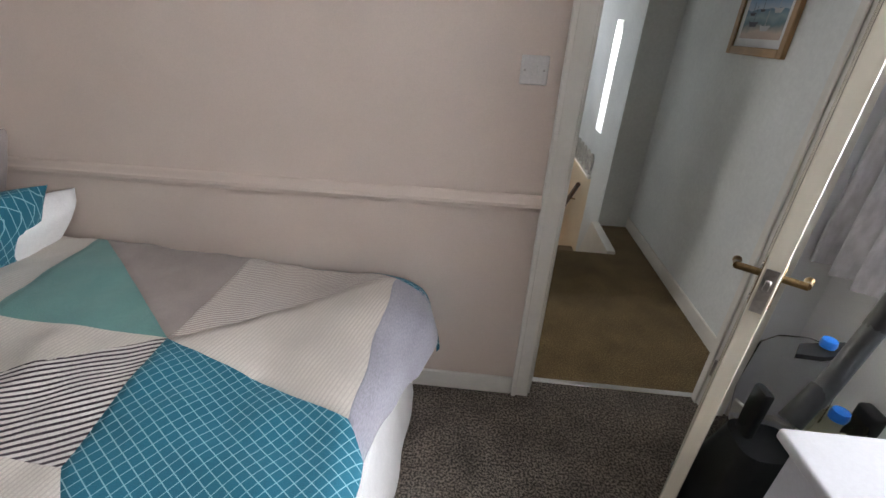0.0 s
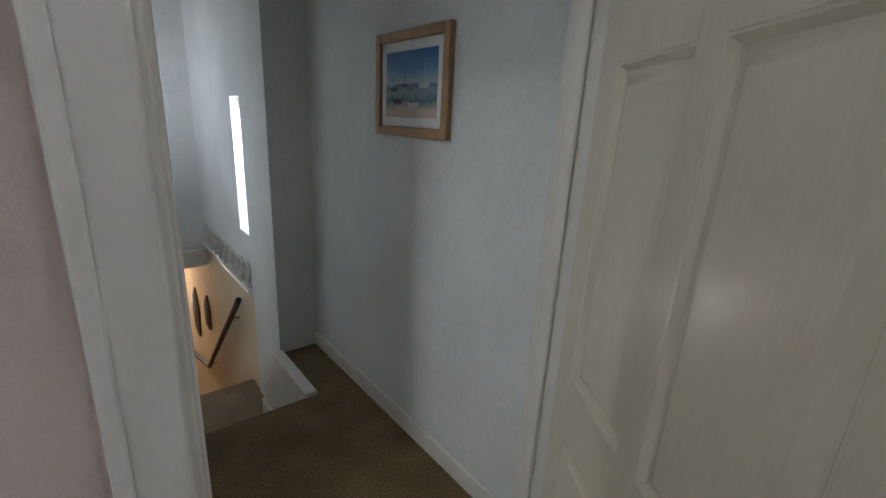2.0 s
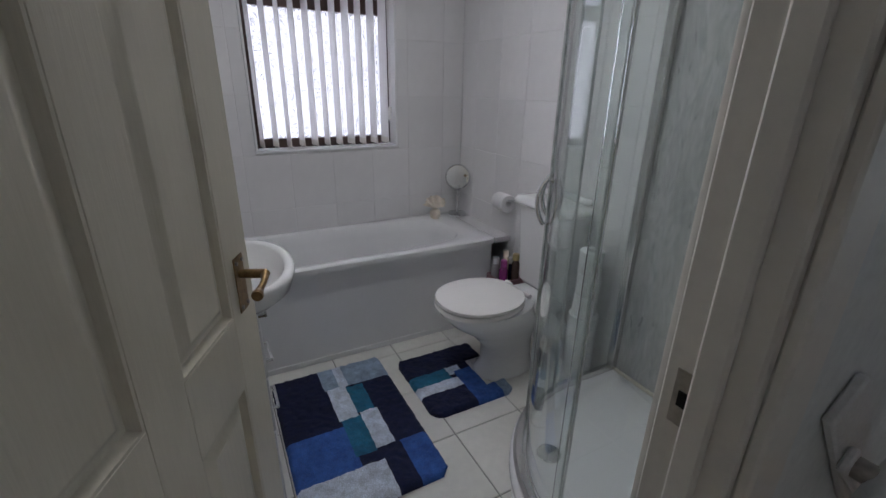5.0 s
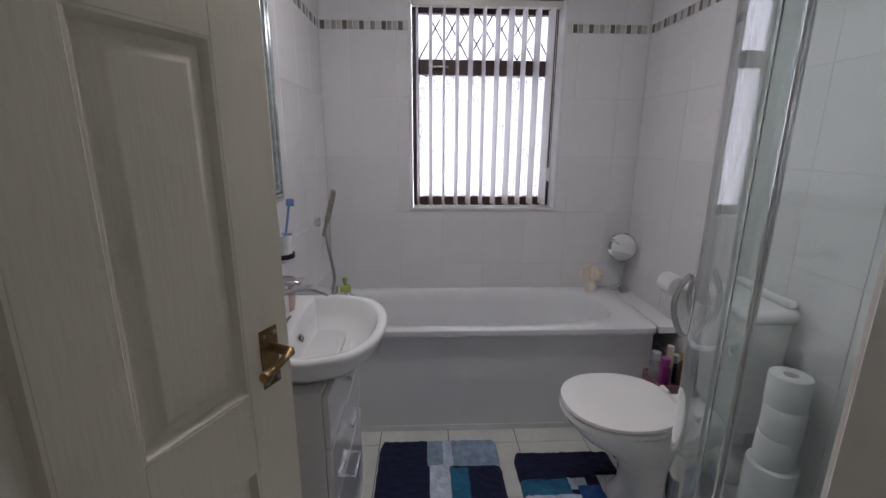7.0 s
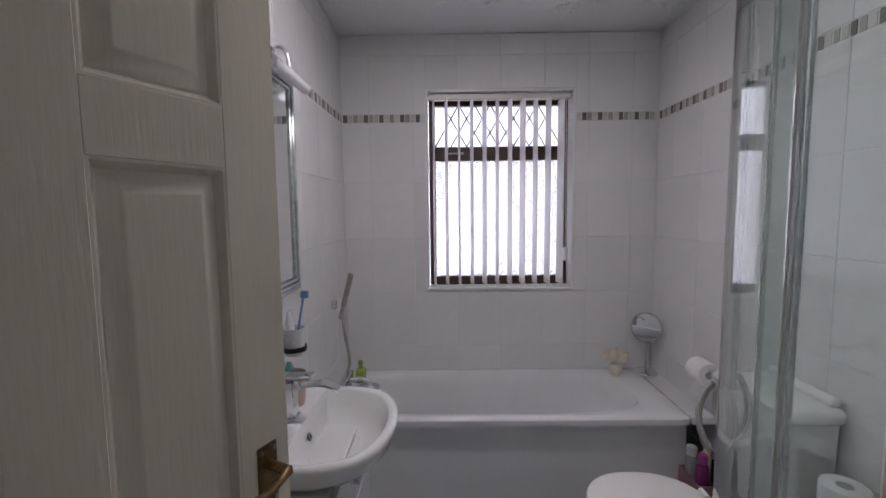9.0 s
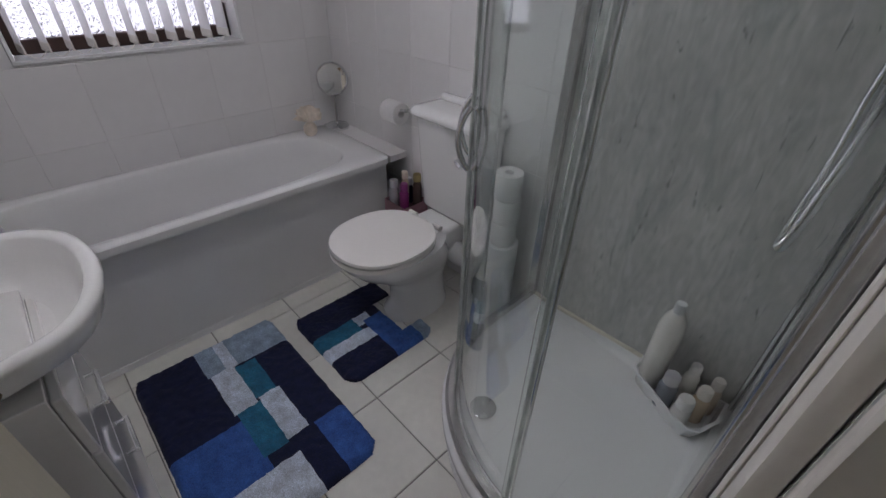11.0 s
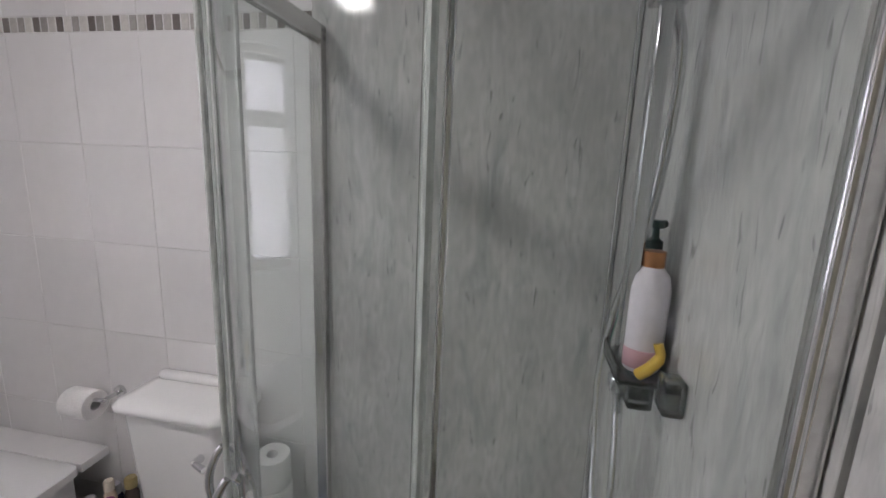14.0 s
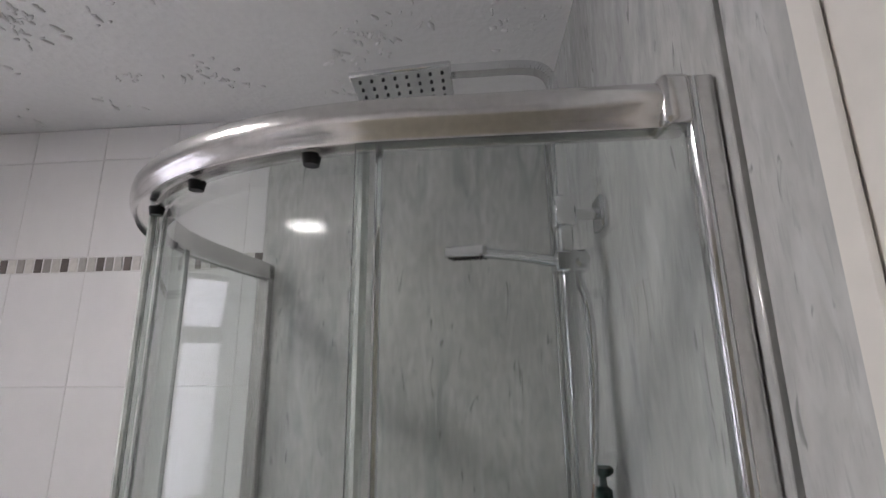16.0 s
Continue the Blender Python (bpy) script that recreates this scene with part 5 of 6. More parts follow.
bottle(corner, 0.245, 3.255, 0.146, 0.026, 0.105, (0.58, 0.46, 0.33), 0.8, (0.70, 0.66, 0.60), label="tan tub")
bottle(corner, 0.215, 3.200, 0.146, 0.028, 0.08, (0.72, 0.70, 0.68), 0.9, (0.75, 0.74, 0.72), label="white pot")
bottle(corner, 0.262, 3.31, 0.146, 0.022, 0.115, (0.62, 0.52, 0.42), 0.8, (0.66, 0.62, 0.58), label="tan bottle")

M_SHELF = glass_material("smoked_acrylic", (0.45, 0.50, 0.50), 0.1)
rack = thing("shower_shelf", (0.28, 2.86, 1.33), "smoked plastic shelf with shower bottles beside the riser", "shelf")
SX, SY, SZ = 0.289, 2.900, 1.283
bm = bmesh.new()
box(bm, SX - 0.045, SY - 0.055, SZ, SX + 0.037, SY + 0.085, SZ + 0.007, 0.003)
box(bm, SX - 0.045, SY - 0.055, SZ + 0.007, SX - 0.041, SY + 0.085, SZ + 0.030, 0.0015)
part("shelf", bm, M_SHELF, rack, "smoked plastic tray")
for x0, y0, z0, x1, y1, z1 in ((SX - 0.025, SY - 0.05, SZ - 0.040, SX + 0.012, SY - 0.012, SZ - 0.001), (SX + 0.008, SY - 0.100, SZ - 0.018, SX + 0.0375, SY - 0.060, SZ + 0.034)):
    bm = bmesh.new()
    box(bm, x0, y0, z0, x1, y1, z1, 0.005, 2)
    part("holder_block", bm, M_SHELF, rack, "smoked plastic holder block")
pink = material("pink_lotion_bottle", (0.60, 0.36, 0.40), 0.2, vary=0.05, bump=0.0)
pb = thing("lotion_bottle", (SX, SY, SZ + 0.009), "clear bottle of pink lotion with a copper collar and dark pump", "bottle")
bm = bmesh.new()
lathe(bm, [(0.0, 0.0), (0.026, 0.0), (0.029, 0.006), (0.030, 0.128), (0.026, 0.150), (0.015, 0.165), (0.0, 0.166)], (SX, SY, SZ + 0.009), 24)
part("body", bm, material("milky_lotion_bottle", (0.70, 0.66, 0.70), 0.22, vary=0.06, bump=0.0), pb, "milky clear body")
bm = bmesh.new()
lathe(bm, [(0.0264, 0.002), (0.0296, 0.008), (0.0304, 0.036), (0.0264, 0.040)], (SX, SY, SZ + 0.009), 24)
part("lotion", bm, pink, pb, "pink lotion at the bottom")
bm = bmesh.new()
lathe(bm, [(0.0, 0.164), (0.016, 0.164), (0.016, 0.188), (0.0, 0.189)], (SX, SY, SZ + 0.009), 18)
part("collar", bm, material("copper_collar", (0.45, 0.20, 0.08), 0.3, 0.6, vary=0.1), pb, "copper brown collar")
gb = thing("gel_bottle", (SX + 0.014, SY + 0.058, SZ + 0.009), "teal bottle with a dark green pump behind the lotion", "bottle")
bm = bmesh.new()
lathe(bm, [(0.0, 0.0), (0.022, 0.0), (0.024, 0.006), (0.024, 0.14), (0.013, 0.165), (0.0, 0.166)], (SX + 0.014, SY + 0.058, SZ + 0.009), 20)
part("body", bm, material("teal_bottle", (0.16, 0.36, 0.30), 0.25, vary=0.06, bump=0.0), gb)
bm = bmesh.new()
lathe(bm, [(0.0, 0.165), (0.013, 0.165), (0.013, 0.195), (0.006, 0.20), (0.005, 0.215), (0.012, 0.216), (0.012, 0.228), (0.0, 0.229)], (SX + 0.014, SY + 0.058, SZ + 0.009), 16)
box(bm, SX - 0.008, SY + 0.051, SZ + 0.226, SX + 0.030, SY + 0.065, SZ + 0.238, 0.003)
part("pump", bm, material("dark_green_pump", (0.02, 0.06, 0.055), 0.3, vary=0.1), gb, "dark green pump head")
bm = bmesh.new()
tube(bm, curve_points([(SX - 0.012, SY - 0.040, SZ + 0.014), (SX + 0.0, SY - 0.048, SZ + 0.03), (SX + 0.012, SY - 0.05, SZ + 0.05), (SX + 0.008, SY - 0.046, SZ + 0.068)], 6), [0.009] * 6 + [0.0085] * 6 + [0.007] * 7, 10)
solid("yellow_razor", bm, material("yellow_plastic", (0.70, 0.45, 0.06), 0.35, vary=0.08), "yellow plastic razor on the shower shelf", "razor", at=(SX - 0.012, SY - 0.04, SZ + 0.01))

# ---- bath mats ----
NAVY, BLUE, TEAL, PALE, GREYB = (0.006, 0.010, 0.045), (0.04, 0.11, 0.38), (0.02, 0.14, 0.25), (0.60, 0.66, 0.76), (0.27, 0.35, 0.47)
mat_cloth = {c: material("mat_pile_" + n, c, 0.95, scale=25, vary=0.25, fine=0.3, bump=1.0, bump_scale=260, sheen=0.03) for c, n in ((NAVY, "navy"), (BLUE, "blue"), (TEAL, "teal"), (PALE, "pale"), (GREYB, "grey"))}


def bath_mat(name, x0, y0, x1, y1, blocks, label, notch=None, n=96, lift=0.020):
    """blocks: (u0, v0, u1, v1, colour) in shares of the mat; pile height wobbles."""
    cols = list(mat_cloth)
    bm = bmesh.new()
    ny = max(8, int(n * (y1 - y0) / (x1 - x0)))
    r = 0.06
    grid = {}

    def inside(x, y):
        dx, dy = max(x0 + r - x, 0, x - x1 + r), max(y0 + r - y, 0, y - y1 + r)
        if math.hypot(dx, dy) > r:
            return False
        return not (notch and notch(x, y))

    for i in range(n + 1):
        for j in range(ny + 1):
            x, y = x0 + (x1 - x0) * i / n, y0 + (y1 - y0) * j / ny
            edge = min(x - x0, x1 - x, y - y0, y1 - y)
            z = lift * min(1.0, (edge / 0.018) ** 0.5 if edge > 0 else 0) + 0.005 * noise.noise(Vector((x * 45, y * 45, 3.0))) + 0.004 * noise.noise(Vector((x * 110, y * 110, 7.0))) + 0.002
            grid[i, j] = bm.verts.new((x + 0.003 * noise.noise(Vector((x * 30, y * 30, 9))), y + 0.003 * noise.noise(Vector((y * 30, x * 30, 5))), max(z, 0.002)))
    for i in range(n):
        for j in range(ny):
            x, y = x0 + (x1 - x0) * (i + 0.5) / n, y0 + (y1 - y0) * (j + 0.5) / ny
            if not inside(x, y):
                continue
            u, v = (i + 0.5) / n, (j + 0.5) / ny
            f = bm.faces.new((grid[i, j], grid[i + 1, j], grid[i + 1, j + 1], grid[i, j + 1]))
            for u0, v0, u1, v1, c in blocks:
                if u0 <= u < u1 and v0 <= v < v1:
                    f.material_index = cols.index(c)
    bmesh.ops.delete(bm, geom=[v for v in bm.verts if not v.link_faces], context='VERTS')
    low = bmesh.ops.extrude_face_region(bm, geom=bm.faces[:])
    for g in low["geom"]:
        if isinstance(g, bmesh.types.BMVert):
            g.co.z = 0.001
    return solid(name, bm, [mat_cloth[c] for c in cols], label, "bath mat", at=((x0 + x1) / 2, (y0 + y1) / 2, 0), smooth=70)


# u runs from the bath towards the door, v from the basin wall towards the toilet
bath_mat("bath_mat", -1.256, 1.962, -0.43, 2.497,
         [(0, 0, 1, 1, NAVY), (0.0, 0.40, 0.21, 0.54, GREYB), (0.0, 0.54, 0.22, 0.62, PALE), (0.0, 0.62, 0.22, 1.0, GREYB), (0.21, 0.42, 0.48, 0.58, PALE), (0.23, 0.58, 0.46, 0.72, TEAL), (0.52, 0.0, 0.80, 0.45, BLUE),
          (0.48, 0.43, 0.74, 0.60, TEAL), (0.46, 0.60, 0.73, 0.74, PALE), (0.80, 0.0, 1.0, 0.61, PALE), (0.73, 0.77, 1.0, 1.0, BLUE)],
         "long pile bath mat in blue, navy and white blocks")
bath_mat("pedestal_mat", -1.16, 2.56, -0.70, 2.995,
         [(0, 0, 1, 1, NAVY), (0.38, 0.0, 0.55, 0.46, TEAL), (0.55, 0.0, 0.70, 0.52, PALE), (0.36, 0.46, 0.50, 0.62, PALE), (0.46, 0.52, 1.0, 0.85, BLUE), (0.60, 0.85, 1.0, 1.0, GREYB)],
         "pedestal mat in blue, navy and white blocks round the toilet", lambda x, y: y > 2.885 and abs(x - TX) < 0.118)


# ---- landing fittings ----
pic = thing("framed_picture", (1.495, 2.464, 1.41), "oak framed beach print with boats on the landing wall", "picture")
PY0, PY1, PZ0, PZ1 = 2.205, 2.703, 1.41, 1.812
bm = bmesh.new()
for q in ((PY0, PZ0, PY0 + 0.038, PZ1), (PY1 - 0.038, PZ0, PY1, PZ1), (PY0 + 0.038, PZ0, PY1 - 0.038, PZ0 + 0.038), (PY0 + 0.038, PZ1 - 0.038, PY1 - 0.038, PZ1)):
    box(bm, 1.474, q[0], q[1], 1.4985, q[2], q[3], 0.003)
part("frame", bm, M_OAK, pic, "light oak frame")
bm = bmesh.new()
box(bm, 1.486, PY0 + 0.036, PZ0 + 0.036, 1.4975, PY1 - 0.036, PZ1 - 0.036)
part("mount", bm, M_PAPER, pic, "white card mount")


def print_material():
    """Watercolour beach: sky fading to the horizon, a sea band and pinkish sand."""
    m = material("beach_print", (0.5, 0.5, 0.5), 0.5, bump=0.0)
    n, l = m.node_tree.nodes, m.node_tree.links
    b = n["Principled BSDF"]
    co = n.new("ShaderNodeTexCoord")
    sep = n.new("ShaderNodeSeparateXYZ")
    l.new(co.outputs["Object"], sep.inputs[0])
    nz = n.new("ShaderNodeTexNoise")
    nz.inputs["Scale"].default_value = 14
    l.new(co.outputs["Object"], nz.inputs["Vector"])
    ad = n.new("ShaderNodeMath")
    ad.operation = 'MULTIPLY_ADD'
    l.new(nz.outputs["Fac"], ad.inputs[0])
    ad.inputs[1].default_value = 0.05
    l.new(sep.outputs["Z"], ad.inputs[2])
    mr = n.new("ShaderNodeMapRange")
    mr.inputs["From Min"].default_value, mr.inputs["From Max"].default_value = 0.085, 0.355
    l.new(ad.outputs[0], mr.inputs["Value"])
    cr = n.new("ShaderNodeValToRGB")
    cr.color_ramp.interpolation = 'LINEAR'
    stops = ((0.0, (0.50, 0.36, 0.30)), (0.16, (0.58, 0.46, 0.38)), (0.24, (0.30, 0.29, 0.26)), (0.30, (0.10, 0.18, 0.20)), (0.40, (0.24, 0.33, 0.37)), (0.52, (0.10, 0.20, 0.29)), (0.535, (0.42, 0.50, 0.58)), (0.75, (0.10, 0.27, 0.50)), (1.0, (0.02, 0.13, 0.36)))
    el = cr.color_ramp.elements
    el[0].position, el[0].color = stops[0][0], (*stops[0][1], 1)
    el[1].position, el[1].color = stops[-1][0], (*stops[-1][1], 1)
    for p, c in stops[1:-1]:
        e = el.new(p)
        e.color = (*c, 1)
    l.new(mr.outputs["Result"], cr.inputs["Fac"])
    l.new(cr.outputs["Color"], b.inputs["Base Color"])
    return m


bm = bmesh.new()
box(bm, 1.4845, PY0 + 0.075, PZ0 + 0.075, 1.487, PY1 - 0.075, PZ1 - 0.075)
pr = part("print", bm, print_material(), pic, "watercolour of boats on a beach")
M_INK = material("dark_ink", (0.05, 0.05, 0.07), 0.6, vary=0.2)
for k, (y, z, w) in enumerate(((2.54, 1.552, 0.085), (2.43, 1.535, 0.09), (2.57, 1.595, 0.055), (2.36, 1.61, 0.08), (2.49, 1.61, 0.045))):
    bm = bmesh.new()
    ring_loft(bm, [[Vector((x, y + a * w / 2, z + b * w / 2)) for a, b in ((-1, 0.15), (-0.6, -0.35), (0.6, -0.35), (1, 0.25), (0.4, 0.12))] for x in (1.4838, 1.4848)])
    box(bm, 1.4838, y - 0.0012, z, 1.4848, y + 0.0012, z + w * 0.9)
    part("boat", bm, M_INK if k % 2 == 0 else material("pale_ink", (0.55, 0.55, 0.55), 0.6), pr, "small painted boat")
thermo = thing("thermostat", (0.45, 2.747, 1.33), "old cream wall thermostat with a red mark", "thermostat")
bm = bmesh.new()
box(bm, 0.4502, 2.705, 1.275, 0.472, 2.790, 1.395, 0.004)
part("case", bm, M_SWITCH, thermo)
bm = bmesh.new()
tube(bm, [(0.472, 2.77, 1.365), (0.482, 2.77, 1.365)], 0.006, 10)
part("knob", bm, M_STEEL, thermo)
bm = bmesh.new()
box(bm, 0.472, 2.760, 1.318, 0.479, 2.776, 1.330, 0.002)
part("pointer", bm, material("red_plastic", (0.5, 0.03, 0.03), 0.3), thermo, "red pointer")

M_RAIL = material("white_rail_plastic", (0.74, 0.74, 0.73), 0.4, scale=8, vary=0.06, bump=0.05)
rail = thing("stair_grab_rail", (0.50, 2.70, 0.84), "white folding grab rail on the wall at the stair head", "grab rail")
bm = bmesh.new()
box(bm, -0.008, -0.045, -0.17, 0.008, 0.045, 0.17, 0.004, m=pose(0.459, 2.70, 0.84, 40, 0, 0))
part("back_plate", bm, M_RAIL, rail, "white back plate")
bm = bmesh.new()
tube(bm, [(0.466, 2.66, 0.835), (0.52, 2.66, 0.835)], 0.018, 14)
part("pivot", bm, M_STEEL, rail, "grey pivot")
bm = bmesh.new()
tube(bm, curve_points([(0.525, 2.63, 0.80), (0.53, 2.68, 0.845), (0.545, 2.86, 0.945), (0.545, 2.875, 0.95)], 5), 0.030, 16)
part("grip", bm, M_RAIL, rail, "thick white grip")
bm = bmesh.new()
tube(bm, curve_points([(0.545, 2.875, 0.94), (0.55, 2.98, 0.83), (0.545, 3.22, 0.53), (0.54, 3.30, 0.44), (0.52, 3.29, 0.405), (0.50, 3.22, 0.43)], 6), 0.013, 12)
part("loop", bm, M_RAIL, rail, "thin white return loop")
bm = bmesh.new()
box(bm, -0.007, -0.42, -0.022, 0.007, 0.42, 0.022, 0.004, m=pose(0.475, 2.96, 0.575, -41, 0, 0))
part("wall_bar", bm, M_RAIL, rail, "white bar sloping along the wall")

frieze = thing("plaster_frieze", (1.24, 4.65, 0.27), "white fretwork frieze of scrolls on a ledge above the stairs", "frieze")
bm = bmesh.new()
box(bm, 1.215, 3.99, 0.240, 1.262, 5.44, 0.268, 0.005)
part("ledge", bm, M_TRIM, frieze, "white ledge")
M_FRET = material("aged_white_fretwork", (0.55, 0.52, 0.47), 0.6, scale=20, vary=0.15, bump=0.2)
for k in range(9):
    bm = bmesh.new()
    y = 4.06 + 0.155 * k
    tube(bm, [(1.238, y + 0.055 * math.cos(a) * (1 if a < 3.2 else 0.8), 0.375 + 0.082 * math.sin(a)) for a in (2 * math.pi * j / 20 for j in range(21))], 0.012, 8)
    tube(bm, curve_points([(1.238, y - 0.06, 0.285), (1.238, y - 0.015, 0.33), (1.238, y + 0.02, 0.40), (1.238, y - 0.01, 0.43)], 4), 0.010, 8)
    box(bm, 1.228, y - 0.012, 0.268, 1.248, y + 0.012, 0.30, 0.003)
    part("scroll", bm, M_FRET, frieze)

slit = thing("window_2", (1.42, 4.09, SLIT[2]), "narrow slit window beside the stairs", "window", kind="structure")
bm = bmesh.new()
for b in ((SLIT[0], SLIT[2], SLIT[0] + 0.018, SLIT[3]), (SLIT[1] - 0.018, SLIT[2], SLIT[1], SLIT[3]), (SLIT[0], SLIT[2], SLIT[1], SLIT[2] + 0.02), (SLIT[0], SLIT[3] - 0.02, SLIT[1], SLIT[3])):
    box(bm, 1.40, b[0] + 0.0005, b[1] + 0.0005, 1.44, b[2] - 0.0005, b[3] - 0.0005)
part("window_frame", bm, M_TRIM, slit, "white window frame")
bm = bmesh.new()
box(bm, 1.418, SLIT[0] + 0.015, SLIT[2] + 0.018, 1.422, SLIT[1] - 0.015, SLIT[3] - 0.018)
part("pane", bm, M_PANE, slit).visible_shadow = False
bm = bmesh.new()
box(bm, 3.2, -4.0, -1.0, 3.22, 6.5, 4.0)
solid("backdrop_east", bm, glow_material("overcast_glow_east", (0.95, 0.97, 1.0), 1.6), "pale overcast daylight outside", "backdrop", kind="structure")
bm = bmesh.new()
box(bm, 0.205, 4.203, 1.272, 0.40, 5.237, 1.295, 0.004)
solid("timber_ledge", bm, M_OAK, "brown timber sill of the stairwell window opening", "ledge", kind="structure")

bm = bmesh.new()
box(bm, 0.361, 4.175, 1.296, 0.385, 4.215, 2.17, 0.004)
solid("trim_stairwell_window", bm, M_OAK, "brown timber edge of the stairwell window opening", "trim", kind="structure")

# ---- stairs and hall things ----
post = thing("newel_post", (0.51, 4.16, -0.57), "white boxed newel post with a timber cap", "newel post")
bm = bmesh.new()
box(bm, 0.46, 4.10, -0.57, 0.56, 4.205, 0.16, 0.004)
part("post", bm, M_TRIM, post)
bm = bmesh.new()
box(bm, 0.452, 4.092, 0.16, 0.568, 4.213, 0.205, 0.008)
part("cap", bm, material("orange_pine", (0.52, 0.29, 0.10), 0.4, vary=0.15, stretch=(0.2, 1, 1)), post, "orange pine cap")
bm = bmesh.new()
box(bm, 0.325, 4.215, -1.2, 0.46, 4.235, -0.05)
solid("stair_side_panel", bm, M_TRIM, "white boarding beside the newel post", "panel", kind="structure")

hr = thing("handrail", (1.22, 5.0, -0.6), "dark wooden handrail running down the stair wall", "handrail")
bm = bmesh.new()
tube(bm, [(1.215, 4.28, 0.09), (1.215, 5.78, -1.24), (1.215, 7.55, -1.80)], 0.024, 10)
part("rail", bm, M_DARK_WOOD, hr)
for y, z in ((4.5, -0.11), (5.6, -1.08), (7.0, -1.62)):
    bm = bmesh.new()
    tube(bm, [(1.262, y, z - 0.04), (1.22, y, z - 0.035), (1.216, y, z - 0.01)], 0.008, 8)
    part("bracket", bm, M_BRASS, hr, "brass bracket")
for y, z, w, h in ((6.45, -0.86, 0.30, 0.64), (5.76, -0.60, 0.20, 0.40), (7.5, -0.5, 0.3, 0.5)):
    bm = bmesh.new()
    rings = []
    for x, s in ((1.261, 1.0), (1.245, 1.0), (1.225, 0.7), (1.222, 0.2)):
        rings.append([Vector((x, y + w / 2 * s * math.cos(a) * (1 + 0.12 * math.sin(5 * a)), z + h / 2 * s * math.sin(a))) for a in (2 * math.pi * k / 28 for k in range(28))])
    ring_loft(bm, rings)
    solid("wall_plaque", bm, M_DARK_WOOD, "dark carved wooden plaque on the stair wall", "plaque", group="plaques on the stair wall", at=(1.25, y, z))

gate = thing("stair_gate", (0.88, 7.6, -2.6), "white barred safety gate at the foot of the stairs", "gate")
M_GATE = material("cream_gate_paint", (0.74, 0.66, 0.54), 0.4, vary=0.06)
for z in (-2.585, -1.83):
    bm = bmesh.new()
    box(bm, 0.49, 7.585, z, 1.24, 7.615, z + 0.035, 0.006)
    part("rail", bm, M_GATE, gate)
for x in (0.49, 1.21):
    bm = bmesh.new()
    box(bm, x, 7.58, -2.6, x + 0.04, 7.62, -1.77, 0.006)
    part("gate_post", bm, M_GATE, gate)
for k in range(9):
    bm = bmesh.new()
    x = 0.575 + 0.0715 * k
    tube(bm, [(x, 7.6, -2.56), (x, 7.6, -1.82)], 0.012, 10)
    part("bar", bm, M_GATE, gate)
bm = bmesh.new()
for b in ((0.95, 7.9, -2.6, 1.2, 8.1, -2.44),):
    box(bm, *b, bevel=0.03, segments=3)
solid("white_bag", bm, M_PAPER, "white bag lying on the hall floor behind the gate", "bag", at=(1.07, 8.0, -2.6))

fd = thing("front_door", (0.68, 9.27, -2.6), "red-brown wooden front door with tall glass panes", "door", kind="structure")
bm = bmesh.new()
for b in ((0.29, -2.6, 0.40, -0.58), (0.95, -2.6, 1.06, -0.58), (0.40, -2.6, 0.95, -1.80), (0.40, -0.72, 0.95, -0.58), (0.64, -1.80, 0.71, -0.72)):
    box(bm, b[0], 9.24, b[1], b[2], 9.285, b[3], 0.004)
part("leaf", bm, M_RED_WOOD, fd)
M_HALL_GLASS = glass_material("hall_obscure_glass", (0.6, 0.62, 0.66), 0.3)
for x0, x1 in ((0.40, 0.64), (0.71, 0.95)):
    bm = bmesh.new()
    box(bm, x0 - 0.005, 9.26, -1.81, x1 + 0.005, 9.266, -0.71)
    part("pane", bm, M_HALL_GLASS, fd, "obscured glass pane")
    bm = bmesh.new()
    box(bm, x0 - 0.005, 9.287, -1.81, x1 + 0.005, 9.295, -0.71)
    part("daylight", bm, glow_material("door_daylight" + str(x0), (0.8, 0.85, 0.95), 0.4), fd, "pale daylight behind the pane")
side = thing("front_door_sidelight", (1.16, 9.27, -2.6), "cream framed sidelight beside the front door", "window", kind="structure")
bm = bmesh.new()
for b in ((1.065, -2.6, 1.10, -0.5), (1.215, -2.6, 1.26, -0.5), (1.10, -1.86, 1.215, -1.80), (0.22, -2.6, 0.285, -0.5), (1.10, -2.6, 1.215, -2.5)):
    box(bm, b[0], 9.22, b[1], b[2], 9.298, b[3], 0.004)
part("frame", bm, M_GATE, side, "cream painted frame")
bm = bmesh.new()
box(bm, 1.10, 9.262, -2.5, 1.215, 9.29, -1.86)
part("panel", bm, M_RED_WOOD, side, "red-brown lower panel")
bm = bmesh.new()
box(bm, 1.10, 9.262, -1.80, 1.215, 9.268, -0.5)
part("pane", bm, M_HALL_GLASS, side)
bm = bmesh.new()
box(bm, 1.10, 9.287, -1.80, 1.215, 9.295, -0.5)
part("daylight", bm, glow_material("sidelight_daylight", (0.8, 0.85, 0.95), 0.3), side)


# ---- bedroom things ----
def light_switch(name, x, y, z):
    root = thing(name, (x, y, z), "white plastic light switch on the beige bedroom wall", "light switch")
    bm = bmesh.new()
    box(bm, x - 0.043, y - 0.009, z - 0.043, x + 0.043, y, z + 0.043, 0.003)
    part("plate", bm, M_SWITCH, root)
    bm = bmesh.new()
    box(bm, x - 0.010, y - 0.014, z - 0.014, x + 0.010, y - 0.008, z + 0.014, 0.0025)
    part("rocker", bm, M_SWITCH, root)
    for s in (-0.03, 0.03):
        bm = bmesh.new()
        tube(bm, [(x + s, y - 0.0085, z), (x + s, y - 0.0102, z)], 0.0038, 10)
        part("screw", bm, M_STEEL, root)
    return root


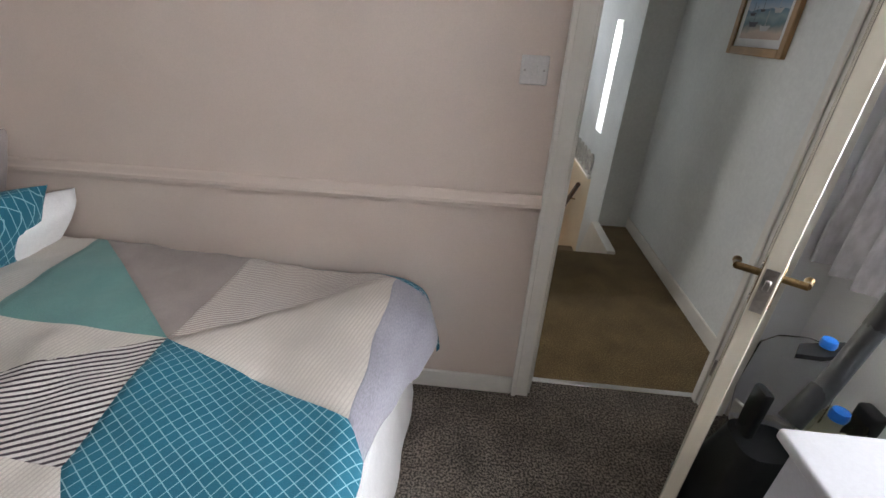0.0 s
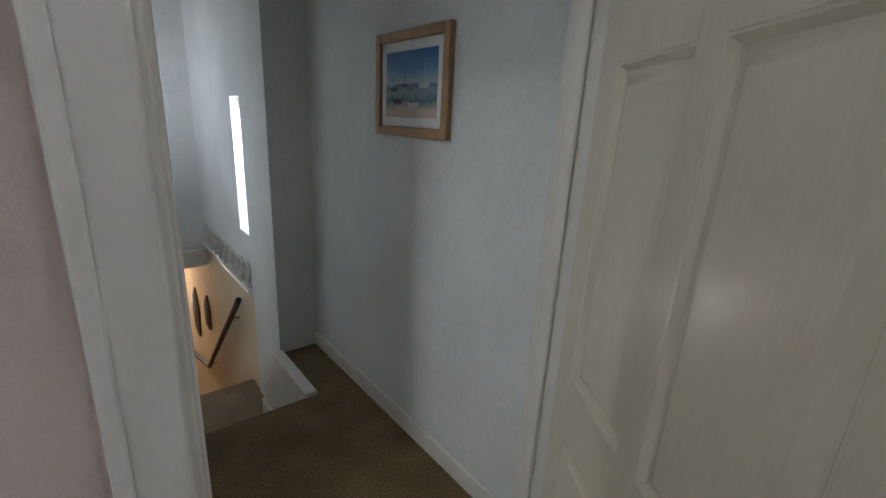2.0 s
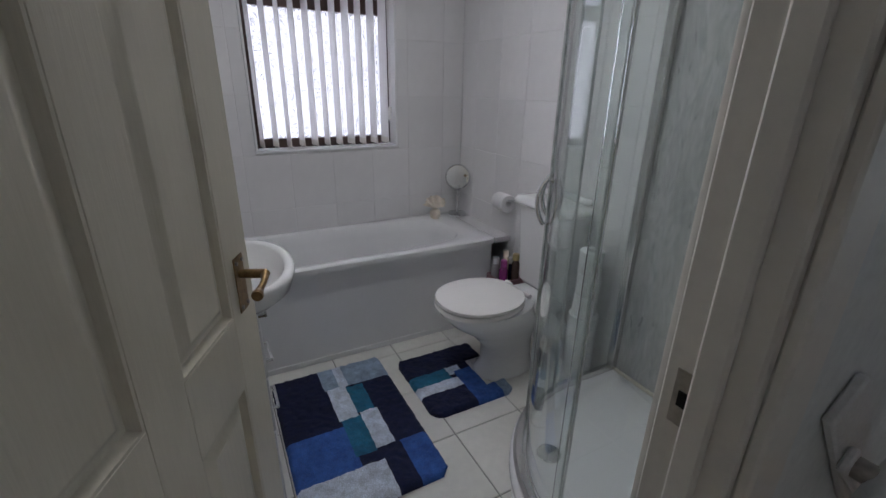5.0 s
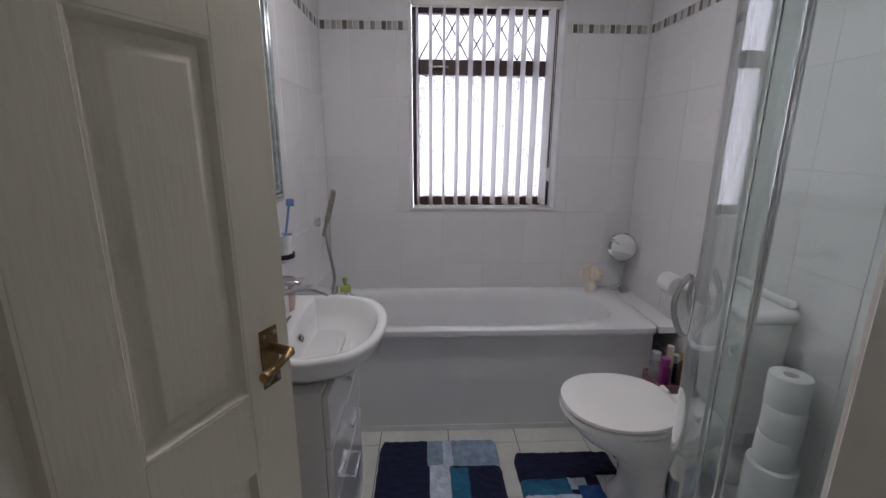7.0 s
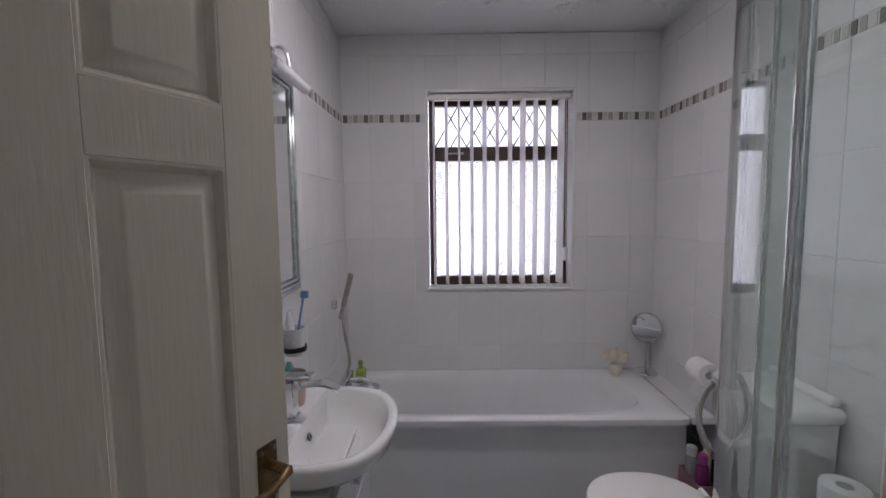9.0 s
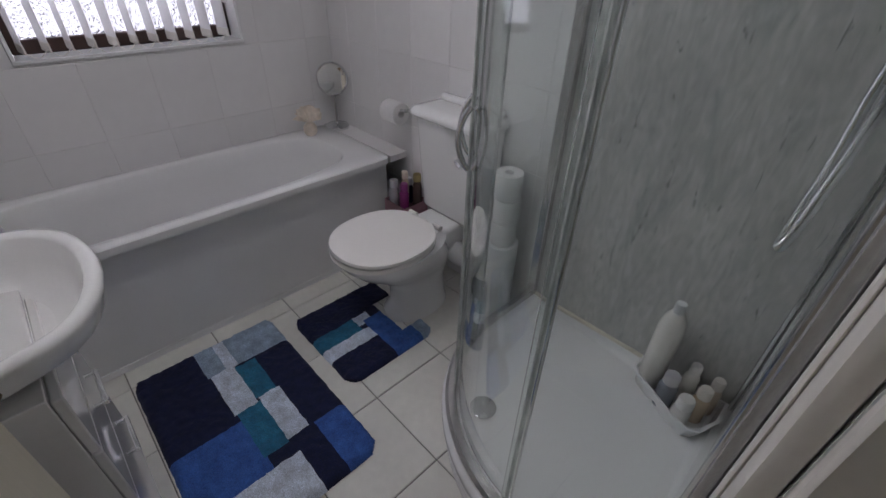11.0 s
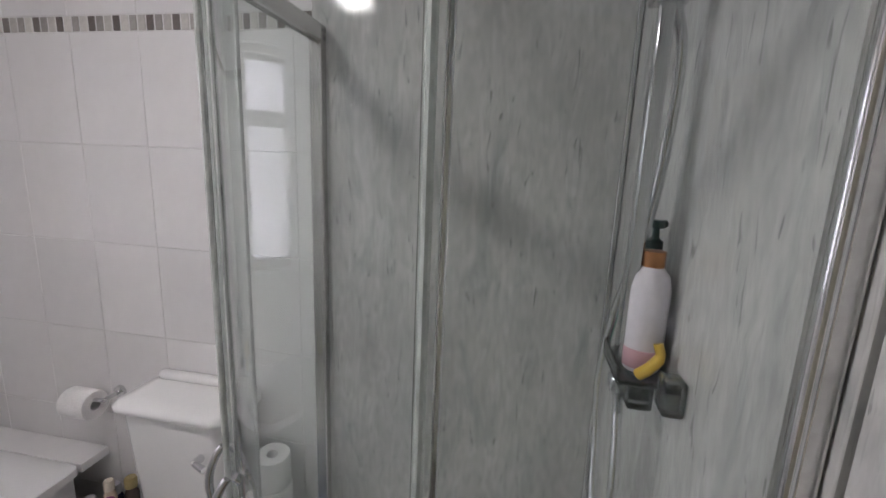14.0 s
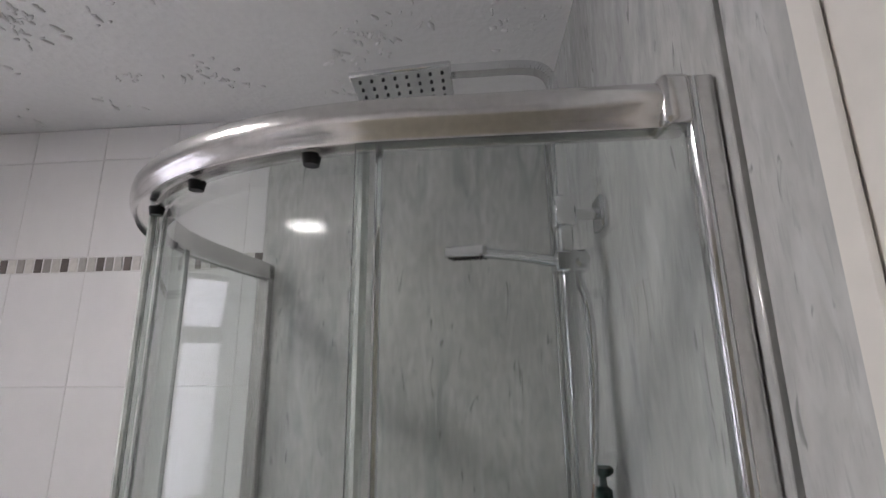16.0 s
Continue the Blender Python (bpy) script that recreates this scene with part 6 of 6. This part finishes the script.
light_switch("light_switch", 0.327, 1.4595, 1.372)

bed = thing("bed", (-1.0, 0.8, 0), "bed against the wall with a patchwork duvet", "bed")
bm = bmesh.new()
box(bm, -1.98, 0.26, 0.10, -0.10, 1.42, 0.34, 0.02, 3)
part("base", bm, M_PAPER, bed, "white covered bed base")
bm = bmesh.new()
box(bm, -1.96, 0.24, 0.34, -0.10, 1.425, 0.585, 0.05, 4)
part("mattress", bm, M_PAPER, bed, "white sheeted mattress")
bm = bmesh.new()
box(bm, -2.06, 0.24, 0.0, -1.99, 1.43, 1.05, 0.03, 3)
part("headboard", bm, material("mauve_cloth", (0.24, 0.19, 0.18), 0.9, vary=0.12, bump=0.4, bump_scale=200), bed, "mauve padded headboard")
bm = bmesh.new()
for k in range(26):
    y0 = 0.30 + 1.08 * k / 26
    ring_loft(bm, [[Vector((x + 0.005 * math.sin(0.9 * (k + j)), y, z)) for x, z in ((-0.075, 0.40), (-0.06, 0.40), (-0.02, 0.02), (-0.035, 0.02))] for j, y in ((0, y0), (1, y0 + 1.08 / 26))])
part("valance", bm, M_PAPER, bed, "white hanging sheet at the foot")

M_CREAM_C = stripes("cream_ribbed_cloth", (0.60, 0.55, 0.49), (0.52, 0.47, 0.42), 0.012, 0.004, 12)
M_GREEN_C = material("sage_green_cloth", (0.12, 0.27, 0.25), 0.9, vary=0.08, fine=0.12, bump=0.35, bump_scale=350, sheen=0.2)
M_MAUVE_C = material("mauve_grey_cloth", (0.31, 0.26, 0.24), 0.9, vary=0.1, fine=0.12, bump=0.35, bump_scale=350, sheen=0.2)
M_TAUPE_C = stripes("taupe_striped_cloth", (0.37, 0.32, 0.29), (0.58, 0.53, 0.48), 0.011, 0.005, 60)
M_GREY_C = material("cool_grey_cloth", (0.31, 0.30, 0.34), 0.9, vary=0.14, fine=0.14, bump=0.4, bump_scale=300, stretch=(1, 0.3, 1), sheen=0.2)
M_TEAL_C = stripes("teal_grid_cloth", (0.010, 0.135, 0.20), (0.24, 0.44, 0.50), 0.025, 0.0022, 33, True)
M_BLACK_C = stripes("black_striped_cloth", (0.62, 0.58, 0.54), (0.055, 0.04, 0.05), 0.017, 0.0078, 62)
EDGE, DROP, NEAR = -0.115, 0.10, 0.30


def duvet_point(u, v):
    """Maps the flat cloth to the bed: it lies puffed on top and rolls down over the foot and the open side."""
    lump = 0.018 * noise.noise(Vector((u * 3.1, v * 3.1, 1.7))) + 0.012 * noise.noise(Vector((u * 9, v * 9, 4.2)))
    z = 0.612 + lump + 0.055 * min(max((-0.35 - u) / 0.9, 0.0), 1.0) + 0.02 * math.exp(-((v - 0.9) / 0.4) ** 2)
    x, y = u, v
    s = u - EDGE
    if s > 0:
        a = min(s / DROP, math.pi / 2)
        x = EDGE + DROP * math.sin(a) + 0.02 * noise.noise(Vector((v * 6, u * 4, 0.3)))
        z -= DROP * (1 - math.cos(a)) + max(0.0, s - DROP * math.pi / 2)
        x += 0.11 * math.exp(-((v - 1.25) / 0.22) ** 2) * math.sin(min(s / 0.3, 1) * 1.5)
    s = NEAR - v
    if s > 0:
        a = min(s / DROP, math.pi / 2)
        y = NEAR - DROP * math.sin(a)
        z -= DROP * (1 - math.cos(a)) + max(0.0, s - DROP * math.pi / 2)
    if v > 1.36:
        z -= (v - 1.36) ** 2 * 6
    return Vector((x, min(y, 1.435), z))


A, B, C, D, E_, F, G = (-0.674, 0.887), (-0.10, 1.385), (-0.68, 1.43), (-1.31, 1.43), (-1.20, 0.875), (-0.635, 0.488), (-0.087, 0.70)
patches = [("cream", [A, B, G], M_CREAM_C), ("taupe", [A, C, (-0.40, 1.405), B], M_TAUPE_C), ("mauve", [A, D, C], M_MAUVE_C), ("green", [A, E_, D], M_GREEN_C),
           ("cream", [D, E_, (-1.95, 0.95), (-1.95, 1.43)], M_CREAM_C), ("cream", [E_, A, (-0.994, 0.677), (-1.95, 0.60), (-1.95, 0.95)], M_CREAM_C),
           ("black", [A, F, (-0.83, 0.50), (-1.95, 0.35), (-1.95, 0.60), (-0.994, 0.677)], M_BLACK_C), ("teal", [A, G, (-0.02, 0.62), (-0.02, 0.14), (-0.30, 0.10), F], M_TEAL_C),
           ("mauve", [F, (-0.30, 0.10), (-0.9, 0.05), (-1.95, 0.05), (-1.95, 0.35), (-0.83, 0.50)], M_CREAM_C), ("grey", [B, (0.11, 1.35), (0.12, 1.05), (-0.02, 0.62), G], M_GREY_C), ("teal", [C, (-0.42, 1.47), (0.19, 1.46), (0.19, 1.28), (0.11, 1.35), B, (-0.40, 1.405)], M_TEAL_C)]
duvet = thing("duvet", (-0.9, 0.8, 0.6), "patchwork duvet in teal, sage, cream and striped triangles", "duvet")
for nm, poly, mt in patches:
    bm = bmesh.new()
    cache = {}

    def vert(u, v):
        key = (round(u, 4), round(v, 4))
        if key not in cache:
            cache[key] = bm.verts.new(duvet_point(u, v))
        return cache[key]

    N = 16
    cu, cv = sum(p[0] for p in poly) / len(poly), sum(p[1] for p in poly) / len(poly)
    fans = [(poly[0], poly[1], poly[2])] if len(poly) == 3 else [((cu, cv), poly[i], poly[(i + 1) % len(poly)]) for i in range(len(poly))]
    for p, q, r in fans:
        at = lambda i, j: vert(p[0] + (q[0] - p[0]) * i / N + (r[0] - p[0]) * j / N, p[1] + (q[1] - p[1]) * i / N + (r[1] - p[1]) * j / N)
        for i in range(N):
            for j in range(N - i):
                t = [at(i, j), at(i + 1, j), at(i, j + 1)]
                if len(set(t)) == 3 and not bm.faces.get(t):
                    bm.faces.new(t)
                if j < N - i - 1:
                    t = [at(i + 1, j), at(i + 1, j + 1), at(i, j + 1)]
                    if len(set(t)) == 3 and not bm.faces.get(t):
                        bm.faces.new(t)
    down = bmesh.ops.extrude_face_region(bm, geom=bm.faces[:])
    for g in down["geom"]:
        if isinstance(g, bmesh.types.BMVert):
            g.co += Vector((-0.012, 0.0, -0.014))
    part("patch", bm, mt, duvet, {"black": "black and white striped patch", "teal": "teal patch with a white grid", "green": "sage green patch", "grey": "cool grey patch", "mauve": "pale ribbed patch", "taupe": "taupe striped patch", "cream": "cream ribbed patch"}[nm], 80)


def pillow(name, m, w, h, t, mat, label):
    bm = bmesh.new()
    n = 16
    for s in (1, -1):
        g = {}
        for i in range(n + 1):
            for j in range(n + 1):
                u, v = 2 * i / n - 1, 2 * j / n - 1
                puff = ((1 - u ** 4) * (1 - v ** 4)) ** 0.5
                pinch = 1 - 0.06 * (1 - abs(u)) * abs(v) - 0.06 * (1 - abs(v)) * abs(u)
                g[i, j] = bm.verts.new(m @ Vector((u * w / 2 * pinch, v * h / 2 * pinch, s * (t / 2 * puff + 0.004))))
        for i in range(n):
            for j in range(n):
                bm.faces.new((g[i, j], g[i + 1, j], g[i + 1, j + 1], g[i, j + 1]))
    bmesh.ops.remove_doubles(bm, verts=bm.verts[:], dist=0.0085)
    return solid(name, bm, mat, label, "pillow", at=m.translation, smooth=80)


pillow("pillow", pose(-1.50, 0.99, 0.735, 0, -56, -8), 0.46, 0.66, 0.16, M_TEAL_C, "teal pillow with a white grid propped at the bed head")
pillow("pillow", pose(-1.50, 1.27, 0.690, 0, -50, 6), 0.42, 0.34, 0.13, M_PAPER, "white pillow behind the teal one")
pillow("cushion", pose(-1.69, 1.16, 0.86, 0, -64, 0), 0.46, 0.62, 0.14, M_MAUVE_C, "mauve grey pillow against the headboard")

M_CHEST = material("chest_white_paint", (0.48, 0.48, 0.50), 0.35, scale=6, vary=0.04, fine=0.03, bump=0.05)
chest = thing("chest_of_drawers", (1.19, 0.35, 0), "white chest of drawers beside the bedroom door", "chest of drawers")
bm = bmesh.new()
box(bm, 0.93, -0.02, 0.0, 1.46, 0.70, 0.69, 0.003)
part("carcass", bm, M_CHEST, chest)
bm = bmesh.new()
box(bm, 0.90, -0.05, 0.69, 1.47, 0.725, 0.72, 0.008, 3)
part("top", bm, M_CHEST, chest, "white top with rounded edges")
for k in range(3):
    bm = bmesh.new()
    box(bm, 0.912, 0.0, 0.05 + 0.215 * k, 0.93, 0.68, 0.255 + 0.215 * k, 0.004)
    d = part("drawer_front", bm, M_CHEST, chest, "white drawer front")
    bm = bmesh.new()
    lathe(bm, [(0.0, 0.0), (0.008, 0.0), (0.007, 0.012), (0.016, 0.02), (0.012, 0.028), (0.0, 0.03)], m=pose(0.912, 0.34, 0.155 + 0.215 * k, 0, -90, 0), seg=14)
    part("knob", bm, M_SATIN, d)

vac = thing("carpet_washer", (1.17, 0.96, 0), "upright black and grey carpet washer with clear tanks and blue caps", "carpet washer")
M_BLUE = material("bright_blue_plastic", (0.02, 0.16, 0.60), 0.3, vary=0.05, bump=0.0)
M_TANK = glass_material("clear_tank_plastic", (0.93, 0.95, 0.97), 0.03, 1.07)
bm = bmesh.new()
tube(bm, [(1.10, 0.88, 0.66), (1.20, 0.93, 0.98)], [0.026, 0.024], 14)
part("handle_tube", bm, M_DARK_METAL, vac, "dark grey handle tube")
bm = bmesh.new()
tube(bm, curve_points([(1.17, 0.915, 0.88), (1.20, 0.93, 0.99), (1.23, 0.935, 1.035), (1.29, 0.925, 1.05), (1.42, 0.90, 1.045)], 6), [0.026] * 12 + [0.022] * 13, 12)
tube(bm, curve_points([(1.42, 0.90, 1.045), (1.44, 0.895, 1.02), (1.43, 0.90, 0.985), (1.36, 0.91, 0.972), (1.21, 0.928, 0.958)], 6), 0.012, 10)
part("grip", bm, M_BLACK, vac, "black looped grip")
bm = bmesh.new()
tube(bm, [(1.05, 0.86, 0.60), (1.11, 0.89, 0.70)], [0.030, 0.026], 16)
ring_loft(bm, [[Vector((x, y, z)) for x, y in rounded(1.12, 0.97, w, d, 0.05)] for w, d, z in ((0.30, 0.26, 0.02), (0.32, 0.28, 0.10), (0.26, 0.22, 0.20), (0.20, 0.18, 0.34), (0.18, 0.16, 0.40))])
box(bm, 1.06, 0.97, 0.38, 1.09, 1.03, 0.58, 0.01, 2)
part("body", bm, M_BLACK, vac, "black moulded body")
bm = bmesh.new()
ring_loft(bm, [[Vector((x, y, z)) for x, y in rounded(1.15, 1.03, w, d, 0.04)] for w, d, z in ((0.17, 0.13, 0.38), (0.20, 0.15, 0.50), (0.19, 0.15, 0.68), (0.14, 0.12, 0.715))])
part("tank", bm, M_TANK, vac, "clear plastic water tank").visible_shadow = False
bm = bmesh.new()
ring_loft(bm, [[Vector((x, y, z)) for x, y in ((1.09, 0.985), (1.13, 1.035), (1.27, 1.06), (1.26, 1.01), (1.16, 0.98))] for z in (0.715, 0.730)])
part("tank_lid", bm, M_BLACK, vac, "black tank lid")
bm = bmesh.new()
lathe(bm, [(0.0, 0.738), (0.019, 0.738), (0.021, 0.748), (0.018, 0.762), (0.0, 0.764)], (1.19, 1.02, 0), 20)
part("cap", bm, M_BLUE, vac, "bright blue cap")
bm = bmesh.new()
ring_loft(bm, [[Vector((x, y, z)) for x, y in rounded(1.235, 0.93, 0.13, 0.10, 0.03)] for z in (0.30, 0.56)])
part("tank", bm, glass_material("yellow_solution_tank", (0.85, 0.80, 0.60), 0.1, 1.1), vac, "tank of yellow cleaning fluid").visible_shadow = False
bm = bmesh.new()
lathe(bm, [(0.0, 0.56), (0.022, 0.56), (0.024, 0.575), (0.021, 0.59), (0.0, 0.592)], (1.235, 0.93, 0), 20)
part("cap", bm, M_BLUE, vac, "bright blue cap")
bm = bmesh.new()
box(bm, 1.30, 0.90, 0.30, 1.34, 0.97, 0.60, 0.012, 3)
part("side_fin", bm, M_BLACK, vac)

bwin = thing("window_3", (1.62, 0.29, 0.92), "brown framed bedroom window over a white sill", "window", kind="structure")
bm = bmesh.new()
for b in ((-0.549, 0.93, -0.49, 2.119), (1.07, 0.93, 1.129, 2.119), (-0.49, 0.93, 1.07, 1.00), (-0.49, 2.05, 1.07, 2.119), (0.27, 1.0, 0.33, 2.05)):
    box(bm, 1.63, b[0], b[1], 1.69, b[2], b[3], 0.004)
part("window_frame", bm, M_BROWN_FRAME, bwin, "dark brown window frame")
for y0, y1 in ((-0.495, 0.275), (0.325, 1.075)):
    bm = bmesh.new()
    box(bm, 1.658, y0, 0.995, 1.664, y1, 2.055)
    part("pane", bm, M_PANE, bwin).visible_shadow = False
bm = bmesh.new()
box(bm, 1.46, -0.60, 0.921, 1.628, 1.129, 0.945, 0.006)
part("window_sill", bm, M_TRIM, bwin, "white window sill")
bblind = thing("vertical_blind", (1.57, 0.29, 2.1), "white vertical blind of slats at the bedroom window", "blind")
bm = bmesh.new()
box(bm, 1.55, -0.54, 2.075, 1.59, 1.12, 2.11, 0.004)
part("head_rail", bm, M_TRIM, bblind)
for k in range(13):
    bm = bmesh.new()
    y = -0.48 + 0.127 * k
    m = pose(1.57, y, 0, 0, 0, 82)
    box(bm, -0.0015, -0.04, 0.985, 0.0015, 0.04, 2.075, m=m)
    s = part("slat", bm, M_BLIND, bblind)
    bm = bmesh.new()
    box(bm, -0.0035, -0.042, 0.965, 0.0035, 0.042, 1.0, 0.001, m=m)
    part("weight", bm, M_TRIM, s)

bm = bmesh.new()
M_CURTAIN = material("grey_crushed_velvet", (0.42, 0.41, 0.45), 0.7, scale=9, vary=0.25, fine=0.15, bump=0.5, bump_scale=45, stretch=(1, 1, 0.35), sheen=0.6)
front, back = [], []
NY = 60
for k in range(NY + 1):
    y = 1.06 + (1.435 - 1.06) * k / NY
    front.append((1.42 + 0.042 * math.sin(k * 0.40) + 0.008 * math.sin(k * 1.3), y))
ring_loft(bm, [[Vector((x + 0.006 * math.sin(z * 4 + y * 9), y + 0.012 * math.sin(z * 2.1), z)) for x, y in front] + [Vector((x + 0.006 + 0.006 * math.sin(z * 4 + y * 9), y + 0.012 * math.sin(z * 2.1), z)) for x, y in reversed(front)]
               for z in [0.80 + 0.02 * 0 + 1.38 * j / 22 for j in range(23)]])
solid("curtain", bm, M_CURTAIN, "grey crushed velvet curtain hanging by the window", "curtain", at=(1.43, 1.25, 0.8), smooth=70)
bm = bmesh.new()
tube(bm, [(1.43, -0.8, 2.20), (1.43, 1.44, 2.20)], 0.012, 12)
solid("curtain_pole", bm, M_SATIN, "metal curtain pole over the window", "curtain pole", at=(1.43, 0.3, 2.2))


# ---- tiles ----
TW, TH = 0.24, 0.308
mosaic_mats = [material("mosaic_" + n, c, 0.2, vary=0.1, bump=0.02, random=0.15) for n, c in (("dark", (0.16, 0.14, 0.13)), ("mid", (0.36, 0.34, 0.32)), ("pale", (0.60, 0.58, 0.55)))]
tile_cache = {}


def tile_mesh(w, h, d, mat, name):
    key = (round(w, 3), round(h, 3), mat.name)
    if key not in tile_cache:
        b = bmesh.new()
        box(b, -w / 2, -d / 2, -h / 2, w / 2, d / 2, h / 2)
        top = [e for e in b.edges if all(v.co.y < 0 for v in e.verts)]
        bmesh.ops.bevel(b, geom=top, offset=0.0015, segments=1, affect='EDGES')
        me = bpy.data.meshes.new(name)
        b.to_mesh(me)
        b.free()
        me.materials.append(mat)
        tile_cache[key] = me
    return tile_cache[key]


def spans(a, b, origin, pitch):
    k = math.floor((a - origin) / pitch + 1e-6)
    out = []
    while origin + k * pitch < b - 1e-6:
        lo, hi = max(a, origin + k * pitch), min(b, origin + (k + 1) * pitch)
        if hi - lo > 0.02:
            out.append((lo, hi))
        k += 1
    return out


ROWS = [(0.0, 0.068), (0.068, 0.376), (0.376, 0.684), (0.684, 0.992), (0.992, 1.30), (1.30, 1.61), (1.61, 1.935), (1.98, 2.29), (2.29, 2.40)]
JOINT = 0.0014


def tile_wall(wall, place, a, b, origin, turn, skip=None, z_from=0.0):
    """place(u) gives the point on the wall face at u along it."""
    for z0, z1 in ROWS:
        if z1 <= z_from:
            continue
        for u0, u1 in spans(a, b, origin, TW):
            pieces = [(u0, u1, z0, z1)]
            if skip and u1 > skip[0] and u0 < skip[1] and z1 > skip[2] and z0 < skip[3]:
                pieces = []
                if u0 < skip[0]:
                    pieces.append((u0, skip[0], z0, z1))
                if u1 > skip[1]:
                    pieces.append((skip[1], u1, z0, z1))
                m0, m1 = max(u0, skip[0]), min(u1, skip[1])
                if z0 < skip[2]:
                    pieces.append((m0, m1, z0, skip[2]))
                if z1 > skip[3]:
                    pieces.append((m0, m1, skip[3], z1))
            for p0, p1, q0, q1 in pieces:
                w, h = p1 - p0 - JOINT, q1 - q0 - JOINT
                if w < 0.012 or h < 0.012:
                    continue
                x, y = place((p0 + p1) / 2)
                share("tile", tile_mesh(w, h, 0.007, M_TILE, "tile"), wall, (x, y, (q0 + q1) / 2), turn)
    pitch = 0.0285
    for i, (u0, u1) in enumerate(spans(a, b, origin, pitch)):
        if u1 - u0 < 0.02 or (skip and u1 > skip[0] and u0 < skip[1]):
            continue
        x, y = place((u0 + u1) / 2)
        mt = mosaic_mats[(0, 2, 1, 2, 0, 1, 2)[i % 7]]
        share("mosaic_tile", tile_mesh(pitch - 0.005, 0.041, 0.007, mt, "mosaic_tile"), wall, (x, y, 1.9575), turn)


tile_wall(bath_w, lambda u: (BX0 - 0.0035, u), BY0, BY1, 2.265, radians(90), (2.091, 2.917, 1.002, 2.112), 0.45)
tile_wall(bath_n, lambda u: (u, BY1 + 0.0035), BX0, -0.502, -1.041, 0)
tile_wall(bath_s, lambda u: (-u, BY0 - 0.0035), -0.335, -BX0, 1.0, radians(180))
FT = 0.325
for fx0, fx1 in spans(-1.99, 0.36, -0.60, FT):
    for fy0, fy1 in spans(1.60, 3.40, 2.605, FT):
        w, h = fx1 - fx0 - 0.004, fy1 - fy0 - 0.004
        if w < 0.02 or h < 0.02:
            continue
        key = ("floor", round(w, 3), round(h, 3))
        if key not in tile_cache:
            b = bmesh.new()
            box(b, -w / 2, -h / 2, -0.008, w / 2, h / 2, 0.0)
            bmesh.ops.bevel(b, geom=[e for e in b.edges if all(v.co.z > -0.001 for v in e.verts)], offset=0.002, segments=1, affect='EDGES')
            me = bpy.data.meshes.new("floor_tile")
            b.to_mesh(me)
            b.free()
            me.materials.append(M_FLOOR_TILE)
            tile_cache[key] = me
        share("floor_tile", tile_cache[key], bath_floor, ((fx0 + fx1) / 2, (fy0 + fy1) / 2, -0.0005))
